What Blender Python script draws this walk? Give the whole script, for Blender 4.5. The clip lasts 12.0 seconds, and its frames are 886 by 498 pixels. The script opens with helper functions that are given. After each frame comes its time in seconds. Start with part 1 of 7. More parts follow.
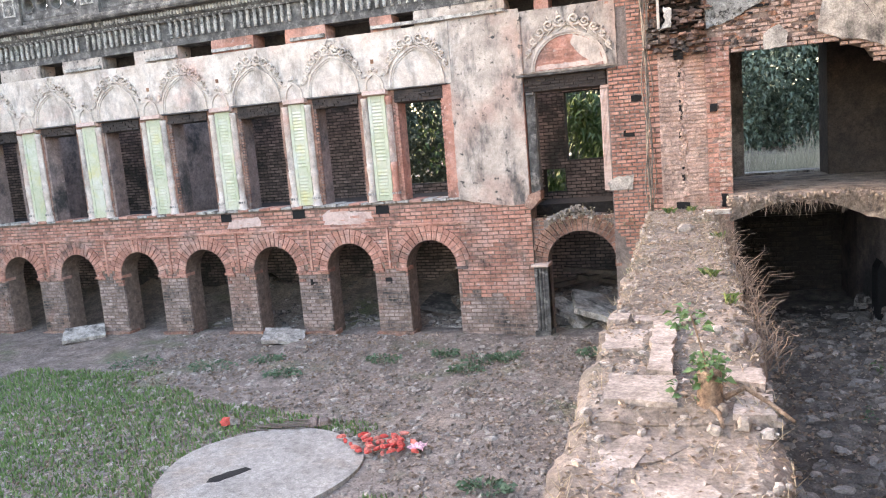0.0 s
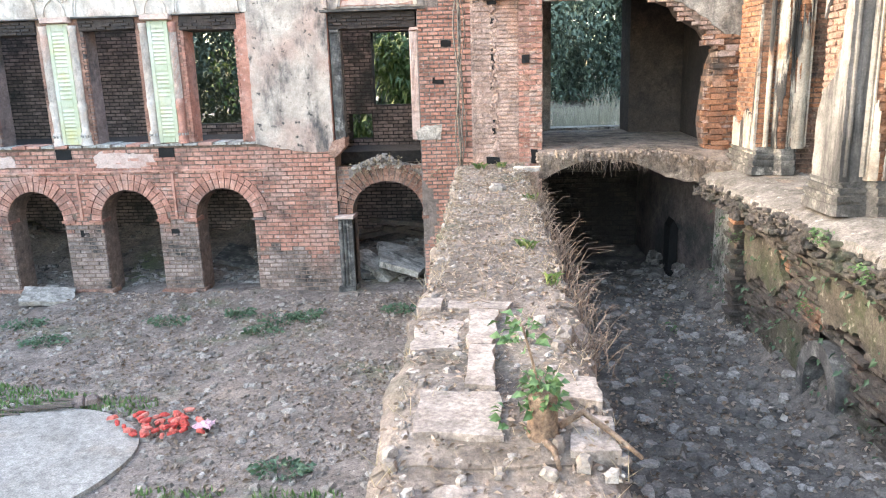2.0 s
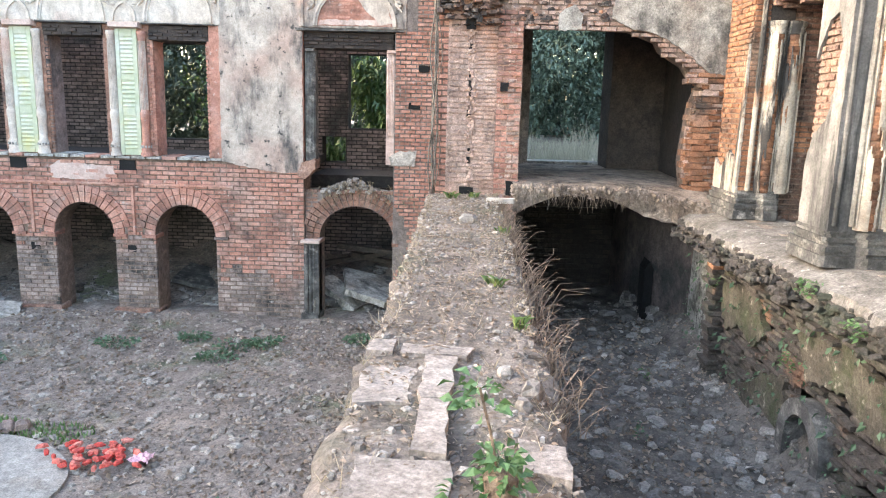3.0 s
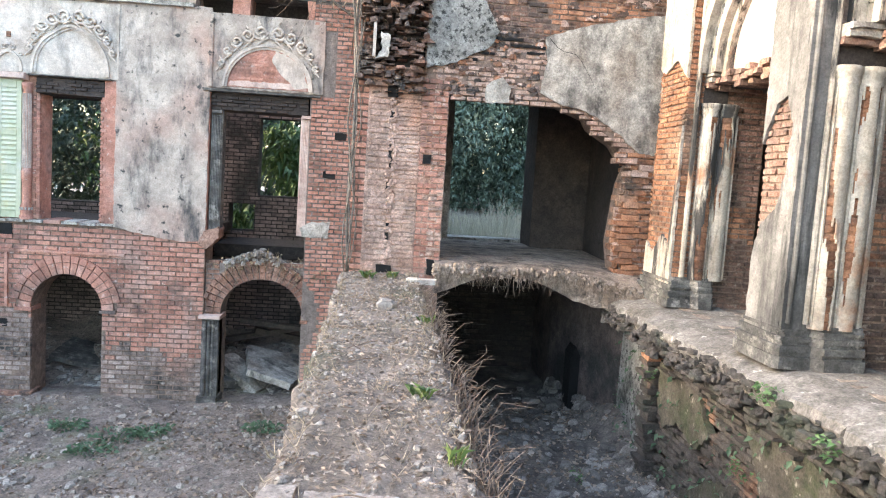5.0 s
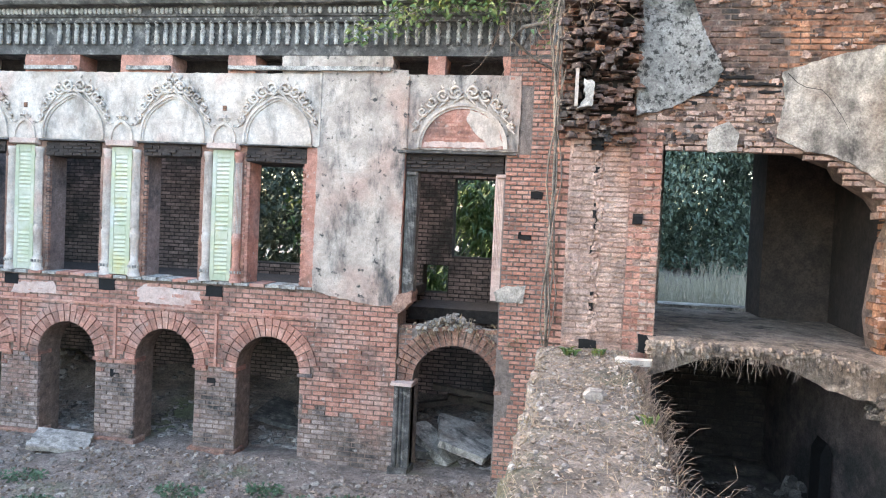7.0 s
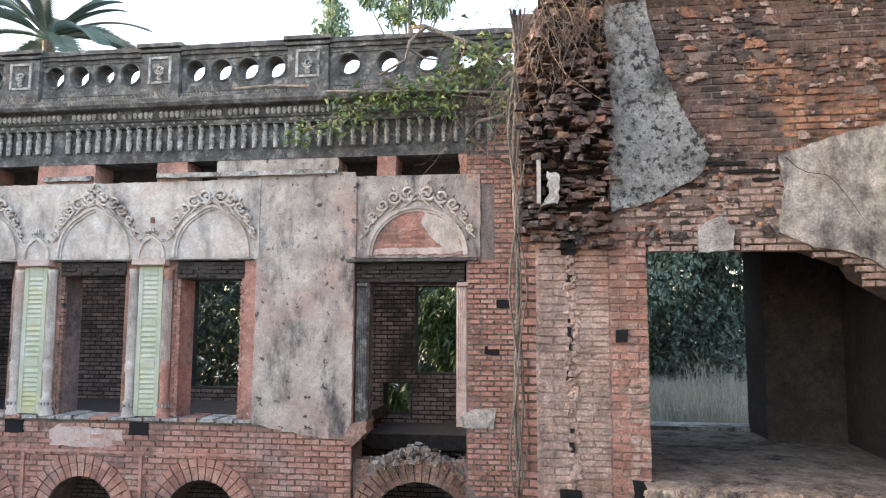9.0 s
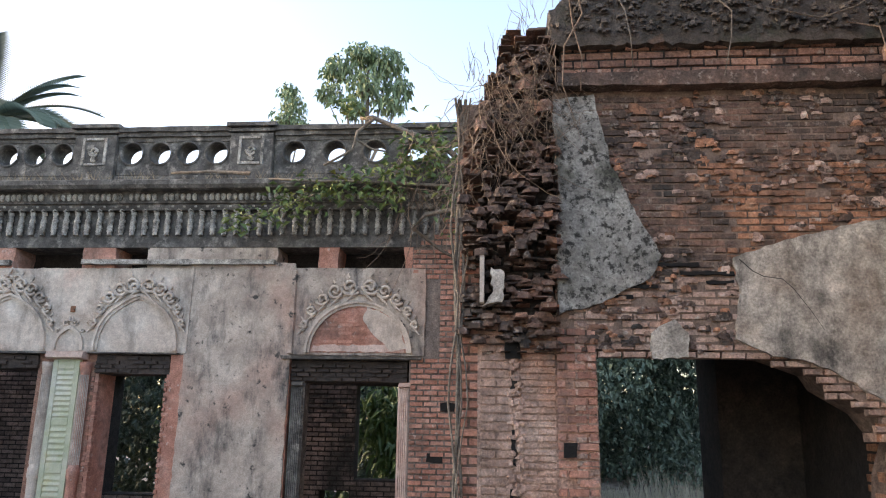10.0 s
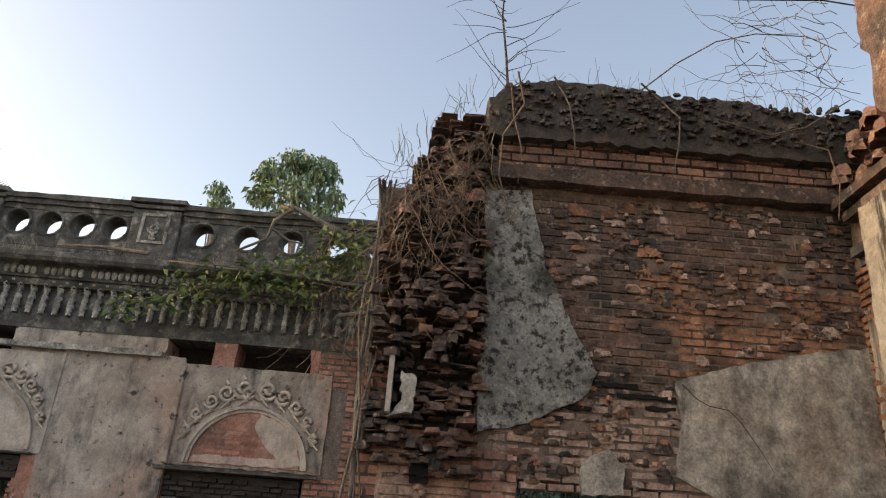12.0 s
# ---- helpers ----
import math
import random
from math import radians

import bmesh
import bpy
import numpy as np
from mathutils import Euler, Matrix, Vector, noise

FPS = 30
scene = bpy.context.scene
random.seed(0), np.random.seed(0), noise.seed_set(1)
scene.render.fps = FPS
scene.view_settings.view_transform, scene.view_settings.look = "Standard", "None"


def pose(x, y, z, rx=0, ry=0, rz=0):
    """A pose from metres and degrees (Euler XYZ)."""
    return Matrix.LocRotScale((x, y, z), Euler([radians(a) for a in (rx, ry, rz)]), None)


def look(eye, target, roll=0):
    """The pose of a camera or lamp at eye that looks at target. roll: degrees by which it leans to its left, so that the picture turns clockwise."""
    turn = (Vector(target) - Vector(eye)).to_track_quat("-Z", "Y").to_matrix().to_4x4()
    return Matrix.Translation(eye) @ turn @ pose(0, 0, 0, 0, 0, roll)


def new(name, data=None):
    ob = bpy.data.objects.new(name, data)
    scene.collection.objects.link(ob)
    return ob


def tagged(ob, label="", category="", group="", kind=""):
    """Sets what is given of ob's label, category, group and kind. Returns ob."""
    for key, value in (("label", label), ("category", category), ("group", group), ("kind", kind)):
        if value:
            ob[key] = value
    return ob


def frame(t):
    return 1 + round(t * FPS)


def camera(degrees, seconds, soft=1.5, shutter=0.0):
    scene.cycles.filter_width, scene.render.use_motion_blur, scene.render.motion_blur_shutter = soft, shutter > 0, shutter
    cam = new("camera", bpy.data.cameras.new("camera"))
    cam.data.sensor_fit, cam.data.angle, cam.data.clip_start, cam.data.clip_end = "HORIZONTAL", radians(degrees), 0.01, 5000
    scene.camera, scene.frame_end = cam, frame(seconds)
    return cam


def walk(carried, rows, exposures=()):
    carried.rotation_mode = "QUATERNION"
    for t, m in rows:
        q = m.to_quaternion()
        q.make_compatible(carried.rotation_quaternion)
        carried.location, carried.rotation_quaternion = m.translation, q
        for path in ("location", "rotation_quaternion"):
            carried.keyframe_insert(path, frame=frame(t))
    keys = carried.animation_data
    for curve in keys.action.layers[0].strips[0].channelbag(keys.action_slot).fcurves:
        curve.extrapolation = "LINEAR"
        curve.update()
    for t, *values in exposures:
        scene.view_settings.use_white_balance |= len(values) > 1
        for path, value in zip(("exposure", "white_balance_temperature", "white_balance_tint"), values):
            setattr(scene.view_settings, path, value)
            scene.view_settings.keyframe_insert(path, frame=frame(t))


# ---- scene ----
cam = camera(62.0, 12.0, soft=1.1)
PATH = [
    (0, (-0.5, 0.001, 4.211), (-1.131, 1.878, 3.931), -4.8),
    (0.5, (-0.502, 0.21, 4.204), (-0.957, 2.108, 3.767), -4.6),
    (1, (-0.536, 0.423, 4.178), (-0.795, 2.323, 3.607), -3.0),
    (1.5, (-0.615, 0.7, 4.194), (-0.747, 2.608, 3.607), -1.8),
    (2, (-0.614, 0.915, 4.241), (-0.739, 2.856, 3.779), -1.7),
    (2.5, (-0.532, 1.132, 4.223), (-0.67, 3.099, 3.893), -0.0),
    (3, (-0.563, 1.388, 4.166), (-0.616, 3.35, 3.781), 1.5),
    (3.2, (-0.602, 1.489, 4.201), (-0.607, 3.452, 3.822), 2.3),
    (4.8, (-0.607, 2.126, 4.205), (-0.427, 4.104, 3.971), 3.2),
    (5, (-0.62, 2.203, 4.196), (-0.444, 4.186, 4.004), 3.6),
    (5.5, (-0.682, 2.451, 4.179), (-0.564, 4.443, 4.053), 4.1),
    (6, (-0.709, 2.608, 4.166), (-0.731, 4.605, 4.053), 4.0),
    (6.5, (-0.682, 2.844, 4.232), (-0.907, 4.83, 4.157), 4.2),
    (6.7, (-0.723, 2.94, 4.239), (-1.028, 4.915, 4.157), 4.1),
    (8.3, (-0.677, 4.138, 4.461), (-1.041, 6.103, 4.542), -0.5),
    (8.5, (-0.658, 4.235, 4.458), (-1.008, 6.201, 4.563), -0.4),
    (9, (-0.697, 4.528, 4.489), (-0.983, 6.497, 4.694), 0.2),
    (9.5, (-0.681, 4.763, 4.539), (-0.935, 6.719, 4.872), 0.5),
    (10, (-0.622, 5.031, 4.593), (-0.782, 6.971, 5.051), 1.0),
    (10.5, (-0.625, 5.275, 4.611), (-0.661, 7.203, 5.141), 2.5),
    (11, (-0.653, 5.557, 4.629), (-0.592, 7.444, 5.29), 4.6),
    (11.5, (-0.646, 5.706, 4.632), (-0.527, 7.562, 5.369), 5.1),
    (12, (-0.578, 5.859, 4.636), (-0.547, 7.702, 5.414), 4.4),
]
EXPOSURES = [(0.0, 3.5, 7600, 21), (0.5, 3.54, 7350, 15), (1.0, 3.78, 7350, 16), (1.5, 3.76, 7250, 14), (3.0, 3.55, 7000, 12), (5.5, 3.42, 6700, 11), (6.5, 3.52, 6700, 12), (8.3, 3.0, 7000, 15), (9.0, 2.86, 7100, 17), (9.5, 2.80, 7150, 18), (10.0, 2.22, 7150, 18), (10.5, 2.24, 7500, 20), (11.5, 1.74, 8150, 17), (12.0, 1.48, 8400, 17)]
walk(cam, [(t, look(*p)) for t, *p in PATH], EXPOSURES)


# ---- sky and sun: soft hazy afternoon ----
world = bpy.data.worlds.new("sky")
scene.world = world
world.use_nodes = True
wn = world.node_tree.nodes
sky = wn.new("ShaderNodeTexSky")
sky.sky_type = "NISHITA"
sky.sun_disc = False
sky.sun_elevation, sky.sun_rotation = radians(16), radians(272)
sky.air_density, sky.dust_density, sky.ozone_density = 1.0, 2.2, 1.0
wn["Background"].inputs[1].default_value = 0.15
world.node_tree.links.new(sky.outputs[0], wn["Background"].inputs[0])
sun = new("sun", bpy.data.lights.new("sun", "SUN"))
sun.data.energy, sun.data.angle, sun.data.color = 0.19, radians(6), (1.0, 0.84, 0.66)
sun.matrix_world = look((-30, 1.0, 8.6), (0, 0, 0))


# ---- materials ----
def shader(name, cols, scale=3.0, rough=0.9, bump=0.4, bump_scale=30.0, stain=None, stain_at=(0.5, 0.62), stain_scale=0.7,
           stretch=1.0, speck=None, speck_scale=25.0, speck_at=(0.6, 0.7), pieces=0.0, second=None, second_scale=0.4, second_at=(0.5, 0.6), grain=0.42):
    """A weathered surface: a colour ramp over noise, with stains, specks and relief; pieces varies it stone by stone."""
    m = bpy.data.materials.new(name)
    m.use_nodes = True
    nt = m.node_tree
    n, ln = nt.nodes, nt.links
    b = n["Principled BSDF"]
    b.inputs["Roughness"].default_value = rough
    geo = n.new("ShaderNodeNewGeometry")
    mp = n.new("ShaderNodeMapping")
    mp.inputs["Scale"].default_value = (1, 1, stretch)
    ln.new(geo.outputs["Position"], mp.inputs[0])

    def tex(s, detail=6, vec=None, rg=0.6):
        t = n.new("ShaderNodeTexNoise")
        t.inputs["Scale"].default_value, t.inputs["Detail"].default_value, t.inputs["Roughness"].default_value = s, detail, rg
        ln.new(vec or geo.outputs["Position"], t.inputs["Vector"])
        return t.outputs[0]

    def ramp(src, lo, hi):
        r = n.new("ShaderNodeMapRange")
        r.inputs[1].default_value, r.inputs[2].default_value = lo, hi
        ln.new(src, r.inputs[0])
        return r.outputs[0]

    def mix(fac, a, bcol):
        x = n.new("ShaderNodeMix")
        x.data_type = "RGBA"
        ln.new(fac, x.inputs[0])
        ln.new(a, x.inputs[6])
        x.inputs[7].default_value = (*bcol, 1)
        return x.outputs[2]

    cr = n.new("ShaderNodeValToRGB")
    cr.color_ramp.elements.remove(cr.color_ramp.elements[0])
    for i, c in enumerate(cols):
        e = cr.color_ramp.elements[0] if i == 0 else cr.color_ramp.elements.new(0.5)
        e.position, e.color = 0.28 + 0.44 * i / max(1, len(cols) - 1), (*c, 1)
    val = tex(scale)
    if pieces:
        info = n.new("ShaderNodeObjectInfo")
        add = n.new("ShaderNodeMath")
        add.operation = "ADD"
        ln.new(info.outputs["Random"], add.inputs[0])
        ln.new(geo.outputs["Random Per Island"], add.inputs[1])
        fr = n.new("ShaderNodeMath")
        fr.operation = "FRACT"
        ln.new(add.outputs[0], fr.inputs[0])
        mx = n.new("ShaderNodeMix")
        mx.inputs[0].default_value = pieces
        ln.new(val, mx.inputs[2])
        sp = ramp(fr.outputs[0], -0.55, 1.55)
        ln.new(sp, mx.inputs[3])
        val = mx.outputs[0]
    ln.new(val, cr.inputs[0])
    col = cr.outputs[0]
    if second:
        col = mix(ramp(tex(second_scale, 5), *second_at), col, second)
    if stain:
        col = mix(ramp(tex(stain_scale, 9, mp.outputs[0], 0.7), *stain_at), col, stain)
    if speck:
        col = mix(ramp(tex(speck_scale, 4), *speck_at), col, speck)
    if grain:
        for sc, amount in ((11.0, grain * 0.9), (48.0, grain)):
            vm = n.new("ShaderNodeVectorMath")
            vm.operation = "SCALE"
            r = n.new("ShaderNodeMapRange")
            r.inputs[1].default_value, r.inputs[2].default_value = 0.32, 0.68
            r.inputs[3].default_value, r.inputs[4].default_value = 1 - amount, 1 + amount
            ln.new(tex(sc, 7, None, 0.72), r.inputs[0])
            ln.new(col, vm.inputs[0])
            ln.new(r.outputs[0], vm.inputs["Scale"])
            col = vm.outputs[0]
    ln.new(col, b.inputs["Base Color"])
    bp = n.new("ShaderNodeBump")
    bp.inputs["Strength"].default_value, bp.inputs["Distance"].default_value = bump, 0.03
    ln.new(tex(bump_scale, 8, None, 0.7), bp.inputs["Height"])
    ln.new(bp.outputs[0], b.inputs["Normal"])
    return m


brick_red = shader("brick_red", [(0.22, 0.105, 0.078), (0.46, 0.225, 0.165), (0.60, 0.36, 0.28)], 2.2, pieces=0.42, bump=0.7, bump_scale=24, grain=0.32, stain=(0.10, 0.08, 0.07), stain_at=(0.52, 0.70), stain_scale=1.5, second=(0.46, 0.32, 0.27), second_at=(0.52, 0.74), second_scale=1.1, speck=(0.50, 0.42, 0.37), speck_scale=10, speck_at=(0.62, 0.74))
brick_grey = shader("brick_grey", [(0.117, 0.0963, 0.0853), (0.303, 0.237, 0.207), (0.509, 0.406, 0.351)], 2.4, pieces=0.45, bump=0.8, bump_scale=24, grain=0.4, stain=(0.045, 0.044, 0.04), stain_at=(0.48, 0.64), stain_scale=1.8, second=(0.30, 0.17, 0.13), second_at=(0.52, 0.70), second_scale=1.4, speck=(0.40, 0.37, 0.34), speck_scale=10, speck_at=(0.62, 0.74))
brick_pale = shader("brick_pale", [(0.22, 0.15, 0.12), (0.43, 0.29, 0.23), (0.58, 0.44, 0.37)], 3.0, pieces=0.35, bump=0.9, bump_scale=20, stain=(0.12, 0.095, 0.082), stain_at=(0.52, 0.70), stain_scale=2.2, second=(0.50, 0.38, 0.32), second_scale=0.9, second_at=(0.5, 0.7), speck=(0.50, 0.44, 0.38), speck_scale=10, speck_at=(0.60, 0.74))
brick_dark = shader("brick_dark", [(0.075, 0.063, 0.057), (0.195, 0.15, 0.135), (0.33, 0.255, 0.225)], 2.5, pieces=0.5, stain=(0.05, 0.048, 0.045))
brick_orange = shader("brick_orange", [(0.16, 0.075, 0.045), (0.33, 0.155, 0.085), (0.46, 0.25, 0.15)], 2.5, pieces=0.5, bump=0.7, bump_scale=24, stain=(0.07, 0.055, 0.046), stain_at=(0.50, 0.66), stain_scale=1.8, second=(0.40, 0.29, 0.22), second_at=(0.55, 0.75), second_scale=1.2)
brick_mixed = shader("brick_mixed", [(0.11, 0.068, 0.054), (0.28, 0.15, 0.108), (0.43, 0.245, 0.175)], 3.0, pieces=0.42, bump=0.9, bump_scale=20, stain=(0.055, 0.046, 0.041), stain_at=(0.50, 0.66), stain_scale=2.2, second=(0.40, 0.28, 0.22), second_scale=0.9, second_at=(0.5, 0.7), speck=(0.40, 0.34, 0.29), speck_scale=10, speck_at=(0.60, 0.74))
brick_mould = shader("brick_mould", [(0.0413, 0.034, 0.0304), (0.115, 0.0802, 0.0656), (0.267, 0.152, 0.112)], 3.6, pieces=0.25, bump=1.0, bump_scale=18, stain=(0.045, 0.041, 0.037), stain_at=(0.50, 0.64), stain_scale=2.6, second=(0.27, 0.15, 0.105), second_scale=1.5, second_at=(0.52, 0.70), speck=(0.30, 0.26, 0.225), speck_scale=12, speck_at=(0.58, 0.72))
brick_ochre = shader("brick_ochre", [(0.162, 0.0837, 0.054), (0.405, 0.196, 0.115), (0.567, 0.317, 0.196)], 4.5, pieces=0.25, bump=1.0, bump_scale=18, stain=(0.055, 0.042, 0.035), stain_at=(0.47, 0.62), stain_scale=3.0, second=(0.16, 0.095, 0.07), second_scale=1.6, second_at=(0.5, 0.66), speck=(0.36, 0.28, 0.22), speck_scale=9, speck_at=(0.60, 0.74))
mortar_brick = shader("mortar_brick", [(0.115, 0.0837, 0.0675), (0.27, 0.196, 0.155)], 7)
masonry_dark = shader("masonry_dark", [(0.03, 0.028, 0.025), (0.085, 0.072, 0.062), (0.16, 0.135, 0.115)], 4.0, pieces=0.3, bump=0.9, stain=(0.06, 0.065, 0.045), stain_at=(0.52, 0.66), stain_scale=1.6, second=(0.26, 0.14, 0.085), second_scale=1.1, second_at=(0.60, 0.70))
mortar = shader("mortar", [(0.12, 0.10, 0.088), (0.27, 0.225, 0.195)], 6)
# Joint tone; also carries the unlit dark of cellar, ceilings and slot cavity.
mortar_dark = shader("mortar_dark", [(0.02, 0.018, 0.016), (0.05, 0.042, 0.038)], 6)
plaster = shader("plaster", [(0.25, 0.21, 0.18), (0.44, 0.38, 0.325), (0.60, 0.545, 0.475)], 2.0, bump=0.45, stain=(0.085, 0.083, 0.08), stain_at=(0.50, 0.66), stain_scale=2.4, stretch=0.35, second=(0.46, 0.31, 0.25), second_scale=0.9, second_at=(0.48, 0.72), speck=(0.06, 0.06, 0.057), speck_scale=7, speck_at=(0.60, 0.68), grain=0.22)
plaster_white = shader("plaster_white", [(0.40, 0.33, 0.275), (0.57, 0.50, 0.43), (0.68, 0.63, 0.56)], 2.6, bump=0.4, stain=(0.24, 0.215, 0.19), stain_at=(0.50, 0.70), stain_scale=2.5, stretch=0.4, second=(0.58, 0.40, 0.33), second_scale=0.9, second_at=(0.55, 0.72), grain=0.2)
plaster_pink = shader("plaster_pink", [(0.42, 0.27, 0.22), (0.56, 0.42, 0.36), (0.62, 0.52, 0.46)], 4.0, bump=0.3, stain=(0.22, 0.18, 0.16), stain_at=(0.55, 0.75), stain_scale=3, stretch=0.4, grain=0.2)
plaster_grey = shader("plaster_grey", [(0.23, 0.215, 0.19), (0.414, 0.385, 0.339), (0.575, 0.535, 0.471)], 3.2, bump=0.6, stain=(0.07, 0.068, 0.062), stain_at=(0.48, 0.66), stain_scale=3.0, stretch=0.5, second=(0.20, 0.15, 0.11), second_scale=1.0, second_at=(0.50, 0.68), speck=(0.36, 0.34, 0.30), speck_scale=16, speck_at=(0.60, 0.74))
brick_pier = shader("brick_pier", [(0.27, 0.17, 0.13), (0.46, 0.32, 0.26), (0.58, 0.45, 0.38)], 2.2, pieces=0.2, bump=0.7, stain=(0.12, 0.10, 0.088), stain_at=(0.50, 0.68), stain_scale=3, stretch=0.35, second=(0.42, 0.24, 0.17), second_scale=1.3, second_at=(0.5, 0.66))
# Soot of the lintels, and unlit dark of rooms and cellar put into colour.
brick_soot_shade = shader("brick_soot_shade", [(0.02, 0.018, 0.017), (0.045, 0.037, 0.033), (0.08, 0.06, 0.05)], 2.5, pieces=0.4)
plaster_lichen = shader("plaster_lichen", [(0.17, 0.17, 0.157), (0.29, 0.29, 0.27), (0.40, 0.40, 0.37)], 4.0, bump=0.7, stain=(0.035, 0.036, 0.033), stain_at=(0.50, 0.60), stain_scale=16.0, second=(0.06, 0.065, 0.05), second_scale=1.1, second_at=(0.56, 0.66))
render_mossy = shader("render_mossy", [(0.0432, 0.0374, 0.0288), (0.0936, 0.0806, 0.0612), (0.151, 0.133, 0.104)], 3.0, bump=1.0, bump_scale=16, stain=(0.055, 0.065, 0.032), stain_at=(0.46, 0.62), stain_scale=2.6, speck=(0.27, 0.24, 0.20), speck_scale=11, speck_at=(0.62, 0.74))
stone_dark = shader("stone_dark", [(0.035, 0.034, 0.032), (0.095, 0.092, 0.086), (0.20, 0.193, 0.178)], 4.5, bump=0.6, stain=(0.34, 0.32, 0.29), stain_at=(0.54, 0.68), stain_scale=5.0, grain=0.35)
stone_pale = shader("stone_pale", [(0.20, 0.185, 0.165), (0.38, 0.365, 0.33), (0.52, 0.50, 0.45)], 6.0, bump=0.5, stain=(0.06, 0.06, 0.055), stain_at=(0.50, 0.66), stain_scale=5)
shutter_green = shader("shutter_green", [(0.36, 0.41, 0.27), (0.47, 0.50, 0.355), (0.57, 0.57, 0.47)], 1.6, bump=0.08, stain=(0.60, 0.60, 0.54), stain_at=(0.50, 0.66), stain_scale=1.1, second=(0.53, 0.50, 0.25), second_scale=1.3, second_at=(0.54, 0.70), grain=0.10)
peel = shader("peel", [(0.239, 0.207, 0.17), (0.423, 0.377, 0.313), (0.552, 0.506, 0.432)], 2.0, bump=0.4, stain=(0.05, 0.048, 0.046), stain_at=(0.50, 0.57), stain_scale=3.4, stretch=0.16, second=(0.34, 0.20, 0.13), second_scale=2.2, second_at=(0.58, 0.68), grain=0.25)
peel_grey = shader("peel_grey", [(0.09, 0.087, 0.082), (0.18, 0.172, 0.16), (0.29, 0.275, 0.255)], 2.0, bump=0.4, stain=(0.05, 0.05, 0.048), stain_at=(0.48, 0.60), stain_scale=3.2, stretch=0.13, second=(0.38, 0.355, 0.315), second_scale=1.8, second_at=(0.60, 0.72), grain=0.25)
soil = shader("soil", [(0.11, 0.09, 0.075), (0.21, 0.172, 0.145), (0.31, 0.262, 0.222)], 3.0, bump=0.9, bump_scale=14, stain=(0.32, 0.24, 0.18), stain_at=(0.54, 0.74), stain_scale=0.35, speck=(0.07, 0.055, 0.045), speck_scale=18, speck_at=(0.55, 0.68), second=(0.13, 0.15, 0.08), second_scale=0.5, second_at=(0.55, 0.70))
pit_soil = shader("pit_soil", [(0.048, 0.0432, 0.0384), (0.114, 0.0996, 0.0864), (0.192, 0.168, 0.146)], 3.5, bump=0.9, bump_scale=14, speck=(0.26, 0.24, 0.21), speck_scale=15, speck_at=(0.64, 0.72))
path_crust = shader("path_crust", [(0.0939, 0.0737, 0.059), (0.188, 0.152, 0.123), (0.295, 0.246, 0.205)], 2.6, bump=0.9, bump_scale=18, stain=(0.11, 0.087, 0.066), stain_at=(0.50, 0.66), stain_scale=1.8, speck=(0.42, 0.37, 0.32), speck_scale=13, speck_at=(0.62, 0.7), second=(0.085, 0.085, 0.05), second_scale=0.8, second_at=(0.56, 0.72))
earth_floor = shader("earth_floor", [(0.13, 0.10, 0.078), (0.27, 0.21, 0.165), (0.40, 0.33, 0.265)], 3.4, bump=1.0, bump_scale=14, stain=(0.05, 0.04, 0.032), stain_at=(0.50, 0.64), stain_scale=2.6, speck=(0.34, 0.28, 0.23), speck_scale=12, speck_at=(0.60, 0.72))
path_slab = shader("path_slab", [(0.215, 0.176, 0.146), (0.31, 0.262, 0.224), (0.387, 0.335, 0.288)], 3.0, bump=0.5, bump_scale=22, stain=(0.17, 0.14, 0.115), stain_at=(0.52, 0.68), stain_scale=2.5)
ledge_dust = shader("ledge_dust", [(0.114, 0.101, 0.0861), (0.208, 0.189, 0.165), (0.296, 0.272, 0.242)], 3.0, bump=0.7, bump_scale=20, stain=(0.11, 0.095, 0.078), stain_at=(0.50, 0.66), stain_scale=2.2, speck=(0.48, 0.45, 0.40), speck_scale=14, speck_at=(0.62, 0.72))
concrete = shader("concrete", [(0.22, 0.205, 0.18), (0.30, 0.28, 0.25), (0.36, 0.335, 0.30)], 1.2, bump=0.2, stain=(0.27, 0.225, 0.18), stain_at=(0.5, 0.7), stain_scale=0.9)
# Stands in for the shade inside holes, cracks, niche, slot and drain.
black = shader("black", [(0.004, 0.004, 0.004), (0.010, 0.010, 0.010)], 4)
rubble_mat = shader("rubble_mat", [(0.12, 0.10, 0.085), (0.24, 0.21, 0.18), (0.42, 0.38, 0.33)], 1.5, pieces=0.7)
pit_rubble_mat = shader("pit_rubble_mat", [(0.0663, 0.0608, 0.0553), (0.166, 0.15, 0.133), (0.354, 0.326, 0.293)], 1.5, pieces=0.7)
red_chip = shader("red_chip", [(0.42, 0.035, 0.03), (0.52, 0.08, 0.06), (0.55, 0.26, 0.20)], 6, pieces=0.6, rough=0.8)
pink_cloth = shader("pink_cloth", [(0.60, 0.28, 0.34), (0.72, 0.52, 0.54)], 9, rough=0.8)
wood_grey = shader("wood_grey", [(0.07, 0.055, 0.045), (0.14, 0.115, 0.09)], 9, pieces=0.4)
bark = shader("bark", [(0.12, 0.075, 0.05), (0.22, 0.15, 0.10), (0.30, 0.22, 0.16)], 12, bump=0.8)
bark_grey = shader("bark_grey", [(0.12, 0.10, 0.08), (0.24, 0.21, 0.175)], 9, bump=0.8)
dry_stem = shader("dry_stem", [(0.10, 0.07, 0.052), (0.19, 0.14, 0.105), (0.29, 0.225, 0.17)], 3, pieces=0.6)
dark_twig = shader("dark_twig", [(0.03, 0.025, 0.022), (0.07, 0.055, 0.048)], 3)
dry_grass = shader("dry_grass", [(0.20, 0.155, 0.10), (0.33, 0.265, 0.175), (0.42, 0.35, 0.24)], 3, pieces=0.6)


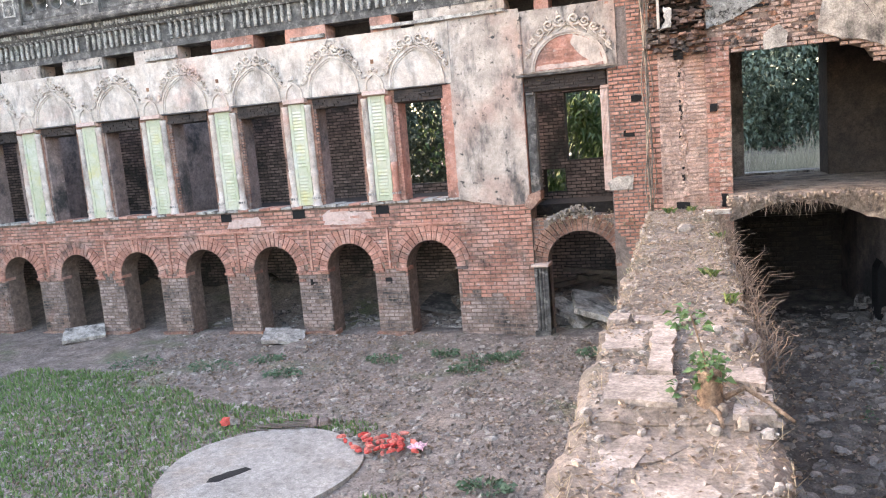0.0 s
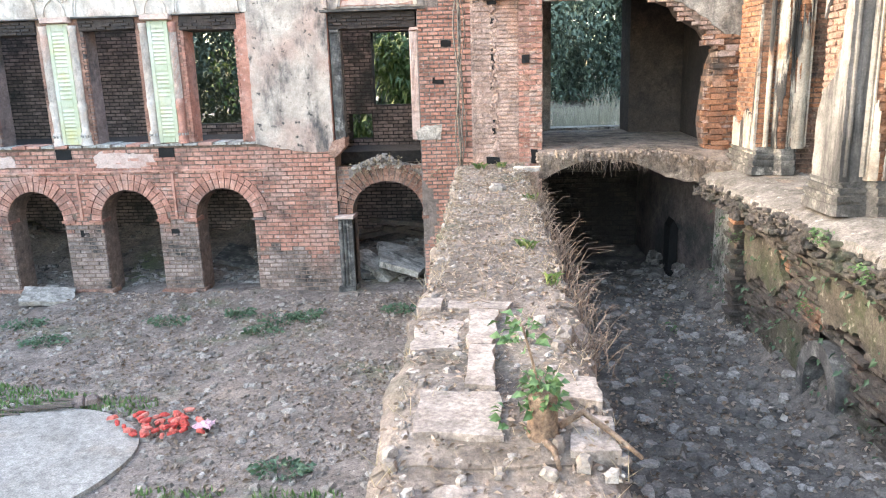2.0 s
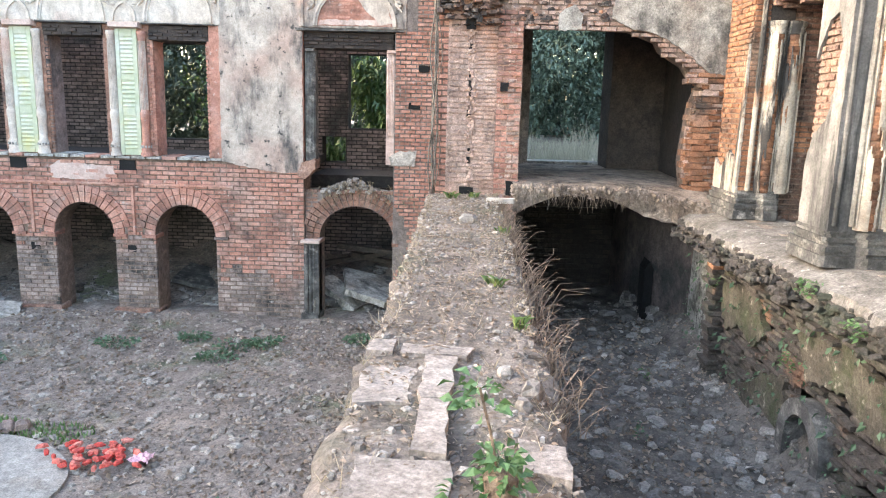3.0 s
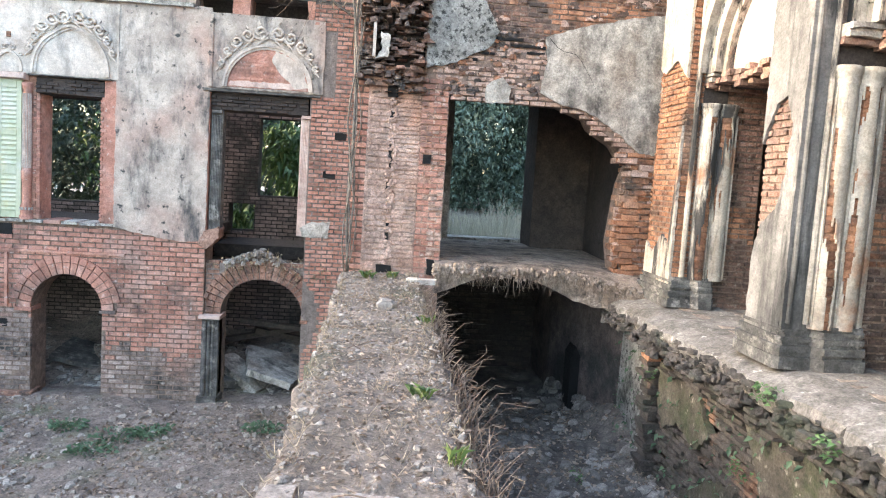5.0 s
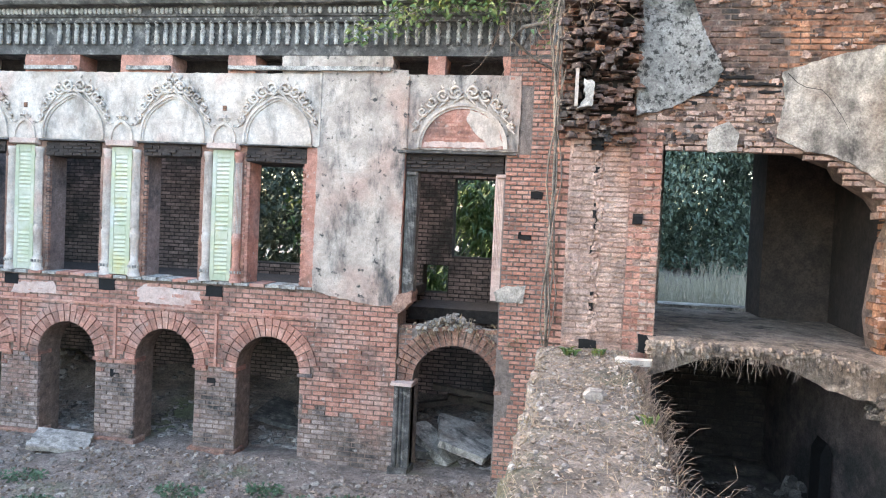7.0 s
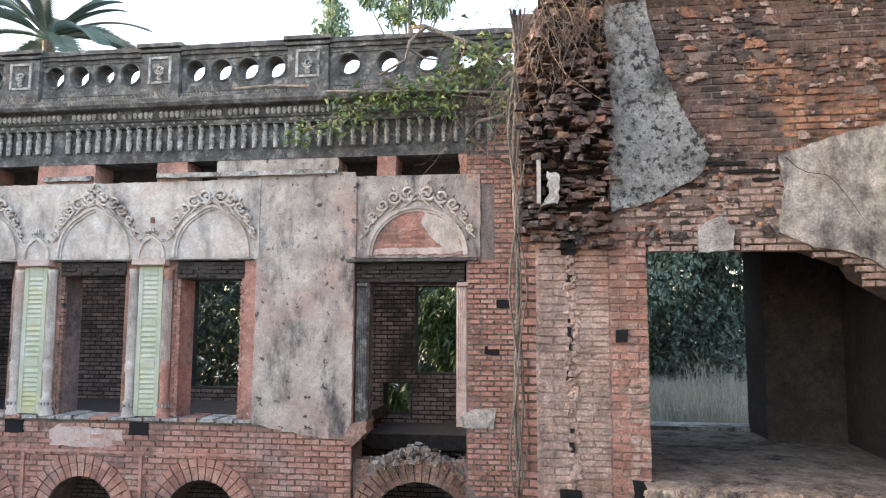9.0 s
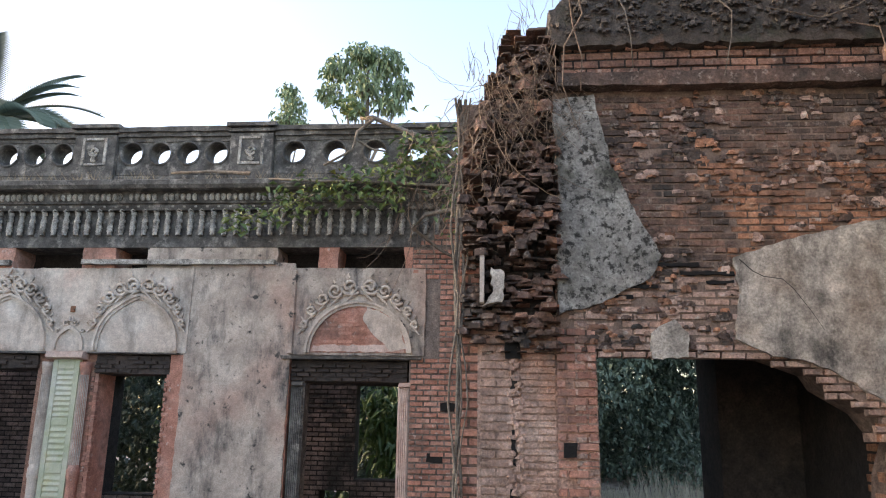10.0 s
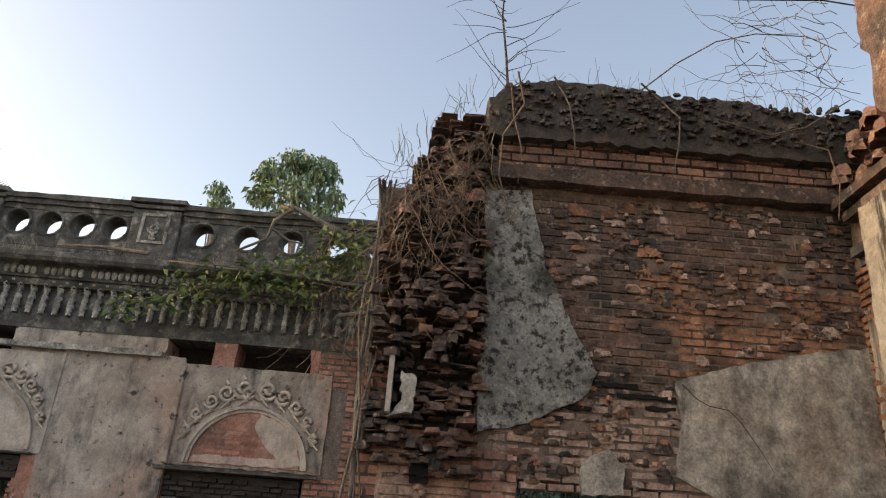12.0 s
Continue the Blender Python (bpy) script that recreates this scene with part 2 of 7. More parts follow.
def leaf_shader(name, cols):
    m = shader(name, cols, 3.0, rough=0.55, bump=0.0, pieces=0.7, grain=0.0)
    b = m.node_tree.nodes["Principled BSDF"]
    b.inputs["Transmission Weight"].default_value = 0.0
    b.inputs["Subsurface Weight"].default_value = 0.0
    return m


# Lightened for distance: haze is put into these two leaf colours.
leaf_far_haze = leaf_shader("leaf_far_haze", [(0.13, 0.19, 0.11), (0.19, 0.27, 0.15), (0.26, 0.34, 0.20)])
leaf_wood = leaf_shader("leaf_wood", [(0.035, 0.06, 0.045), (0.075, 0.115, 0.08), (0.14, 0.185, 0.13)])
leaf_bright = leaf_shader("leaf_bright", [(0.045, 0.10, 0.035), (0.08, 0.155, 0.05), (0.125, 0.20, 0.075)])
leaf_vine = leaf_shader("leaf_vine", [(0.05, 0.09, 0.03), (0.10, 0.16, 0.045), (0.22, 0.22, 0.05)])
leaf_palm = leaf_shader("leaf_palm", [(0.07, 0.11, 0.085), (0.13, 0.18, 0.14)])
leaf_grass = leaf_shader("leaf_grass", [(0.07, 0.14, 0.042), (0.119, 0.21, 0.063), (0.182, 0.252, 0.098)])
leaf_straw = leaf_shader("leaf_straw", [(0.14, 0.14, 0.10), (0.24, 0.23, 0.17), (0.34, 0.32, 0.25)])
leaf_weed = leaf_shader("leaf_weed", [(0.05, 0.10, 0.055), (0.09, 0.15, 0.08)])
leaf_litter = leaf_shader("leaf_litter", [(0.10, 0.07, 0.05), (0.22, 0.16, 0.115), (0.38, 0.31, 0.24)])


# ---- mesh tools ----
class Geo:
    """Collects vertices and faces of one mesh."""

    def __init__(self):
        self.v, self.f, self.smooth = [], [], False

    def add(self, vs, fs):
        k = len(self.v)
        self.v.extend(vs)
        self.f.extend([tuple(i + k for i in q) for q in fs])
        return self

    def box(self, x0, y0, z0, x1, y1, z1, taper=0.0, j=0.0):
        r = (lambda: random.uniform(-j, j)) if j else (lambda: 0.0)
        vs = [(x + r(), y + r(), z + r()) for x, y, z in ((x0, y1, z0), (x1, y1, z0), (x1, y1, z1), (x0, y1, z1),
              (x0 + taper, y0, z0 + taper), (x1 - taper, y0, z0 + taper), (x1 - taper, y0, z1 - taper), (x0 + taper, y0, z1 - taper))]
        return self.add(vs, [(0, 3, 2, 1), (4, 5, 6, 7), (0, 1, 5, 4), (1, 2, 6, 5), (2, 3, 7, 6), (3, 0, 4, 7)])

    def prism(self, poly, axis, d0, d1):
        put = {"y": lambda u, w, d: (u, d, w), "x": lambda u, w, d: (d, u, w), "z": lambda u, w, d: (u, w, d)}[axis]
        n = len(poly)
        vs = [put(u, w, d0) for u, w in poly] + [put(u, w, d1) for u, w in poly]
        return self.add(vs, [tuple(range(n)), tuple(range(2 * n - 1, n - 1, -1))] + [(i, i + n, (i + 1) % n + n, (i + 1) % n) for i in range(n)])

    def lathe(self, prof, cx, cy, n=12, sx=1.0, sy=1.0):
        vs = [(cx + r * sx * math.cos(2 * math.pi * i / n), cy + r * sy * math.sin(2 * math.pi * i / n), z) for r, z in prof for i in range(n)]
        fs = [(k * n + i, k * n + (i + 1) % n, (k + 1) * n + (i + 1) % n, (k + 1) * n + i) for k in range(len(prof) - 1) for i in range(n)]
        return self.add(vs, fs + [tuple(range(n)), tuple(range(len(prof) * n - n, len(prof) * n))])

    def tube(self, pts, r0, r1=None, n=5):
        r1 = r0 if r1 is None else r1
        vs, m = [], len(pts)
        P3 = [Vector(p) for p in pts]
        for i, p in enumerate(P3):
            d = (P3[min(i + 1, m - 1)] - P3[max(i - 1, 0)]).normalized()
            a = d.cross(Vector((0.31, 0.22, 0.92)) if abs(d.z) < 0.9 else Vector((1, 0.1, 0))).normalized()
            b = d.cross(a)
            r = r0 + (r1 - r0) * i / max(1, m - 1)
            vs += [tuple(p + r * (math.cos(2 * math.pi * k / n) * a + math.sin(2 * math.pi * k / n) * b)) for k in range(n)]
        fs = [(i * n + k, i * n + (k + 1) % n, (i + 1) * n + (k + 1) % n, (i + 1) * n + k) for i in range(m - 1) for k in range(n)]
        return self.add(vs, fs + [tuple(range(n)), tuple(range(m * n - n, m * n))])

    def leaf(self, p, d, size, wide=0.45, droop=0.25):
        """A folded leaf of six corners, from p along d."""
        d = Vector(d).normalized()
        s = d.cross(Vector((random.uniform(-1, 1), random.uniform(-1, 1), random.uniform(0.2, 1)))).normalized() * size * wide
        up = s.cross(d).normalized() * size * 0.12
        p, d = Vector(p), d * size
        dn = Vector((0, 0, -droop * size))
        vs = [p, p + d * 0.5 + s + up, p + d + dn, p + d * 0.5 - s + up, p + d * 0.5]
        return self.add([tuple(q) for q in vs], [(0, 1, 4), (1, 2, 4), (0, 4, 3), (4, 2, 3)])

    def rock(self, x, y, z, a, b, c, turn=0.0):
        co, si = math.cos(turn), math.sin(turn)
        vs = []
        for dz, k in ((-1, 1.0), (0.25, 0.95), (1, 0.62)):
            for i in range(5):
                t = 2 * math.pi * i / 5 + random.uniform(-0.3, 0.3)
                u, w = a * k * math.cos(t) * random.uniform(0.8, 1.15), b * k * math.sin(t) * random.uniform(0.8, 1.15)
                vs.append((x + u * co - w * si, y + u * si + w * co, z + c * dz * random.uniform(0.8, 1.2)))
        fs = [(k * 5 + i, k * 5 + (i + 1) % 5, k * 5 + 5 + (i + 1) % 5, k * 5 + 5 + i) for k in range(2) for i in range(5)]
        return self.add(vs, fs + [(10, 11, 12, 13, 14)])

    def mesh(self, name, smooth=False):
        me = bpy.data.meshes.new(name)
        me.from_pydata(self.v, [], self.f)
        if smooth:
            me.polygons.foreach_set("use_smooth", [True] * len(me.polygons))
        me.update()
        return me


def part(name, g, material, parent=None, label="", smooth=False):
    """Links what a Geo holds as one mesh object, under its thing."""
    ob = new(name, g.mesh(name, smooth) if isinstance(g, Geo) else g)
    if material and not ob.data.materials:
        ob.data.materials.append(material)
    if parent:
        ob.parent = parent
        if parent.location.length:
            ob.matrix_parent_inverse = parent.matrix_basis.inverted()
    return tagged(ob, label)


def thing(name, label, category, group="", kind="", at=(0, 0, 0)):
    ob = new(name)
    ob.location = at
    ob.empty_display_size = 0.1
    return tagged(ob, label, category, group, kind)


def rect(a, b, c, d):
    return [(a, c), (b, c), (b, d), (a, d)]


def arch(xc, half, spring, rise, n=14, point=0.0):
    """The curve of an arch from its right spring to its left; point sharpens the crown."""
    out = []
    for i in range(n + 1):
        t = math.pi * i / n
        out.append((xc + half * math.cos(t), spring + rise * math.sin(t) ** (1.0 - 0.12 * point) + point * 0.10 * rise * max(0, 1 - abs(math.cos(t)) * 2.2)))
    return out


def rough_line(a, b, n, j):
    return [(a[0] + (b[0] - a[0]) * i / n + random.uniform(-j, j), a[1] + (b[1] - a[1]) * i / n + random.uniform(-j, j)) for i in range(n)]


def ragged(poly, step=0.06, j=0.018):
    """A polygon with broken edges."""
    out = []
    for i, a in enumerate(poly):
        b = poly[(i + 1) % len(poly)]
        out += rough_line(a, b, max(1, int(math.dist(a, b) / step)), j)
    return out


def inside(p, poly):
    r, (x, y) = False, p
    for i in range(len(poly)):
        (x0, y0), (x1, y1) = poly[i - 1], poly[i]
        if (y0 > y) != (y1 > y) and x < x0 + (y - y0) / (y1 - y0) * (x1 - x0):
            r = not r
    return r


BRICKS = {}


def brick_mesh(axis, w, h, material):
    key = (axis, w, h, material.name)
    if key not in BRICKS:
        g = Geo()
        if axis == "y":
            g.box(-w / 2, -0.02, -h / 2, w / 2, 0.05, h / 2, 0.005)
        else:
            g.box(-w / 2, -0.02, -h / 2, w / 2, 0.05, h / 2, 0.005)
            g.v = [(y, x, z) for x, y, z in g.v]
        BRICKS[key] = g.mesh("brick")
        BRICKS[key].materials.append(material)
    return BRICKS[key]


def bricks(parent, axis, face, u0, u1, w0, w1, ok, material, near=None, length=0.25, high=0.086, proud=0.008, gap=0.014, rough=0.009, name="brick_rest", lost=0.0):
    """Courses of brick on a wall that faces -y or -x. ok(u, w) says where they lie; near(u, w) which are pieces of their own."""
    g, row, single = Geo(), 0, 0
    w = w0
    while w + high <= w1 + 0.001:
        u = u0 - (length / 2 if row % 2 else 0)
        while u < u1:
            a, b = max(u, u0), min(u + length, u1)
            wc = w + high / 2
            step = (b - a) / 4
            if step > 0.012 and (not lost or random.random() > lost):
                good = [ok(a + step * (i + 0.5), wc) for i in range(4)]
                while good and not good[0]:
                    good.pop(0)
                    a += step
                while good and not good[-1]:
                    good.pop()
                    b -= step
                if good and all(good) and b - a > 0.05:
                    p = proud + random.uniform(-rough, rough)
                    full = abs(b - a - length) < 0.002
                    if near and full and single < 300 and near((a + b) / 2, wc):
                        single += 1
                        ob = new("brick", brick_mesh(axis, length - gap, high - gap, material))
                        ob.location = ((a + b) / 2, face - p + 0.02, wc) if axis == "y" else (face - p + 0.02, (a + b) / 2, wc)
                        ob.rotation_euler = (0, random.uniform(-0.012, 0.012), 0) if axis == "y" else (random.uniform(-0.012, 0.012), 0, 0)
                        ob.parent = parent
                    else:
                        k = len(g.v)
                        g.box(a + gap / 2, -p, w + gap / 2, b - gap / 2, 0.05, w + high - gap / 2, 0.006, 0.004)
                        g.v[k:] = [(x, face + y, z) if axis == "y" else (face + y, x, z) for x, y, z in g.v[k:]]
            u += length
        w += high
        row += 1
    if g.v:
        tagged(part(name, g, material, parent), kind="stuff")
    return single


# ---- ground ----
def ground_height(x, y):
    h = -0.09 + 0.05 * noise.noise((x * 0.45, y * 0.45, 0)) + 0.035 * noise.noise((x * 1.7, y * 1.7, 3)) + 0.02 * noise.noise((x * 5, y * 5, 6))
    h += 0.10 * max(0, 1 - abs(y - 15.2) / 1.6) * (0.5 + noise.noise((x * 1.1, y, 5)))
    return h


def pit_height(x, y):
    return 1.12 + 0.09 * noise.noise((x * 0.9, y * 0.9, 2)) + 0.06 * noise.noise((x * 3, y * 3, 4)) + 0.35 * max(0, 1 - (x + 0.15) / 0.7) * (0.6 + 0.5 * noise.noise((x, y, 9))) + 0.32 * max(0, (x - 1.9) / 0.6) * (0.6 + noise.noise((y * 1.3, x, 11)))


def sheet(x0, x1, y0, y1, n, m, h):
    g = Geo()
    g.v = [(x, y, h(x, y)) for y in np.linspace(y0, y1, m).tolist() for x in np.linspace(x0, x1, n).tolist()]
    g.f = [(j * n + i, j * n + i + 1, (j + 1) * n + i + 1, (j + 1) * n + i) for j in range(m - 1) for i in range(n - 1)]
    return g


ground = part("ground", sheet(-26, -0.3, -6, 19.5, 230, 230, ground_height), soil, smooth=True)
tagged(ground, "trodden brown courtyard soil with dry leaf litter", "ground", kind="structure")
far = Geo()
far.add([(-600, -600, -0.35), (600, -600, -0.35), (600, 600, -0.35), (-600, 600, -0.35)], [(0, 1, 2, 3)])
tagged(part("ground_far", far, soil), "flat brown earth round the ruin", "ground", kind="structure")
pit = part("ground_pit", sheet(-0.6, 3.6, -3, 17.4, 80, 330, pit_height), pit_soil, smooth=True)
tagged(pit, "sunken room floor filled with grey rubble and soil", "ground", kind="structure")

# ---- the wall that is walked on ----
def top_z(y):
    def ramp(a, b):
        t = min(1, max(0, (y - a) / (b - a)))
        return t * t * (3 - 2 * t)
    return 2.885 + 0.07 * ramp(3.1, 3.35) + 0.03 * ramp(4.5, 5.2) + 0.045 * ramp(6.0, 9.0)


def wall_height(x, y):
    return top_z(y) + 0.025 * noise.noise((x * 2.2, y * 2.2, 1)) + 0.015 * noise.noise((x * 8, y * 8, 2))


walk_wall = thing("wall_walk", "broad ruined brick wall top with crumbling pale mortar crust", "wall", kind="structure")
core = Geo()
for ya, yb, xa, xb in ((-3.0, 3.22, -1.07, -0.14), (3.22, 4.86, -1.05, -0.16), (4.86, 11.2, -1.03, -0.13)):
    k = int((yb - ya) / 0.07)
    left = [(xa + 0.05 * noise.noise((ya + i * 0.07, 0, 1)) + random.uniform(-0.018, 0.018), ya + (yb - ya) * i / k) for i in range(k + 1)]
    right = [(xb + 0.07 * noise.noise((ya + i * 0.07, 5, 1)) + random.uniform(-0.02, 0.02), ya + (yb - ya) * i / k) for i in range(k + 1)]
    nx = 16
    base = len(core.v)
    for i in range(k + 1):
        for q in range(nx + 1):
            s = q / nx
            x, y = left[i][0] * (1 - s) + right[i][0] * s, left[i][1]
            edge = 0.10 * max(0, 1 - min(s, 1 - s) * 7) ** 2
            core.v.append((x, y, wall_height(x, min(max(y, ya + 0.01), yb - 0.01)) - edge * (0.6 + 0.6 * noise.noise((x * 4, y * 4, 7)))))
    core.f += [(base + i * (nx + 1) + q, base + i * (nx + 1) + q + 1, base + (i + 1) * (nx + 1) + q + 1, base + (i + 1) * (nx + 1) + q) for i in range(k) for q in range(nx)]
    base2 = len(core.v)
    for i in range(k + 1):
        core.v += [(left[i][0] - 0.02, left[i][1], -0.4), (right[i][0] + 0.02, right[i][1], -0.4)]
    for i in range(k):
        a, b = base + i * (nx + 1), base + (i + 1) * (nx + 1)
        core.f += [(a, b, base2 + 2 * i + 2, base2 + 2 * i), (a + nx, b + nx, base2 + 2 * i + 3, base2 + 2 * i + 1)]
    core.f += [(*[base + q for q in range(nx + 1)], base2 + 1, base2), (*[base + k * (nx + 1) + q for q in range(nx + 1)], base2 + 2 * k + 1, base2 + 2 * k)]
part("crust", core, path_crust, walk_wall)


def flagstone(poly, z, thick, material=path_slab):
    g = Geo().prism(ragged(poly, 0.08, 0.012), "z", z - thick, z)
    return part("paving_slab", g, material, walk_wall)


flagstone([(-0.91, 3.36), (-0.58, 3.34), (-0.575, 3.70), (-0.90, 3.735)], 2.976, 0.14)
flagstone([(-0.725, 3.745), (-0.60, 3.73), (-0.598, 4.20), (-0.722, 4.21)], 2.992, 0.1)
flagstone([(-0.722, 4.22), (-0.598, 4.21), (-0.575, 4.72), (-0.722, 4.75)], 2.996, 0.1)
flagstone([(-1.00, 4.22), (-0.77, 4.24), (-0.76, 4.66), (-0.99, 4.66)], 2.962, 0.1)
flagstone([(-0.86, 4.79), (-0.53, 4.76), (-0.50, 4.90), (-0.84, 4.92)], 2.985, 0.14)
flagstone([(-1.01, 4.78), (-0.875, 4.79), (-0.87, 4.96), (-1.0, 4.95)], 2.992, 0.1)
for i in range(16):
    x, y, r = random.uniform(-0.86, -0.34), 0.9 + 0.145 * i, random.uniform(0.10, 0.24)
    flagstone([(x + r * random.uniform(0.5, 1.1) * math.cos(a), y + 1.3 * r * random.uniform(0.5, 1.1) * math.sin(a)) for a in np.linspace(0, 6.28, 9, endpoint=False).tolist()], 2.889 + random.uniform(-0.006, 0.008), 0.06)
flagstone([(-0.34, 3.26), (-0.17, 3.25), (-0.16, 3.52), (-0.30, 3.54)], 2.962, 0.14)
flagstone([(-0.36, 3.66), (-0.18, 3.62), (-0.17, 3.86), (-0.33, 3.90)], 2.975, 0.12)

# ---- north facade ----
FY, BAYS, PITCH, X0 = 15.45, 9, 2.003, -5.99
facade = thing("wall_north", "two-storey arcaded palace facade, brick below and stained plaster above", "facade", kind="structure")
xcs = [X0 - PITCH * k for k in range(BAYS)]
XL = xcs[-1] - PITCH / 2
# ground storey core with its arches
for xc in xcs:
    a, b = xc - PITCH / 2, xc + PITCH / 2
    poly = [(a, -0.5), (a, 2.5), (b, 2.5), (b, -0.5), (xc + 0.60, -0.5)] + arch(xc, 0.60, 1.50, 0.62) + [(xc - 0.60, -0.5)]
    part("arcade_bay", Geo().prism(poly, "y", FY + 0.006, FY + 0.60), mortar_brick, facade)
part("pier_core", Geo().box(X0 + PITCH / 2, FY + 0.006, -0.5, -3.65, FY + 0.6, 2.5), mortar_brick, facade)
DX = -2.65
poly = [(-3.65, -0.5), (-3.65, 2.44), (-1.0, 2.44), (-1.0, -0.5), (DX + 0.72, -0.5)] + arch(DX, 0.72, 1.54, 0.64) + [(DX - 0.72, -0.5)]
part("arcade_bay", Geo().prism(poly, "y", FY + 0.10, FY + 0.60), mortar, facade)
part("pier_core", Geo().box(-1.93, FY + 0.006, -0.5, -1.0, FY + 0.58, 7.2), mortar, facade)
# band between the storeys
part("storey_band", Geo().box(XL, FY + 0.006, 2.5, -3.65, FY + 0.6, 3.03), mortar_brick, facade)
part("moulding", Geo().box(XL, FY - 0.04, 2.47, -5.0, FY + 0.01, 2.53, 0.012, 0.004), brick_red, facade)
for i in range(60):
    a = XL + i * (-5.2 - XL) / 60
    part("sill_stone", Geo().box(a + 0.01, FY - 0.05 - random.uniform(0, 0.02), 2.985, a + (-5.2 - XL) / 60 - 0.01, FY + 0.5, 3.05 + random.uniform(-0.01, 0.015), 0.008, 0.006), stone_pale if random.random() < 0.6 else brick_red, facade)
# piers of the upper storey
for k in range(BAYS):
    xc = xcs[k]
    a = xc - PITCH + 0.56
    part("window_pier", Geo().box(a, FY + 0.05, 3.03, xc - 0.56, FY + 0.52, 5.48), brick_mixed, facade)
part("wall_core", Geo().box(X0 + 0.58, FY + 0.006, 3.03, -3.64, FY + 0.52, 5.48), brick_red, facade)
part("wall_core", Geo().box(XL, FY + 0.006, 5.48, -1.93, FY + 0.50, 6.74), mortar, facade)
# level of the broken air slots
SLOTS = [(-3.02, -2.04), (-3.93, -3.32), (-6.43, -5.92), (-8.03, -6.94), (-9.9, -9.05), (-11.98, -11.03), (-14.24, -13.27), (-16.26, -15.5), (-18.4, -17.6), (-20.5, -19.6)]
edge = -1.93
for a, b in SLOTS:
    part("slot_block", Geo().prism(ragged(rect(b, edge, 6.74, 7.10), 0.10, 0.015), "y", FY, FY + 0.5), plaster if edge - b > 1.2 else brick_red, facade)
    edge = a
part("slot_block", Geo().box(XL, FY, 6.74, edge, FY + 0.5, 7.10), plaster, facade)
part("entablature", Geo().box(XL, FY - 0.01, 7.08, -1.0, FY + 0.5, 8.0), stone_dark, facade)
# Near-black backing added behind the slots; the cavity's shade is its colour.
part("attic_back", Geo().box(XL, FY + 0.7, 6.0, -1.0, FY + 0.9, 8.0), mortar_dark, facade)
# plaster skins
part("plaster_skin", Geo().prism(ragged([(-5.22, 3.0), (-4.95, 2.93), (-4.55, 2.86), (-4.1, 2.79), (-3.66, 2.82), (-3.645, 6.84), (-5.20, 6.84)], 0.08, 0.010), "y", FY - 0.03, FY + 0.02), plaster, facade, "stained cream plaster with black mould")
part("plaster_skin", Geo().prism(ragged(rect(-3.66, -1.72, 5.50, 6.76), 0.08, 0.008), "y", FY - 0.022, FY + 0.02), plaster, facade)
part("plaster_skin", Geo().prism(ragged(rect(XL, -5.21, 5.50, 6.76), 0.08, 0.008), "y", FY - 0.022, FY + 0.02), plaster_white, facade)
part("plaster_edge", Geo().box(-5.215, FY - 0.045, 5.5, -5.165, FY - 0.02, 6.82, 0.01), plaster_white, facade)
part("plaster_edge", Geo().box(-3.70, FY - 0.06, 5.5, -3.60, FY - 0.02, 6.74, 0.02), plaster, facade)
part("string_course", Geo().prism(ragged(rect(-6.9, -3.95, 6.81, 6.88), 0.15, 0.008), "y", FY - 0.10, FY), stone_pale, facade)
part("string_course", Geo().prism(ragged(rect(-8.9, -8.05, 6.80, 6.87), 0.15, 0.01), "y", FY - 0.08, FY), stone_pale, facade)
for a, b in ((-12.9, -12.0), (-15.4, -14.3), (-11.0, -9.95)):
    part("string_course", Geo().prism(ragged(rect(a, b, 6.80, 6.87), 0.15, 0.01), "y", FY - 0.08, FY), stone_pale, facade)
# patches of old limewash on the lower brick
for poly in ([(-8.55, 2.58), (-7.55, 2.56), (-7.3, 2.66), (-7.35, 2.84), (-7.9, 2.86), (-8.4, 2.92), (-8.6, 2.8)], [(-11.2, 2.6), (-10.2, 2.62), (-10.3, 2.85), (-11.1, 2.8)]):
    part("plaster_skin", Geo().prism(ragged(poly, 0.05, 0.015), "y", FY - 0.016, FY), plaster_pink, facade)


# lintel mouldings, tympana, ornament
def scroll(g, x, z, r, sign, y, turns=1.35, w=0.016):
    pts = []
    n = 16
    for i in range(n + 1):
        t = i / n
        a = sign * turns * 2 * math.pi * t + (math.pi if sign > 0 else 0)
        pts.append((x + r * (1 - 0.8 * t) * math.cos(a), y, z + r * (1 - 0.8 * t) * math.sin(a)))
    g.tube(pts, w, w * 0.8, 5)


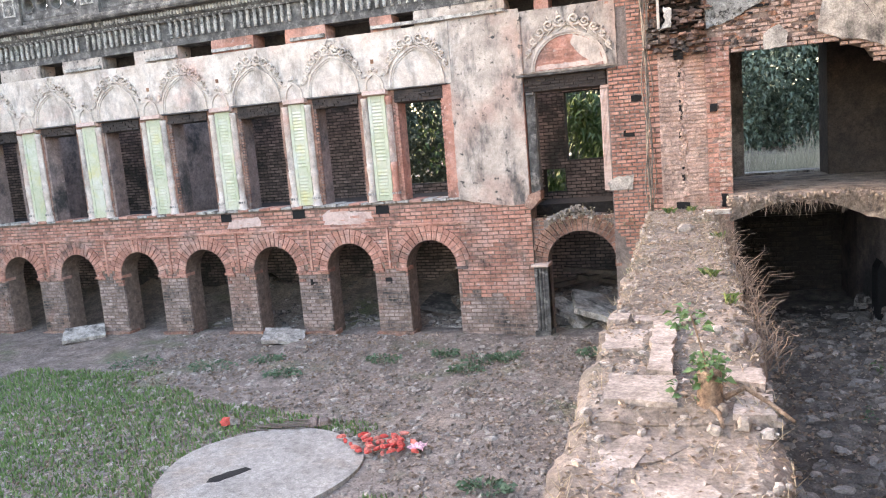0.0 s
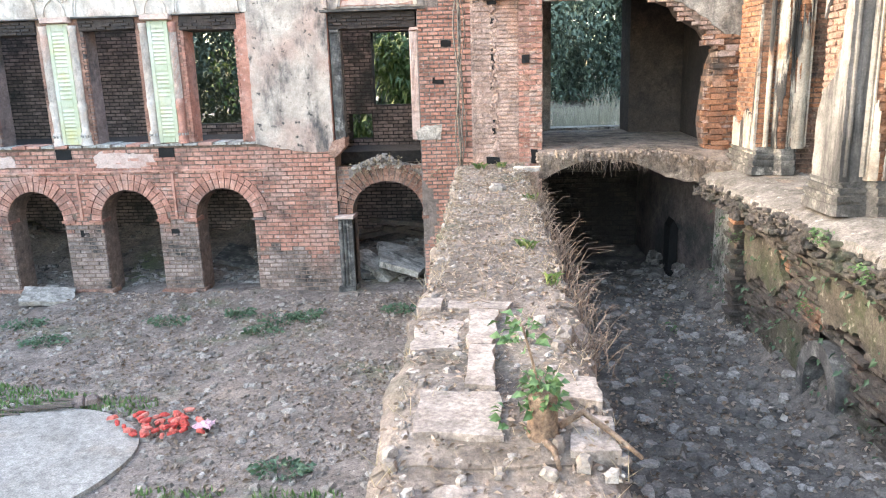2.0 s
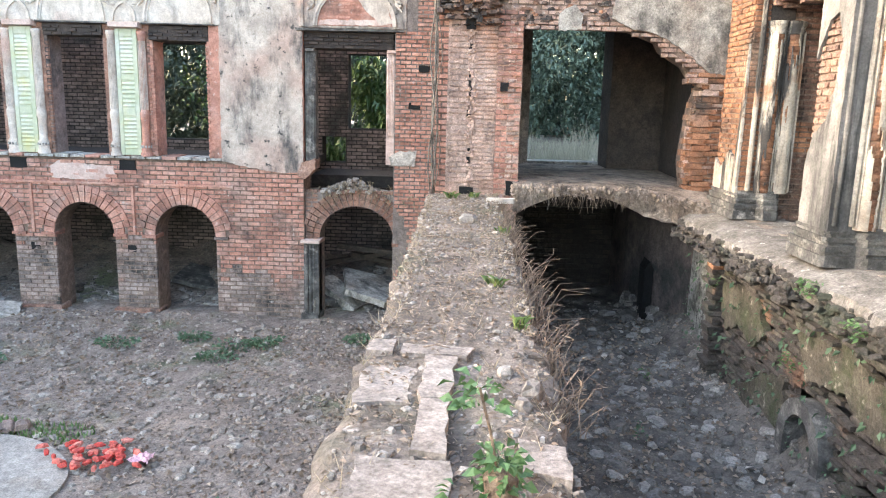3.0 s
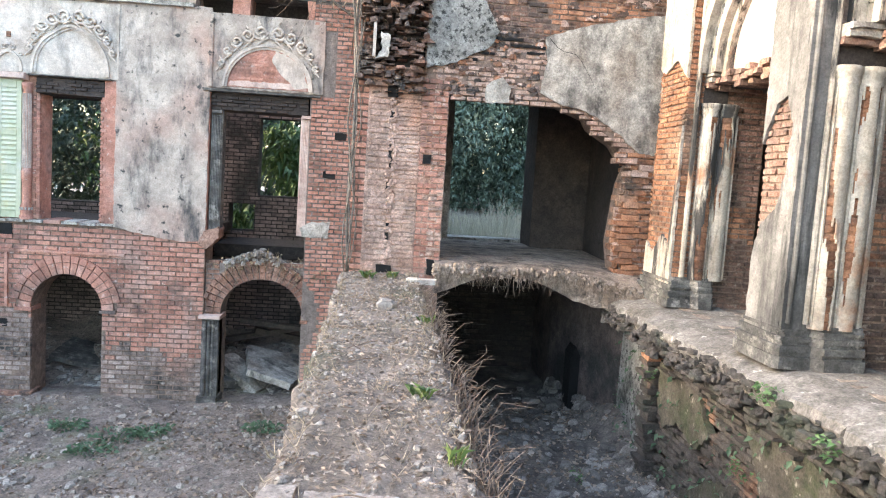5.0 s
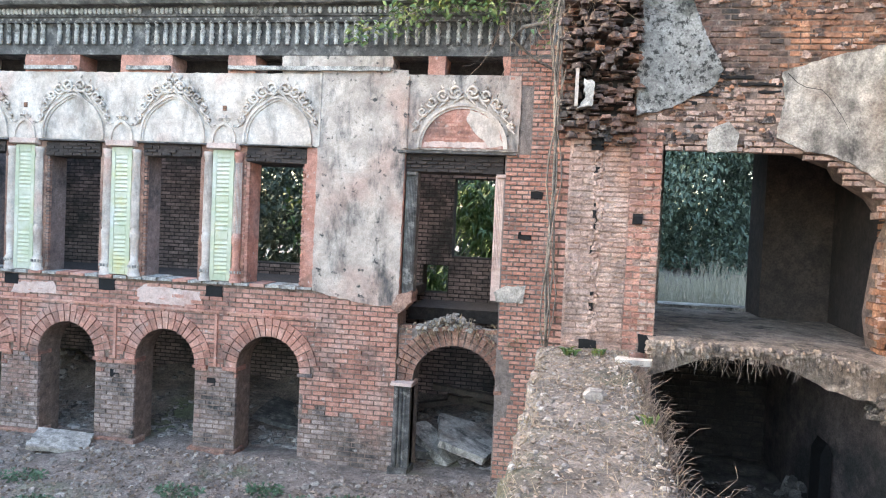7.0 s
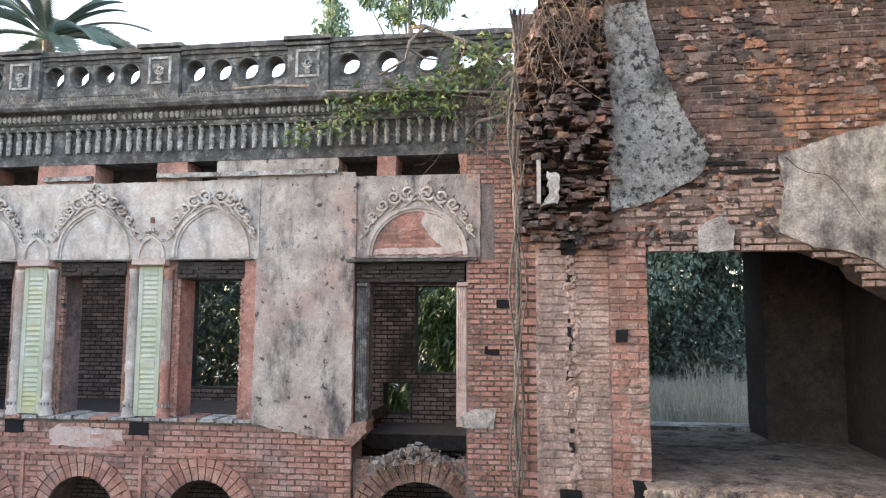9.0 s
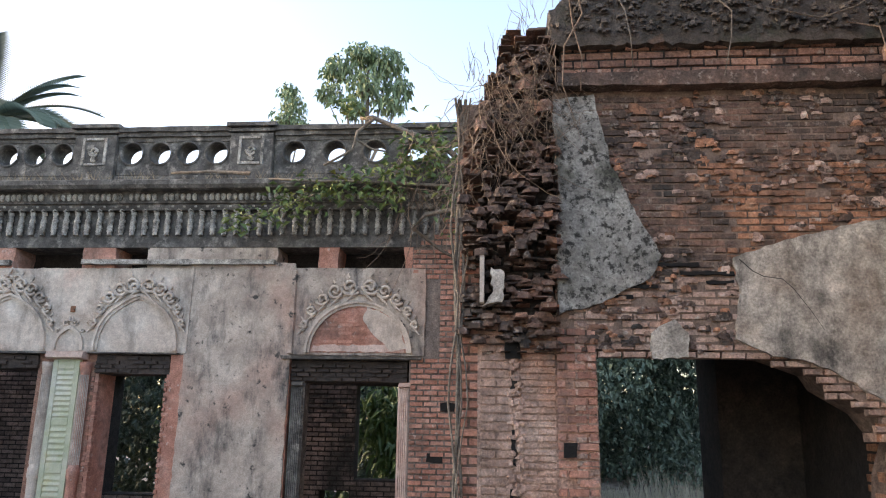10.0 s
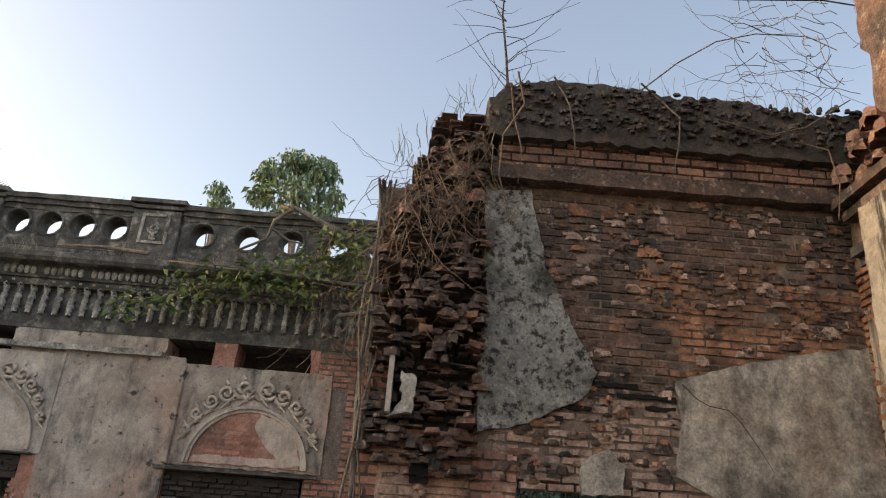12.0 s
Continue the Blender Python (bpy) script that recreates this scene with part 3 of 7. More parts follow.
def ornament(xc, half, top, spring, tall):
    g = Geo()
    y = FY - 0.045
    rise = top - spring
    n = 5
    for s in (-1, 1):
        for i in range(n):
            t = math.radians(24 + 60 * i / (n - 1))
            r = 1.10
            x, z = xc + s * half * r * math.cos(t), spring + rise * r * math.sin(t) + 0.02
            big = 0.058 + 0.019 * i
            ox, oz = x + s * big * 0.5, z + big * 0.9
            scroll(g, ox, oz, big, s if i % 2 else -s, y, 1.5, 0.029)
            g.tube([(x + s * 0.10, y, z - 0.09), (x + s * 0.02, y - 0.015, z - 0.01), (ox - s * big, y, oz)], 0.012, 0.020, 5)
            g.tube([(ox, y, oz + big), (ox + s * 0.03, y - 0.012, oz + big + 0.04), (ox + s * 0.015, y, oz + big + 0.075)], 0.018, 0.006, 5)
            g.tube([(x, y, z - 0.02), (x + s * 0.03, y - 0.012, z - 0.05), (x + s * 0.07, y, z - 0.03)], 0.016, 0.006, 5)
    scroll(g, xc - 0.085, top + 0.17, 0.085, -1, y, 1.5, 0.027)
    scroll(g, xc + 0.085, top + 0.17, 0.085, 1, y, 1.5, 0.027)
    if tall:
        scroll(g, xc - 0.075, top + 0.30, 0.08, 1, y, 1.5, 0.022)
        scroll(g, xc + 0.075, top + 0.30, 0.08, -1, y, 1.5, 0.022)
        g.tube([(xc - 0.08, y, top + 0.34), (xc - 0.02, y - 0.02, top + 0.46), (xc + 0.06, y, top + 0.40)], 0.026, 0.012, 6)
    return g


def tympanum(xc, half, rise, fill, point, tall=False, spring=5.535):
    outer = arch(xc, half, spring, rise, 20, point)
    inner = arch(xc, half - 0.075, spring, rise - 0.075, 20, point)
    g = Geo()
    for depth, o, i in ((0.075, outer, arch(xc, half - 0.035, spring, rise - 0.035, 20, point)), (0.05, arch(xc, half - 0.033, spring, rise - 0.033, 20, point), inner)):
        g.prism(o + i[::-1], "y", FY - depth, FY - 0.012)
    part("arch_moulding", g, plaster_white, facade)
    part("tympanum", Geo().prism(inner, "y", FY - 0.028, FY), fill, facade)
    part("scroll_ornament", ornament(xc, half, spring + rise, spring, tall), plaster_white, facade, "pale stucco scrollwork over an arch", True)


for k, xc in enumerate(xcs):
    tympanum(xc + 0.03, 0.64, 0.76, plaster_white, 1.0, k % 2 == 1)
    nx = xc - PITCH / 2 + 0.02
    small = arch(nx, 0.235, 5.535, 0.33, 14, 1.0)
    part("arch_moulding", Geo().prism(small + arch(nx, 0.19, 5.535, 0.28, 14, 1.0)[::-1], "y", FY - 0.065, FY - 0.012), plaster_white, facade)
    part("niche", Geo().prism(arch(nx, 0.19, 5.535, 0.28, 14, 1.0), "y", FY - 0.027, FY), plaster_white, facade)
    g = Geo()
    for s in (-1, 1):
        scroll(g, nx + s * 0.075, 5.94, 0.05, s, FY - 0.035, 1.2, 0.014)
        scroll(g, nx + s * 0.19, 5.83, 0.035, -s, FY - 0.035, 1.2, 0.013)
        g.tube([(nx + s * 0.02, FY - 0.035, 5.96), (nx + s * 0.03, FY - 0.04, 6.03)], 0.02, 0.01, 5)
    part("scroll_ornament", g, plaster_white, facade, "", True)
    # impost slab over the window and the pier
    part("lintel_moulding", Geo().box(xc - 0.66, FY - 0.07, 5.475, xc + 0.70, FY + 0.3, 5.52, 0.01, 0.006), stone_dark, facade)
    part("lintel_moulding", Geo().box(nx - 0.30, FY - 0.10, 5.40, nx + 0.30, FY + 0.05, 5.53, 0.02, 0.008), plaster_pink, facade)
    part("lintel", Geo().box(xc - 0.56, FY + 0.02, 5.20 + (0.05 if k % 2 else 0), xc + 0.58, FY + 0.5, 5.475, 0.01, 0.01), brick_soot_shade, facade)
    if k < 4 and k != 1:
        part("iron_anchor", Geo().box(nx - 0.04, FY - 0.045, 6.09, nx + 0.04, FY, 6.19, 0.01), brick_orange, facade)
tympanum(-2.67, 0.77, 0.74, brick_red, 0.0)
part("plaster_skin", Geo().prism(ragged([(-2.55, 6.2), (-2.1, 6.0), (-1.98, 5.6), (-2.2, 5.56), (-2.45, 5.8), (-2.62, 6.0)], 0.05, 0.015), "y", FY - 0.04, FY - 0.02), plaster_white, facade)
part("plaster_skin", Geo().prism(ragged([(-3.35, 5.55), (-2.0, 5.55), (-2.05, 5.66), (-3.3, 5.63)], 0.05, 0.015), "y", FY - 0.036, FY - 0.02), plaster_pink, facade)
part("lintel_moulding", Geo().box(-3.78, FY - 0.09, 5.42, -1.74, FY + 0.3, 5.50, 0.015, 0.012), stone_dark, facade)
part("lintel", Geo().box(-3.64, FY + 0.05, 5.12, -1.95, FY + 0.5, 5.43, 0.01, 0.012), brick_soot_shade, facade)


# sooty courses on the lintels, bare courses on the window jambs
for k, xc in enumerate(xcs):
    bricks(facade, "y", FY + 0.015, xc - 0.56, xc + 0.58, 5.21 + (0.05 if k % 2 else 0), 5.475, lambda u, w: noise.noise((u * 3, w * 6, k)) < 0.35, brick_soot_shade, None, 0.19, 0.062, 0.02, 0.010, 0.016, "lintel_brick", 0.06)
    if k < 4:
        bricks(facade, "y", FY + 0.055, xc - 0.61, xc - 0.485, 3.06, 5.2, lambda u, w: True, brick_mixed if k else brick_red, None, 0.125, 0.07, 0.012, 0.010, 0.012, "jamb_brick", 0.05)
bricks(facade, "y", FY + 0.015, X0 + 0.51, X0 + 0.63, 3.06, 5.2, lambda u, w: True, brick_red, None, 0.12, 0.07, 0.012, 0.010, 0.012, "jamb_brick", 0.05)
bricks(facade, "y", FY + 0.045, -3.64, -1.95, 5.13, 5.42, lambda u, w: noise.noise((u * 3, w * 6, 2)) < 0.35, brick_soot_shade, None, 0.19, 0.062, 0.02, 0.010, 0.016, "lintel_brick", 0.06)


# false shutters between colonnettes
def colonnette(x, rr, bare):
    g = Geo()
    y = FY + 0.02
    prof = [(rr * 1.5, 3.04), (rr * 1.5, 3.10), (rr * 1.25, 3.12), (rr * 1.35, 3.17), (rr * 1.1, 3.2), (rr * 1.35, 3.27), (rr * 0.95, 3.32), (rr, 3.55), (rr * 1.05, 3.72), (rr * 1.2, 3.75), (rr * 1.2, 3.86), (rr * 1.0, 3.89), (rr * 0.95, 4.6), (rr * 0.88, 5.2), (rr * 1.0, 5.24), (rr * 1.15, 5.3), (rr * 1.2, 5.36)]
    g.lathe(prof, x, y, 14)
    ob = part("colonnette", g, plaster_white if not bare else brick_red, facade, "", True)
    h = Geo()
    for i in range(9):
        t = math.pi * (1.08 + 0.84 * i / 8)
        h.tube([(x + rr * math.cos(t), y + rr * math.sin(t), 3.92), (x + rr * 0.9 * math.cos(t), y + rr * 0.9 * math.sin(t), 5.18)], 0.009, 0.008, 4)
    part("reeding", h, plaster_white, ob)
    q = Geo()
    for i in range(6):
        t = math.pi * (1.05 + 0.9 * i / 5)
        q.box(x + rr * 1.32 * math.cos(t) - 0.012, y + rr * 1.32 * math.sin(t) - 0.012, 3.20, x + rr * 1.32 * math.cos(t) + 0.012, y + rr * 1.32 * math.sin(t) + 0.012, 3.25)
    part("bead_ring", q, stone_pale, ob)


for k, xc in enumerate(xcs):
    nx = xc - PITCH / 2 + 0.03
    colonnette(nx - 0.30, 0.075, False)
    colonnette(nx + 0.28, 0.075, k == 0)
    panel = part("shutter", Geo().box(nx - 0.21, FY + 0.0, 3.06, nx + 0.20, FY + 0.08, 5.40), shutter_green, facade, "faded green and yellow louvred shutter")
    fr = Geo()
    for a, b, c, d in ((-0.21, -0.13, 3.06, 5.38), (0.12, 0.20, 3.06, 5.38), (-0.13, 0.12, 5.26, 5.38), (-0.13, 0.12, 4.46, 4.56), (-0.13, 0.12, 3.80, 3.94), (-0.13, 0.12, 3.06, 3.16)):
        fr.box(nx + a, FY - 0.016, c, nx + b, FY + 0.01, d, 0.004)
    part("shutter_frame", fr, shutter_green, panel)
    for lo, hi in ((4.58, 5.25), (3.96, 4.45), (3.18, 3.78)):
        n = int((hi - lo) / 0.072)
        for i in range(n):
            z = lo + (hi - lo) * (i + 0.5) / n
            s = Geo().add([(nx - 0.128, FY + 0.002, z + 0.022), (nx + 0.118, FY + 0.002, z + 0.022), (nx + 0.118, FY - 0.022, z - 0.026), (nx - 0.128, FY - 0.022, z - 0.026),
                           (nx - 0.128, FY + 0.002, z - 0.020), (nx + 0.118, FY + 0.002, z - 0.020)], [(0, 1, 2, 3), (3, 2, 5, 4), (0, 3, 4), (1, 5, 2)])
            if k < 4:
                part("louvre", s, shutter_green, panel)
            else:
                fr.add([], [])
    # half piers lining the window reveals
    part("jamb", Geo().box(xc - 0.60, FY + 0.06, 3.03, xc - 0.49, FY + 0.5, 5.3, 0.01, 0.01), brick_red if k == 0 else brick_dark, facade)
part("jamb", Geo().box(X0 + 0.52, FY + 0.02, 3.03, X0 + 0.62, FY + 0.5, 5.3, 0.01, 0.01), brick_red, facade)
# reeded half column at either side of the doorway
for x, m in ((-3.52, stone_dark), (-1.985, plaster_pink)):
    g = Geo()
    for i in range(6):
        g.tube([(x - 0.07 + 0.027 * i, FY + 0.03, 3.55 if m is plaster_pink else 3.2), (x - 0.07 + 0.027 * i, FY + 0.03, 5.05)], 0.017, 0.015, 6)
    g.box(x - 0.10, FY - 0.02, 5.05, x + 0.10, FY + 0.15, 5.14, 0.02)
    g.box(x - 0.10, FY + 0.05, 3.0, x + 0.10, FY + 0.30, 5.1)
    part("reeded_pilaster", g, m, facade)
# lower storey: imposts, plinths, rings
for k, xc in enumerate(xcs):
    for s in (-1, 1):
        part("impost", Geo().box(min(xc + s * 0.56, xc + s * 0.86), FY - 0.05, 1.44, max(xc + s * 0.56, xc + s * 0.86), FY + 0.3, 1.52, 0.012, 0.006), brick_red if k > 0 or s < 0 else brick_dark, facade)
    nx = xc - PITCH / 2
    part("plinth", Geo().box(nx - 0.47, FY - 0.09, -0.35, nx + 0.47, FY + 0.3, 0.02, 0.01, 0.01), brick_mixed, facade)
    part("strip_pilaster", Geo().box(nx - 0.03, FY - 0.045, 1.5, nx + 0.03, FY, 2.47, 0.008, 0.004), brick_red, facade)
    for i in range(19):
        t0, t1 = math.pi * i / 19 + 0.012, math.pi * (i + 1) / 19 - 0.012
        for r0, r1, p in ((0.602, 0.80, 0.022), (0.812, 0.93, 0.034)):
            if r0 > 0.7 and abs(math.cos((t0 + t1) / 2)) > 0.97:
                continue
            q = [(xc + r * math.cos(t), 1.5 + (r + 0.02) * math.sin(t)) for r, t in ((r0, t0), (r1, t0), (r1, t1), (r0, t1))]
            part("voussoir", Geo().prism(q, "y", FY - p - random.uniform(0, 0.006), FY + 0.3), brick_red, facade)
for i in range(23):
    t0, t1 = math.pi * i / 23 + 0.012, math.pi * (i + 1) / 23 - 0.012
    for r0, r1, p in ((0.722, 0.84, 0.0), (0.85, 0.98, 0.03), (0.99, 1.06, 0.06)):
        q = [(DX + r * math.cos(t), 1.54 + (r - 0.08) * math.sin(t)) for r, t in ((r0, t0), (r1, t0), (r1, t1), (r0, t1))]
        if q[1][0] < -3.66 or q[0][0] < -3.66 or q[2][0] > -1.5:
            continue
        part("voussoir", Geo().prism(q, "y", FY + 0.08 - p - random.uniform(0, 0.006), FY + 0.4), brick_mixed, facade)
# clustered shaft beside the doorway arch
g = Geo()
for i, x in enumerate((-3.60, -3.53, -3.46, -3.40)):
    g.tube([(x, FY - 0.06 + 0.02 * i, -0.2), (x, FY - 0.06 + 0.02 * i, 1.42)], 0.036, 0.034, 8)
g.box(-3.66, FY - 0.04, -0.3, -3.37, FY + 0.3, 1.45)
part("clustered_shaft", g, stone_dark, facade)
part("plinth", Geo().box(-3.72, FY - 0.14, -0.35, -3.34, FY + 0.3, 0.04, 0.015, 0.01), stone_dark, facade)
part("impost", Geo().box(-3.72, FY - 0.13, 1.44, -3.32, FY + 0.3, 1.53, 0.02, 0.008), plaster_pink, facade)
part("impost", Geo().box(-1.97, FY - 0.02, 1.40, -1.80, FY + 0.3, 1.50, 0.02, 0.008), brick_mixed, facade)


def in_arch(u, w, r=0.80):
    for xc in xcs:
        if abs(u - xc) < r and (w < 1.5 and abs(u - xc) < 0.60 or w >= 1.5 and (u - xc) ** 2 + (w - 1.5) ** 2 < r * r):
            return True
    return False


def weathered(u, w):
    """Darker grey brick: the foot of the broad pier and the small piers under their imposts."""
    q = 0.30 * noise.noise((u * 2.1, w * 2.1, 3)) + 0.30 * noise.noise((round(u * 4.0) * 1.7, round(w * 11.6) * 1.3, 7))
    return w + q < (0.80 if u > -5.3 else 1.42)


bricks(facade, "y", FY, XL, -3.65, -0.15, 2.98, lambda u, w: not in_arch(u, w, 0.86) and not weathered(u, w), brick_red, lambda u, w: u > -5.3 and w > 0.5, 0.25, 0.086, 0.010, 0.014, 0.012)
bricks(facade, "y", FY, XL, -3.65, -0.15, 2.98, lambda u, w: not in_arch(u, w, 0.86) and weathered(u, w), brick_grey, lambda u, w: u > -5.3, 0.25, 0.086, 0.008, 0.014, 0.014)
bricks(facade, "y", FY, -1.92, -1.02, 0.0, 7.05, lambda u, w: not (u < -1.5 and w > 5.5 and w < 6.6) and not (w < 2.4 and u < -1.6 and (u - DX) ** 2 + (w - 1.54) ** 2 < 1.0), brick_red, lambda u, w: w > 3.4, 0.20, 0.075, 0.012, 0.016, 0.012)
bricks(facade, "y", FY + 0.10, -3.65, -1.5, 0.0, 2.5, lambda u, w: abs(u - DX) > 0.72 and (w < 1.54 or (u - DX) ** 2 + (w - 1.50) ** 2 > 0.98) or w > 2.4, brick_mixed)
bricks(facade, "y", FY - 0.028, -3.30, -2.05, 5.6, 6.2, lambda u, w: ((u + 2.67) / 0.68) ** 2 + ((w - 5.535) / 0.66) ** 2 < 1 and u < -2.55 + 0.3 * math.sin(w * 9), brick_red, None, 0.22, 0.06, 0.004, 0.008, 0.002)
bricks(facade, "y", FY - 0.012, -2.0, -1.02, 7.1, 7.6, lambda u, w: u > -1.75 + 0.3 * math.sin(w * 7), brick_red)
# putlog holes as flat black patches, the shade of each recess put into colour
for x, z, w, h in ((-7.06, 2.86, 0.16, 0.10), (-9.2, 2.86, 0.16, 0.10), (-11.2, 2.86, 0.14, 0.10), (-1.55, 4.12, 0.11, 0.06), (-1.38, 4.8, 0.10, 0.06), (-7.06, 1.22, 0.08, 0.07), (-9.0, 1.22, 0.08, 0.07)):
    part("putlog_hole", Geo().prism(ragged(rect(x - w, x + w, z - h, z + h), 0.08, 0.008), "y", FY - 0.02, FY + 0.02), black, facade, "socket of a lost beam, its shade drawn as a black patch")
# broken sill stones of the doorway
part("sill_block", Geo().prism(ragged([(-1.98, 3.0), (-1.52, 2.98), (-1.50, 3.28), (-1.86, 3.26), (-2.02, 3.16)], 0.06, 0.015), "y", FY - 0.04, FY + 0.35), plaster_grey, facade)
part("sill_block", Geo().prism(ragged([(-3.78, 2.78), (-3.62, 2.7), (-3.40, 2.9), (-3.42, 3.1), (-3.66, 3.0)], 0.06, 0.02), "y", FY - 0.06, FY + 0.4), brick_mixed, facade)
g = Geo()
for i in range(120):
    x = random.gauss(-2.75, 0.32)
    z = 2.46 + max(0, 0.26 - abs(x + 2.75) * 0.5) * random.random()
    g.rock(x, FY + random.uniform(0.0, 0.45), z, random.uniform(0.03, 0.09), random.uniform(0.03, 0.07), random.uniform(0.015, 0.04), random.random() * 3)
tagged(part("rubble_heap", g, rubble_mat), "heap of broken brick on the arch in the doorway", "rubble", kind="stuff")

# ---- cornice and parapet ----
cornice = thing("cornice", "mould-black stucco cornice with rows of leaf drops", "cornice", kind="structure")
part("ledge", Geo().prism([(FY + 0.3, 7.90), (FY - 0.36, 7.90), (FY - 0.40, 7.95), (FY - 0.40, 8.02), (FY - 0.30, 8.06), (FY + 0.3, 8.10)], "x", XL, -0.98), stone_dark, cornice)
part("bed_moulding", Geo().prism([(FY, 7.64), (FY - 0.10, 7.64), (FY - 0.12, 7.69), (FY - 0.12, 7.73), (FY - 0.16, 7.73), (FY - 0.20, 7.90), (FY, 7.90)], "x", XL, -1.0), stone_dark, cornice)
drop = Geo()
for zz, w in ((7.60, 0.042), (7.54, 0.030), (7.49, 0.048), (7.44, 0.040), (7.39, 0.052), (7.34, 0.044), (7.29, 0.040)):
    drop.rock(0, -0.045, zz, w, 0.055, 0.032)
drop.tube([(-0.035, -0.08, 7.63), (0, -0.10, 7.655), (0.035, -0.08, 7.63), (0, -0.085, 7.605), (-0.035, -0.08, 7.63)], 0.014, None, 5)
drop_mesh = drop.mesh("drop", True)
drop_mesh.materials.append(stone_pale)
bead = Geo()
bead.lathe([(0.012, -0.055), (0.040, -0.035), (0.045, 0.0), (0.040, 0.035), (0.012, 0.055)], 0, 0, 8, 0.9, 0.8)
bead_mesh = bead.mesh("bead", True)
bead_mesh.materials.append(stone_pale)
diamond = Geo().box(-0.024, -0.012, -0.020, 0.024, 0.02, 0.020, 0.008).mesh("rosette")
diamond.materials.append(stone_pale)
n = int((-1.15 - XL) / 0.178)
for i in range(n):
    x = -1.2 - i * 0.178
    if random.random() > 0.05:
        ob = part("drop", drop_mesh, None, cornice)
        ob.location = (x + random.uniform(-0.006, 0.006), FY - 0.005, 0)
    for q in range(2):
        if random.random() > 0.06:
            ob = part("bead", bead_mesh, None, cornice)
            ob.location = (x + q * 0.089, FY - 0.19, 7.815)
    ob = part("rosette", diamond, None, cornice)
    ob.location = (x + 0.089, FY - 0.118, 7.69)

parapet = thing("parapet", "mould-black stucco parapet pierced by round openings", "parapet", kind="structure")
PY = FY - 0.05
POSTS = [-4.42 - 2.48 * i for i in range(8)]


def ring_panel(xc, zc, w, z0, z1, rx, rz, n=24):
    g = Geo()
    sq = []
    for i in range(n):
        t = 2 * math.pi * i / n
        c, s = math.cos(t), math.sin(t)
        k = 1 / max(abs(c), abs(s))
        sq.append((xc + c * k * w / 2, zc + s * k * ((z1 - zc) if s > 0 else (zc - z0))))
    for d0, d1 in ((PY, PY + 0.30),):
        k = len(g.v)
        for d in (d0, d1):
            g.v += [(x, d, z) for x, z in sq] + [(xc + rx * math.cos(2 * math.pi * i / n), d, zc + rz * math.sin(2 * math.pi * i / n)) for i in range(n)]
        for i in range(n):
            j = (i + 1) % n
            g.f += [(k + i, k + j, k + n + j, k + n + i), (k + 2 * n + i, k + 2 * n + j, k + 3 * n + j, k + 3 * n + i), (k + n + i, k + n + j, k + 3 * n + j, k + 3 * n + i), (k + i, k + j, k + 2 * n + j, k + 2 * n + i)]
    g.tube([(xc + (rx + 0.018) * math.cos(2 * math.pi * i / n), PY - 0.004, zc + (rz + 0.018) * math.sin(2 * math.pi * i / n)) for i in range(n + 1)], 0.02, None, 5)
    return g


edge = -0.98
for px in POSTS + [XL - 1]:
    r, l = edge, max(px + 0.34, XL)
    nh = 4 if edge < -1.1 else 5
    w = (r - l) / nh
    if w > 0.2:
        for i in range(nh):
            part("pierced_panel", ring_panel(l + w * (i + 0.5), 8.56, w, 8.30, 8.76, 0.165, 0.165), stone_dark, parapet)
        part("base_course", Geo().box(l, PY - 0.05, 8.05, r, PY + 0.32, 8.20, 0.01), stone_dark, parapet)
        part("base_course", Geo().box(l, PY - 0.015, 8.20, r, PY + 0.32, 8.31, 0.01), stone_dark, parapet)
        for z, p in ((8.75, 0.02), (8.82, 0.06), (8.89, 0.10)):
            part("coping", Geo().prism(ragged(rect(l, r, z, z + 0.075), 0.2, 0.008), "y", PY - p, PY + 0.34), stone_dark, parapet)
    if px <= XL:
        break
    post = part("post", Geo().box(px - 0.34, PY - 0.08, 8.05, px + 0.34, PY + 0.34, 8.86, 0.01), stone_dark, parapet)
    g = Geo()
    g.box(px - 0.40, PY - 0.15, 8.93, px + 0.40, PY + 0.40, 9.02, 0.015)
    g.box(px - 0.37, PY - 0.11, 8.86, px + 0.37, PY + 0.36, 8.93, 0.01)
    part("cap", g, stone_dark, post)
    g = Geo()
    for a, b, c, d in ((-0.20, -0.15, 8.34, 8.80), (0.15, 0.20, 8.34, 8.80), (-0.15, 0.15, 8.75, 8.80), (-0.15, 0.15, 8.34, 8.39)):
        g.box(px + a, PY - 0.10, c, px + b, PY - 0.07, d, 0.006)
    part("panel_frame", g, stone_pale, post)
    g = Geo()
    scroll(g, px, 8.57, 0.08, 1, PY - 0.09, 1.6, 0.022)
    scroll(g, px, 8.45, 0.05, -1, PY - 0.09, 1.4, 0.018)
    part("rosette", g, stone_pale, post, "", True)
    edge = px - 0.34

# rooms behind the facade
rooms = thing("wall_inner", "dark inner brick walls of the roofless rooms", "wall", kind="structure")
BY = 18.9
holes = [(-8.1, -6.2, 3.2, 5.4), (-3.35, -2.3, 3.55, 5.25), (-3.95, -3.4, 2.75, 3.35)]
xs = sorted({XL, -0.9, *[h[0] for h in holes], *[h[1] for h in holes]})
for a, b in zip(xs, xs[1:]):
    cut = sorted([(h[2], h[3]) for h in holes if h[0] <= a + 0.01 and h[1] >= b - 0.01])
    z = -0.3
    for c, d in cut + [(7.0, 7.0)]:
        if c > z:
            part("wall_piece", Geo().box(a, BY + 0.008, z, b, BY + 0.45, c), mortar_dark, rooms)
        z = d
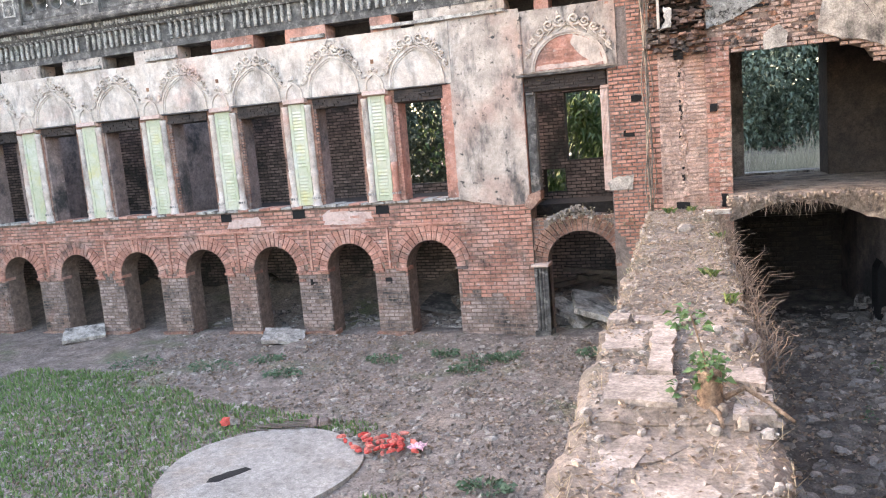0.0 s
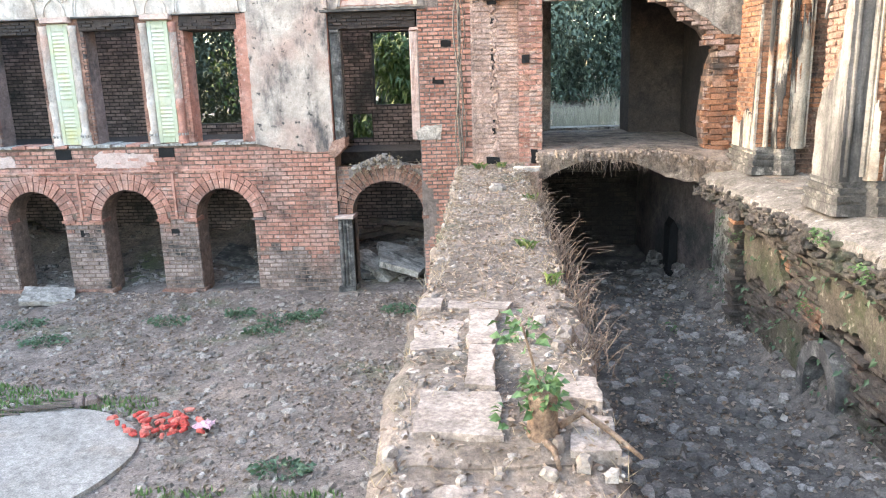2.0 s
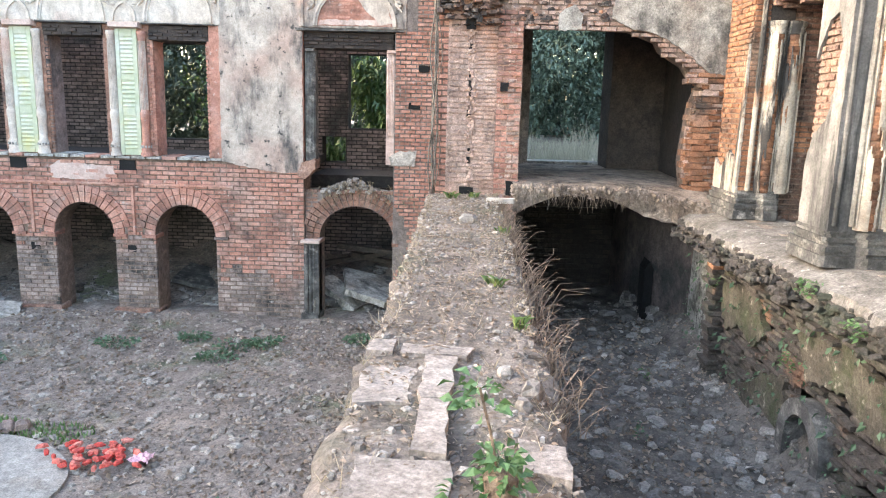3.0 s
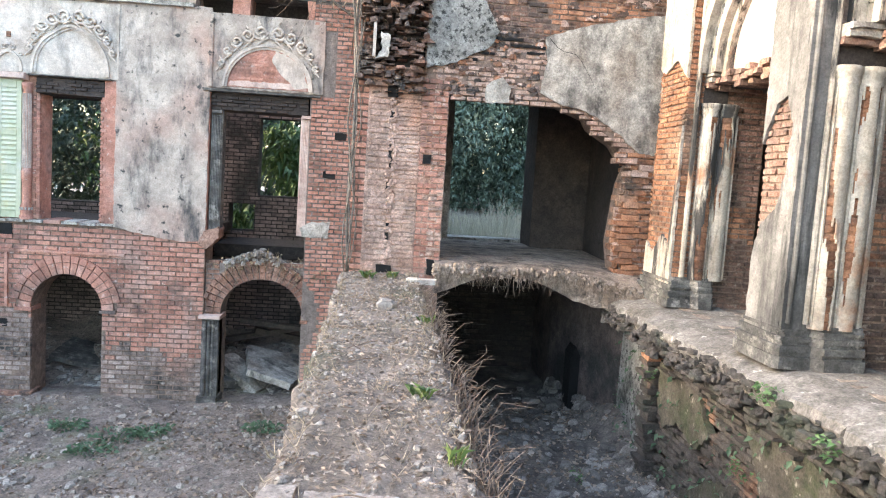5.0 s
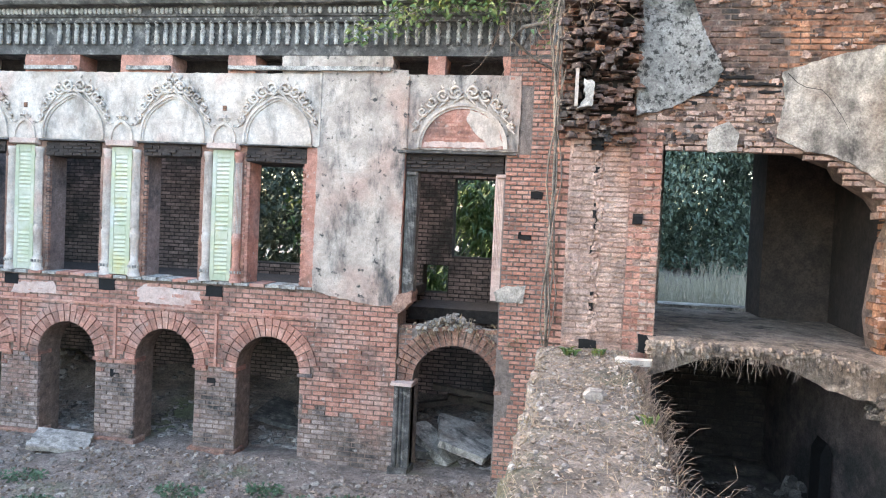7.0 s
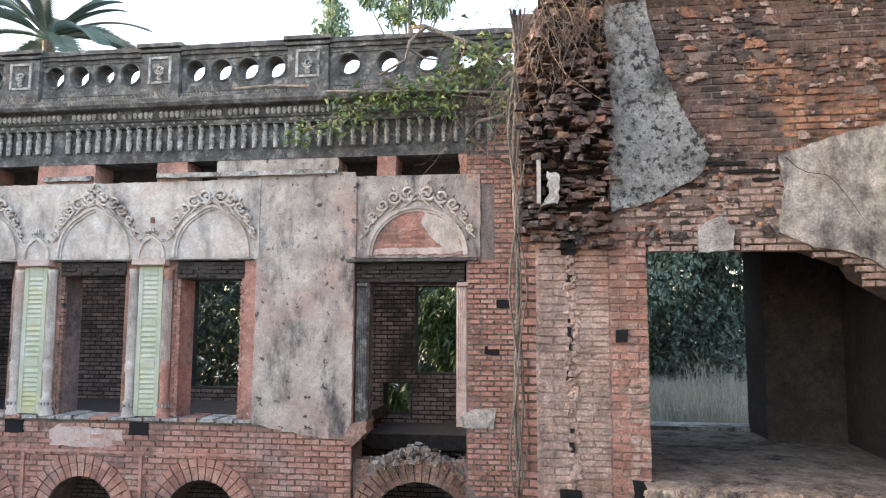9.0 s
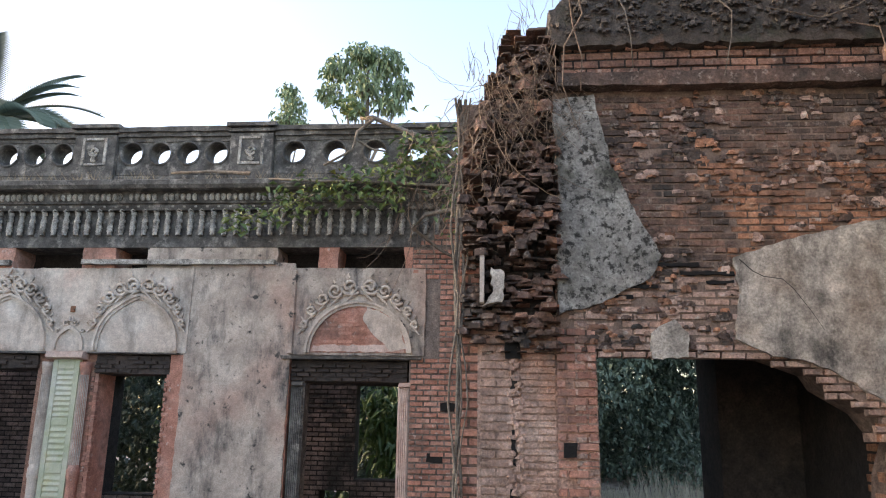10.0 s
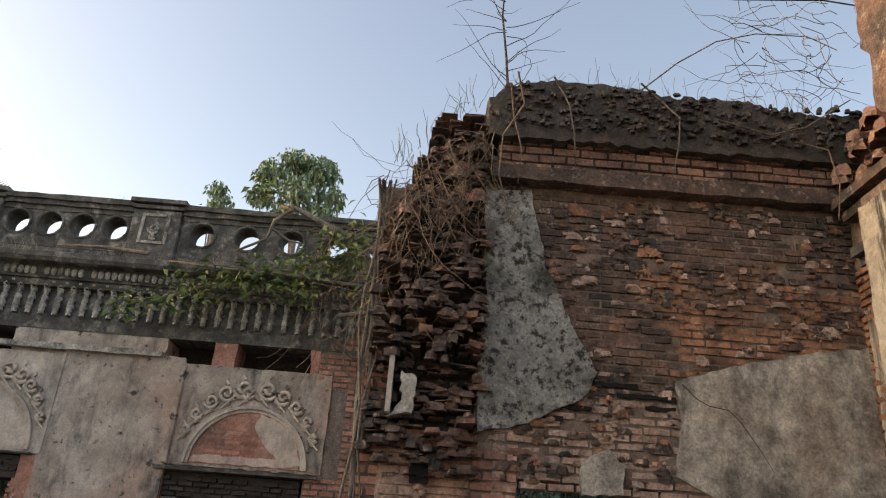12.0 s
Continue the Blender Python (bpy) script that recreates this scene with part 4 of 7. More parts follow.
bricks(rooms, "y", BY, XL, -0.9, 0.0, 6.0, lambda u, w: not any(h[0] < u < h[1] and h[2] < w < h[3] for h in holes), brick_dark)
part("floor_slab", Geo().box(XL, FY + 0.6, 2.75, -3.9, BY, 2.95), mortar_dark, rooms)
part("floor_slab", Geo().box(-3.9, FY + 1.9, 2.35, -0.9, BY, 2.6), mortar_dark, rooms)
# Ceiling strip added to hold back skylight in the roofless rooms.
tagged(part("ceiling_north", Geo().box(XL, FY + 0.5, 5.75, -0.9, FY + 1.25, 5.95), mortar_dark), "strip of dark ceiling added along the facade to cut skylight", "ceiling", kind="structure")
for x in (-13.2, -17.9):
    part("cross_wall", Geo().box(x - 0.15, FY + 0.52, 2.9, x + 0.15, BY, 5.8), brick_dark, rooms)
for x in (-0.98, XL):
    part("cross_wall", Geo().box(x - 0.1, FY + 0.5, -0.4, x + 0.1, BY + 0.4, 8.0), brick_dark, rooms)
# Unseen wall added to the west; its height keeps low sun off the court.
tagged(part("wall_west", Geo().box(XL - 0.5, -8, -0.5, XL, FY + 0.5, 10.6), plaster_pink), "plain stained plaster wall added unseen to block low sun", "wall", kind="structure")

# ---- east block: pier, broken wall, room, floor slab ----
RY = 10.97
block = thing("wall_east", "towering broken brick wall with patches of grey plaster", "wall", kind="structure")
part("pier_core", Geo().box(-0.98, RY + 0.04, 0.8, -0.80, FY, 7.3), mortar_brick, block)
part("pier_core", Geo().box(-0.82, RY + 0.012, 0.8, 0.12, RY + 0.62, 5.45), brick_pier, block)
part("pier_core", Geo().box(-0.80, RY + 0.6, 0.8, -0.30, FY, 7.6), mortar, block)
OPEN = [(0.12, 2.9), (0.12, 4.98), (-0.02, 5.0), (-0.02, 5.06), (0.4, 5.13), (0.80, 5.14), (1.12, 5.08), (1.45, 5.08), (1.75, 5.0), (1.84, 4.82), (2.0, 4.78), (2.15, 4.66), (2.20, 4.54), (2.38, 4.46), (2.28, 4.25), (2.24, 3.95), (2.20, 3.5), (2.30, 3.05), (2.30, 2.9)]
body = [(0.0, 5.17), (0.4, 5.2), (0.80, 5.2), (1.12, 5.16), (1.5, 5.15), (1.85, 5.02), (1.92, 4.90), (2.22, 4.72), (2.32, 4.58), (2.45, 4.5), (2.36, 4.25), (2.32, 3.9), (2.28, 3.5), (2.38, 2.9), (2.80, 2.9), (2.80, 7.42), (-0.19, 7.42), (-0.19, 5.17)]
part("wall_core", Geo().prism(body, "y", RY + 0.008, RY + 0.55), mortar_brick, block)
patch1 = [(-0.19, 7.30), (0.15, 7.34), (0.28, 6.71), (0.45, 6.32), (0.66, 5.92), (0.56, 5.74), (0.31, 5.62), (0.12, 5.52), (-0.17, 5.46), (-0.19, 6.90)]
patch2 = [(1.21, 5.92), (1.58, 6.04), (2.16, 6.19), (2.74, 6.29), (2.74, 4.62), (2.45, 4.62), (2.2, 4.84), (1.95, 5.0), (1.71, 5.10), (1.47, 5.14), (1.19, 5.26), (1.25, 5.63)]
patch3 = [(0.54, 5.30), (0.62, 5.37), (0.73, 5.41), (0.84, 5.30), (0.82, 5.12), (0.54, 5.10)]
part("plaster_patch", Geo().prism(ragged(patch1, 0.05, 0.010), "y", RY - 0.045, RY + 0.02), plaster_lichen, block, "lichen-spotted grey plaster patch")
part("plaster_patch", Geo().prism(ragged(patch2, 0.05, 0.010), "y", RY - 0.04, RY + 0.02), plaster_grey, block, "cracked grey plaster patch")
part("plaster_patch", Geo().prism(ragged(patch3, 0.04, 0.008), "y", RY - 0.035, RY + 0.02), plaster_grey, block)


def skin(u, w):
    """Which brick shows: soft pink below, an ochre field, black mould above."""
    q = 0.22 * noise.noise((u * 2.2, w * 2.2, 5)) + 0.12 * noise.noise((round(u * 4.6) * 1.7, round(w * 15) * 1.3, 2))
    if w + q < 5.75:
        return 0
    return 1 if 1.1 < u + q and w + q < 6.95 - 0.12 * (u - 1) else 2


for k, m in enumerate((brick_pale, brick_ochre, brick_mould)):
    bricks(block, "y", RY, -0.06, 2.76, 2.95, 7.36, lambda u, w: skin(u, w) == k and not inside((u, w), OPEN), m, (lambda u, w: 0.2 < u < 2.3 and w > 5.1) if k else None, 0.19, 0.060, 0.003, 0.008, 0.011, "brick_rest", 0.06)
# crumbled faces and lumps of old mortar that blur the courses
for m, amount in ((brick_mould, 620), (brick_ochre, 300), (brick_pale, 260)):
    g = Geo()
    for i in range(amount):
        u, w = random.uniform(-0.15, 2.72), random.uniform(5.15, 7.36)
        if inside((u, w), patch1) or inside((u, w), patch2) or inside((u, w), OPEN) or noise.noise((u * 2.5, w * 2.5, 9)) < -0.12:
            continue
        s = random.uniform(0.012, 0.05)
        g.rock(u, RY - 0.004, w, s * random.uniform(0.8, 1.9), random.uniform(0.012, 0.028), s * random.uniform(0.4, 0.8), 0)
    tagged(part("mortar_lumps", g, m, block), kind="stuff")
for pts in ([(1.26, 5.90), (1.36, 5.80), (1.44, 5.76), (1.58, 5.74), (1.66, 5.66), (1.78, 5.48), (1.86, 5.34)],):
    part("crack", Geo().tube([(x, RY - 0.038, z) for x, z in pts], 0.005, 0.003, 5), black, block)
for a, b, c in ((0.62, 0.95, 5.86), (0.80, 1.22, 5.79), (0.40, 0.62, 5.68), (0.15, 0.42, 5.60), (1.0, 1.22, 5.72)):
    part("crack", Geo().prism(ragged(rect(a, b, c - 0.014, c + 0.014), 0.05, 0.008), "y", RY - 0.022, RY), black, block)
bricks(block, "y", RY + 0.02, 2.2, 2.76, 3.0, 4.7, lambda u, w: not inside((u, w), OPEN), brick_orange, None, 0.225, 0.075, 0.035, 0.012, 0.02, "jamb_brick")
bricks(block, "y", RY, -0.20, 0.12, 2.9, 5.4, lambda u, w: True, brick_red, lambda u, w: True, 0.16, 0.068, 0.006, 0.008, 0.010, "brick_rest", 0.04)
bricks(block, "y", RY, -0.49, -0.20, 2.9, 5.4, lambda u, w: True, brick_pier, lambda u, w: True, 0.29, 0.052, 0.004, 0.004, 0.004, "brick_rest", 0.05)
bricks(block, "y", RY, -0.80, -0.54, 2.9, 5.4, lambda u, w: True, brick_pier, lambda u, w: True, 0.26, 0.068, 0.005, 0.004, 0.004, "brick_rest", 0.04)
bricks(block, "y", RY + 0.03, -0.98, -0.80, 2.9, 7.0, lambda u, w: True, brick_red, None, 0.18, 0.072, 0.01, 0.012, 0.01)
def broken_edge(z):
    """The right edge of the broken opening at height z."""
    for (x0, z0), (x1, z1) in zip(OPEN[8:-1], OPEN[9:]):
        if z1 <= z <= z0:
            return x0 + (x1 - x0) * (z0 - z) / max(0.001, z0 - z1)
    return 2.3


for k in range(20):
    z = 3.06 + 0.076 * k
    e = broken_edge(z + 0.035) + 0.10 - (0.07 if k % 2 else 0.0) - random.uniform(0, 0.04)
    part("toothed_brick", Geo().box(e, RY - 0.05 - random.uniform(0, 0.03), z, e + 0.22, RY + 0.3, z + 0.070, 0.003, 0.006), brick_orange if z < 4.3 else brick_pale, block)
# ragged upper pier, its skin of plaster lost
g = Geo()
for i in range(46):
    z = 5.12 + i * 0.062
    lean = max(0, z - 6.9) * 0.35 + 0.05 * noise.noise((z * 2, 1, 1))
    x = -0.96 + lean
    out = 0.10 * (0.5 + noise.noise((z * 1.6, 4, 2))) + (0.10 if 5.9 < z < 6.6 else 0)
    while x < -0.17:
        w = random.uniform(0.07, 0.20)
        if random.random() < 0.12:
            x += w
            continue
        d = out + random.uniform(-0.06, 0.07) + 0.08 * noise.noise((x * 3, z * 3, 8))
        g.box(x, RY - d, z + random.uniform(0, 0.012), min(x + w, -0.155), RY + 0.5, z + 0.05 + random.uniform(-0.02, 0.012), 0.018, 0.013)
        x += w + 0.012
tagged(part("ragged_brick", g, brick_mould, block), kind="stuff")
g = Geo()
for i in range(260):
    z = random.uniform(5.15, 7.75)
    x = random.uniform(-0.94 + max(0, z - 6.9) * 0.4, -0.17)
    out = 0.10 * (0.5 + noise.noise((z * 1.6, 4, 2))) + (0.10 if 5.9 < z < 6.6 else 0) + 0.02
    g.rock(x, RY - out * random.uniform(0.5, 1.2), z, random.uniform(0.03, 0.085), random.uniform(0.03, 0.08), random.uniform(0.015, 0.035), random.uniform(-0.5, 0.5))
tagged(part("broken_masonry", g, brick_mould, block), kind="stuff")
part("pier_core", Geo().prism([(-0.90, 5.3), (-0.18, 5.3), (-0.18, 7.85), (-0.40, 7.85), (-0.62, 7.6), (-0.80, 7.1), (-0.9, 6.8)], "y", RY + 0.05, RY + 2.0), mortar_dark, block)
part("pier_core", Geo().box(-0.30, RY + 0.16, 5.3, 0.05, RY + 0.5, 8.1), mortar_dark, block)
for x, z, w in ((-0.40, 6.22, 0.13), (-0.25, 6.23, 0.10), (-0.21, 6.02, 0.08), (-0.62, 6.16, 0.12), (-0.55, 6.10, 0.10), (-0.24, 5.5, 0.12), (-0.45, 5.42, 0.10)):
    part("broken_brick", Geo().box(x - w * 0.8, RY - 0.21, z - 0.03, x + w * 0.4, RY + 0.1, z + 0.035, 0.012, 0.014), brick_ochre if z > 6 else brick_mixed, block)
part("plaster_scrap", Geo().prism([(-0.80, 5.52), (-0.765, 5.52), (-0.765, 5.95), (-0.80, 5.95)], "y", RY - 0.20, RY), plaster_white, block)
part("plaster_scrap", Geo().prism(ragged([(-0.78, 5.50), (-0.62, 5.53), (-0.60, 5.78), (-0.72, 5.8), (-0.70, 5.6)], 0.04, 0.012), "y", RY - 0.18, RY), plaster_grey, block)
# beam sockets of the pier, their inner shade laid on as black patches
for x, z, w, h in ((-0.10, 4.40, 0.045, 0.05), (-0.545, 5.17, 0.06, 0.07), (-0.54, 3.02, 0.09, 0.10), (0.06, 3.12, 0.09, 0.09)):
    part("putlog_hole", Geo().prism(ragged(rect(x - w, x + w, z - h, z + h), 0.06, 0.008), "y", RY - 0.035, RY + 0.01), black, block, "socket of a lost beam, its shade drawn as a black patch")
# crumbling joint between the two half piers
g = Geo()
z = 2.95
while z < 5.4:
    x = -0.52 + 0.05 * noise.noise((z * 2.3, 1, 6))
    for q in range(random.choice((1, 2, 2, 3))):
        g.rock(x + random.uniform(-0.05, 0.05), RY - 0.004, z + random.uniform(-0.01, 0.02), random.uniform(0.02, 0.055), random.uniform(0.015, 0.03), random.uniform(0.012, 0.03), random.uniform(-0.4, 0.4))
    z += random.uniform(0.028, 0.07)
tagged(part("loose_brick", g, brick_pier, block), kind="stuff")
for z, h, w in ((3.42, 0.20, 0.018), (4.02, 0.08, 0.025), (4.28, 0.26, 0.014), (4.83, 0.13, 0.022)):
    part("crack", Geo().prism(ragged(rect(-0.53 - w, -0.53 + w, z, z + h), 0.03, 0.014), "y", RY - 0.012, RY + 0.01), black, block)
# ledge, battered crown
part("string_course", Geo().prism(ragged(rect(-0.15, 2.85, 7.38, 7.50), 0.12, 0.010), "y", RY - 0.13, RY + 0.5), brick_mould, block)
part("crown", Geo().box(-0.12, RY - 0.04, 7.5, 2.85, RY + 0.55, 7.80), mortar_dark, block)
bricks(block, "y", RY - 0.05, -0.12, 2.8, 7.5, 7.82, lambda u, w: not (w > 7.7 and int(u * 3.1) % 2 and (u * 3.1) % 1 < 0.3), brick_mixed, None, 0.22, 0.075, 0.008, 0.009, 0.010, "crown_brick")
top = [(-0.20, 7.8), (-0.20, 8.12), (-0.10, 8.24), (0.05, 8.31), (0.36, 8.36), (0.7, 8.36), (1.05, 8.33), (1.35, 8.26), (1.38, 8.30), (1.85, 8.31), (2.15, 8.24), (2.5, 8.24), (2.85, 8.28), (2.85, 7.8)]
g = Geo()
tp = ragged(top, 0.05, 0.02)
for d0, d1, j in ((RY - 0.14, RY - 0.02, 0.02), (RY - 0.02, RY + 0.5, 0.0)):
    g.prism([(x, z - (0.05 if j else 0)) for x, z in tp], "y", d0, d1)
part("crown_rubble", g, masonry_dark, block)
g = Geo()
for i in range(420):
    x = random.uniform(-0.15, 2.8)
    g.rock(x, RY - 0.15 + random.uniform(-0.03, 0.03), random.uniform(7.84, 8.26), random.uniform(0.015, 0.04), 0.02, random.uniform(0.01, 0.025), 0)
tagged(part("crown_clods", g, masonry_dark, block), kind="stuff")
g = Geo()
for i in range(26):
    x, z = random.uniform(-0.9, -0.25), random.uniform(7.0, 7.9)
    if z < 7.95 + (x + 0.3) * 1.4:
        g.rock(x, RY + random.uniform(-0.1, 0.2), z, 0.09, 0.09, 0.06, random.random())
tagged(part("crown_clods", g, brick_mixed, block), kind="stuff")
# floor slab of the room and the dark cellar under it
g = Geo()
n = 60
front = []
for i in range(n + 1):
    x = 0.05 + 2.75 * i / n
    y = 10.62 - 0.35 * max(0, (x - 1.7) / 0.9) + 0.05 * noise.noise((x * 3, 2, 2)) + random.uniform(-0.012, 0.012)
    front.append((x, y))
slab = front + [(2.8, 14.0), (0.05, 14.0)]
zt = lambda x: 3.20 - 0.18 * max(0, (x - 1.6)) ** 1.2
v, f = [], []
for i, (x, y) in enumerate(front):
    lo = 0.34 - 0.24 * math.sin(min(1, max(0, (x - 0.1) / 1.6)) * math.pi) + 0.03 * noise.noise((x * 6, 1, 3))
    v += [(x, 14.0, 3.22), (x, y + 0.4, 3.22 - 0.4 * (3.22 - zt(x))), (x, y + 0.06, zt(x)), (x, y, zt(x) - 0.05), (x, y + 0.02, zt(x) - max(0.09, lo)), (x, 14.0, 2.9)]
    if i:
        for q in range(5):
            f.append(((i - 1) * 6 + q, i * 6 + q, i * 6 + q + 1, (i - 1) * 6 + q + 1))
floor_slab = part("floor_upper", Geo().add(v, f), earth_floor)
g = Geo()
for i in range(170):
    x, y = random.choice(front)
    x += random.uniform(-0.03, 0.03)
    h = random.uniform(0.05, 0.24)
    z = zt(x) - random.uniform(0.03, 0.12)
    g.tube([(x, y - 0.004, z), (x + random.uniform(-0.02, 0.02), y - 0.03, z - h * 0.5), (x + random.uniform(-0.05, 0.05), y - 0.02, z - h)], 0.004, 0.0015, 4)
for i in range(260):
    x, y = random.choice(front)
    g.rock(x, y + random.uniform(-0.02, 0.05), zt(x) - random.uniform(0.0, 0.13), random.uniform(0.012, 0.05), random.uniform(0.012, 0.04), random.uniform(0.008, 0.028), random.random() * 3)
tagged(part("frayed_edge", g, earth_floor, floor_slab, "hanging rootlets and crumbs of mortar"), kind="stuff")
tagged(floor_slab, "crumbling lime floor of the upper room, front edge broken away", "floor", kind="structure")
cellar = thing("wall_cellar", "dark brick cellar walls under the broken floor", "wall", kind="structure")
# Lack of light in the cellar is put into near-black brick and mortar.
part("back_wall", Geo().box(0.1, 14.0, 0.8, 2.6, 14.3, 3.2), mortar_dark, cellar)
# Roof box added out of sight to keep the cellar dark.
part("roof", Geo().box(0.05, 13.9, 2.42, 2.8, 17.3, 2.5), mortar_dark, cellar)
bricks(cellar, "y", 14.0, 0.1, 2.4, 1.0, 2.8, lambda u, w: True, brick_soot_shade)
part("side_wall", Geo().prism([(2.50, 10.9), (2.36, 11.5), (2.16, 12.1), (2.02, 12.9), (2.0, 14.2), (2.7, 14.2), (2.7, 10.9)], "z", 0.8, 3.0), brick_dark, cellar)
g = Geo()
for i in range(40):
    t = random.random()
    g.rock(2.48 - 0.46 * t, 11.0 + 2.0 * t + random.uniform(-0.3, 0.1), pit_height(2.2, 11) + random.uniform(-0.1, 0.05), random.uniform(0.05, 0.14), random.uniform(0.05, 0.12), random.uniform(0.03, 0.07), random.random() * 3)
tagged(part("fallen_rubble", g, pit_rubble_mat, cellar), kind="stuff")
# Black block for the niche; its shade is the colour, with no recess.
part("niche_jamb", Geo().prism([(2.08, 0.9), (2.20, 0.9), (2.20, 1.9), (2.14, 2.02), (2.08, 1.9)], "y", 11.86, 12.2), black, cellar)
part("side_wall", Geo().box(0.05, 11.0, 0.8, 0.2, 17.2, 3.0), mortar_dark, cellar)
# room seen through the broken opening
# The room's shade is put into the near-black brick of its walls.
room = thing("wall_room", "grey plaster and near-black brick walls, room shade put into colour", "wall", kind="structure")
part("back_wall", Geo().box(-0.3, 14.2, 2.9, 0.50, 14.6, 6.2), plaster_grey, room)
part("back_wall", Geo().box(1.80, 14.2, 2.9, 3.0, 14.6, 6.2), brick_soot_shade, room)
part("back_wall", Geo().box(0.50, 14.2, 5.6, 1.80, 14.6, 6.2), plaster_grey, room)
part("side_wall", Geo().box(-0.3, RY + 0.55, 2.9, 0.12, 14.2, 6.2), brick_soot_shade, room)
part("side_wall", Geo().box(2.55, RY + 0.55, 2.9, 2.95, 14.2, 6.2), brick_soot_shade, room)
part("inner_pier", Geo().box(1.70, 13.4, 2.9, 2.6, 14.2, 6.2, 0, 0.01), brick_soot_shade, room)
part("threshold", Geo().box(0.50, 14.15, 3.1, 1.80, 14.6, 3.25), plaster_grey, room)
# Unseen ceiling added so that less light enters the room.
tagged(part("ceiling_room", Geo().box(-0.3, RY + 0.5, 5.9, 3.0, 14.6, 6.1), mortar_dark), "dark unseen ceiling added over the upper room to shade it", "ceiling", kind="structure")
# Light falling off inward is put into colour: orange brick only near the opening.
bricks(room, "x", 2.55, RY + 0.55, 12.2, 3.2, 5.9, lambda u, w: u < 11.95 + 0.2 * noise.noise((w * 3, 1, 1)), brick_orange)

# ---- side colonnade on its ledge ----
side = thing("wall_side", "peeling plaster colonnade over an orange brick wall", "facade", kind="structure")
SX, WX, WT = 2.98, 2.66, 0.74


def coating(cx, cy, r, z0, z1, cover, seed, turn=0.3):
    """What is left of a plaster coat on a round shaft, in flakes with broken edges."""
    g = Geo()
    n, m = 30, int((z1 - z0) / 0.03)

    def left(i, k):
        if k < 0 or k >= m or i < 0 or i >= n:
            return False
        a, z = i * 0.23, z0 + k * 0.03
        return 0.9 * noise.noise((a * 0.55, z * 1.15, seed)) + 0.35 * noise.noise((a * 1.9, z * 4.0, seed + 3)) < cover

    def at(i, k, rr):
        t = math.pi * (0.42 + turn + 1.16 * i / n)
        return (cx + rr * math.cos(t), cy + rr * math.sin(t), z0 + (z1 - z0) * k / m)

    for k in range(m):
        for i in range(n):
            if not left(i, k):
                continue
            o, q = r + 0.011, r - 0.012
            g.add([at(i, k, o), at(i + 1, k, o), at(i + 1, k + 1, o), at(i, k + 1, o)], [(0, 1, 2, 3)])
            for di, dk, e in ((-1, 0, ((i, k), (i, k + 1))), (1, 0, ((i + 1, k + 1), (i + 1, k))), (0, -1, ((i + 1, k), (i, k))), (0, 1, ((i, k + 1), (i + 1, k + 1)))):
                if not left(i + di, k + dk):
                    g.add([at(*e[0], o), at(*e[1], o), at(*e[1], q), at(*e[0], q)], [(0, 1, 2, 3)])
    return g


def moulded_base(y0, y1, front, z0):
    """Stepped and rounded base that runs round a strip and its two jamb shafts."""
    g = Geo()
    for r, a, b in ((0.085, 0.0, 0.09), (0.06, 0.09, 0.12), (0.075, 0.12, 0.17), (0.045, 0.17, 0.20), (0.06, 0.20, 0.235), (0.03, 0.235, 0.26), (0.04, 0.26, 0.285), (0.015, 0.285, 0.32)):
        plan = [(y0 - r, front - r + 0.03), (y0 - r, front + 0.20), (y0 - 0.07 - r, front + 0.25), (y0 - 0.07 - r, 2.92), (y0 - r, 2.97), (y0 + 0.1, 2.97), (y1 + r, WX), (y1 + r, front + 0.03 - r), (y1 + r - 0.03, front - r), (y0 - r + 0.03, front - r)]
        g.prism(ragged(plan, 0.12, 0.006), "z", z0 + a, z0 + b)
    g.v = [(y, x, z) for x, y, z in g.v]
    return g


def jamb_shade(u, w):
    """Brown brick above, an orange band, blackish brick at the foot."""
    q = w + 0.12 * noise.noise((u * 3, w * 3, 4)) + 0.10 * noise.noise((round(u * 5) * 1.3, round(w * 14) * 1.7, 2))
    return 0 if q > 4.10 else 1 if q > 3.72 else 2


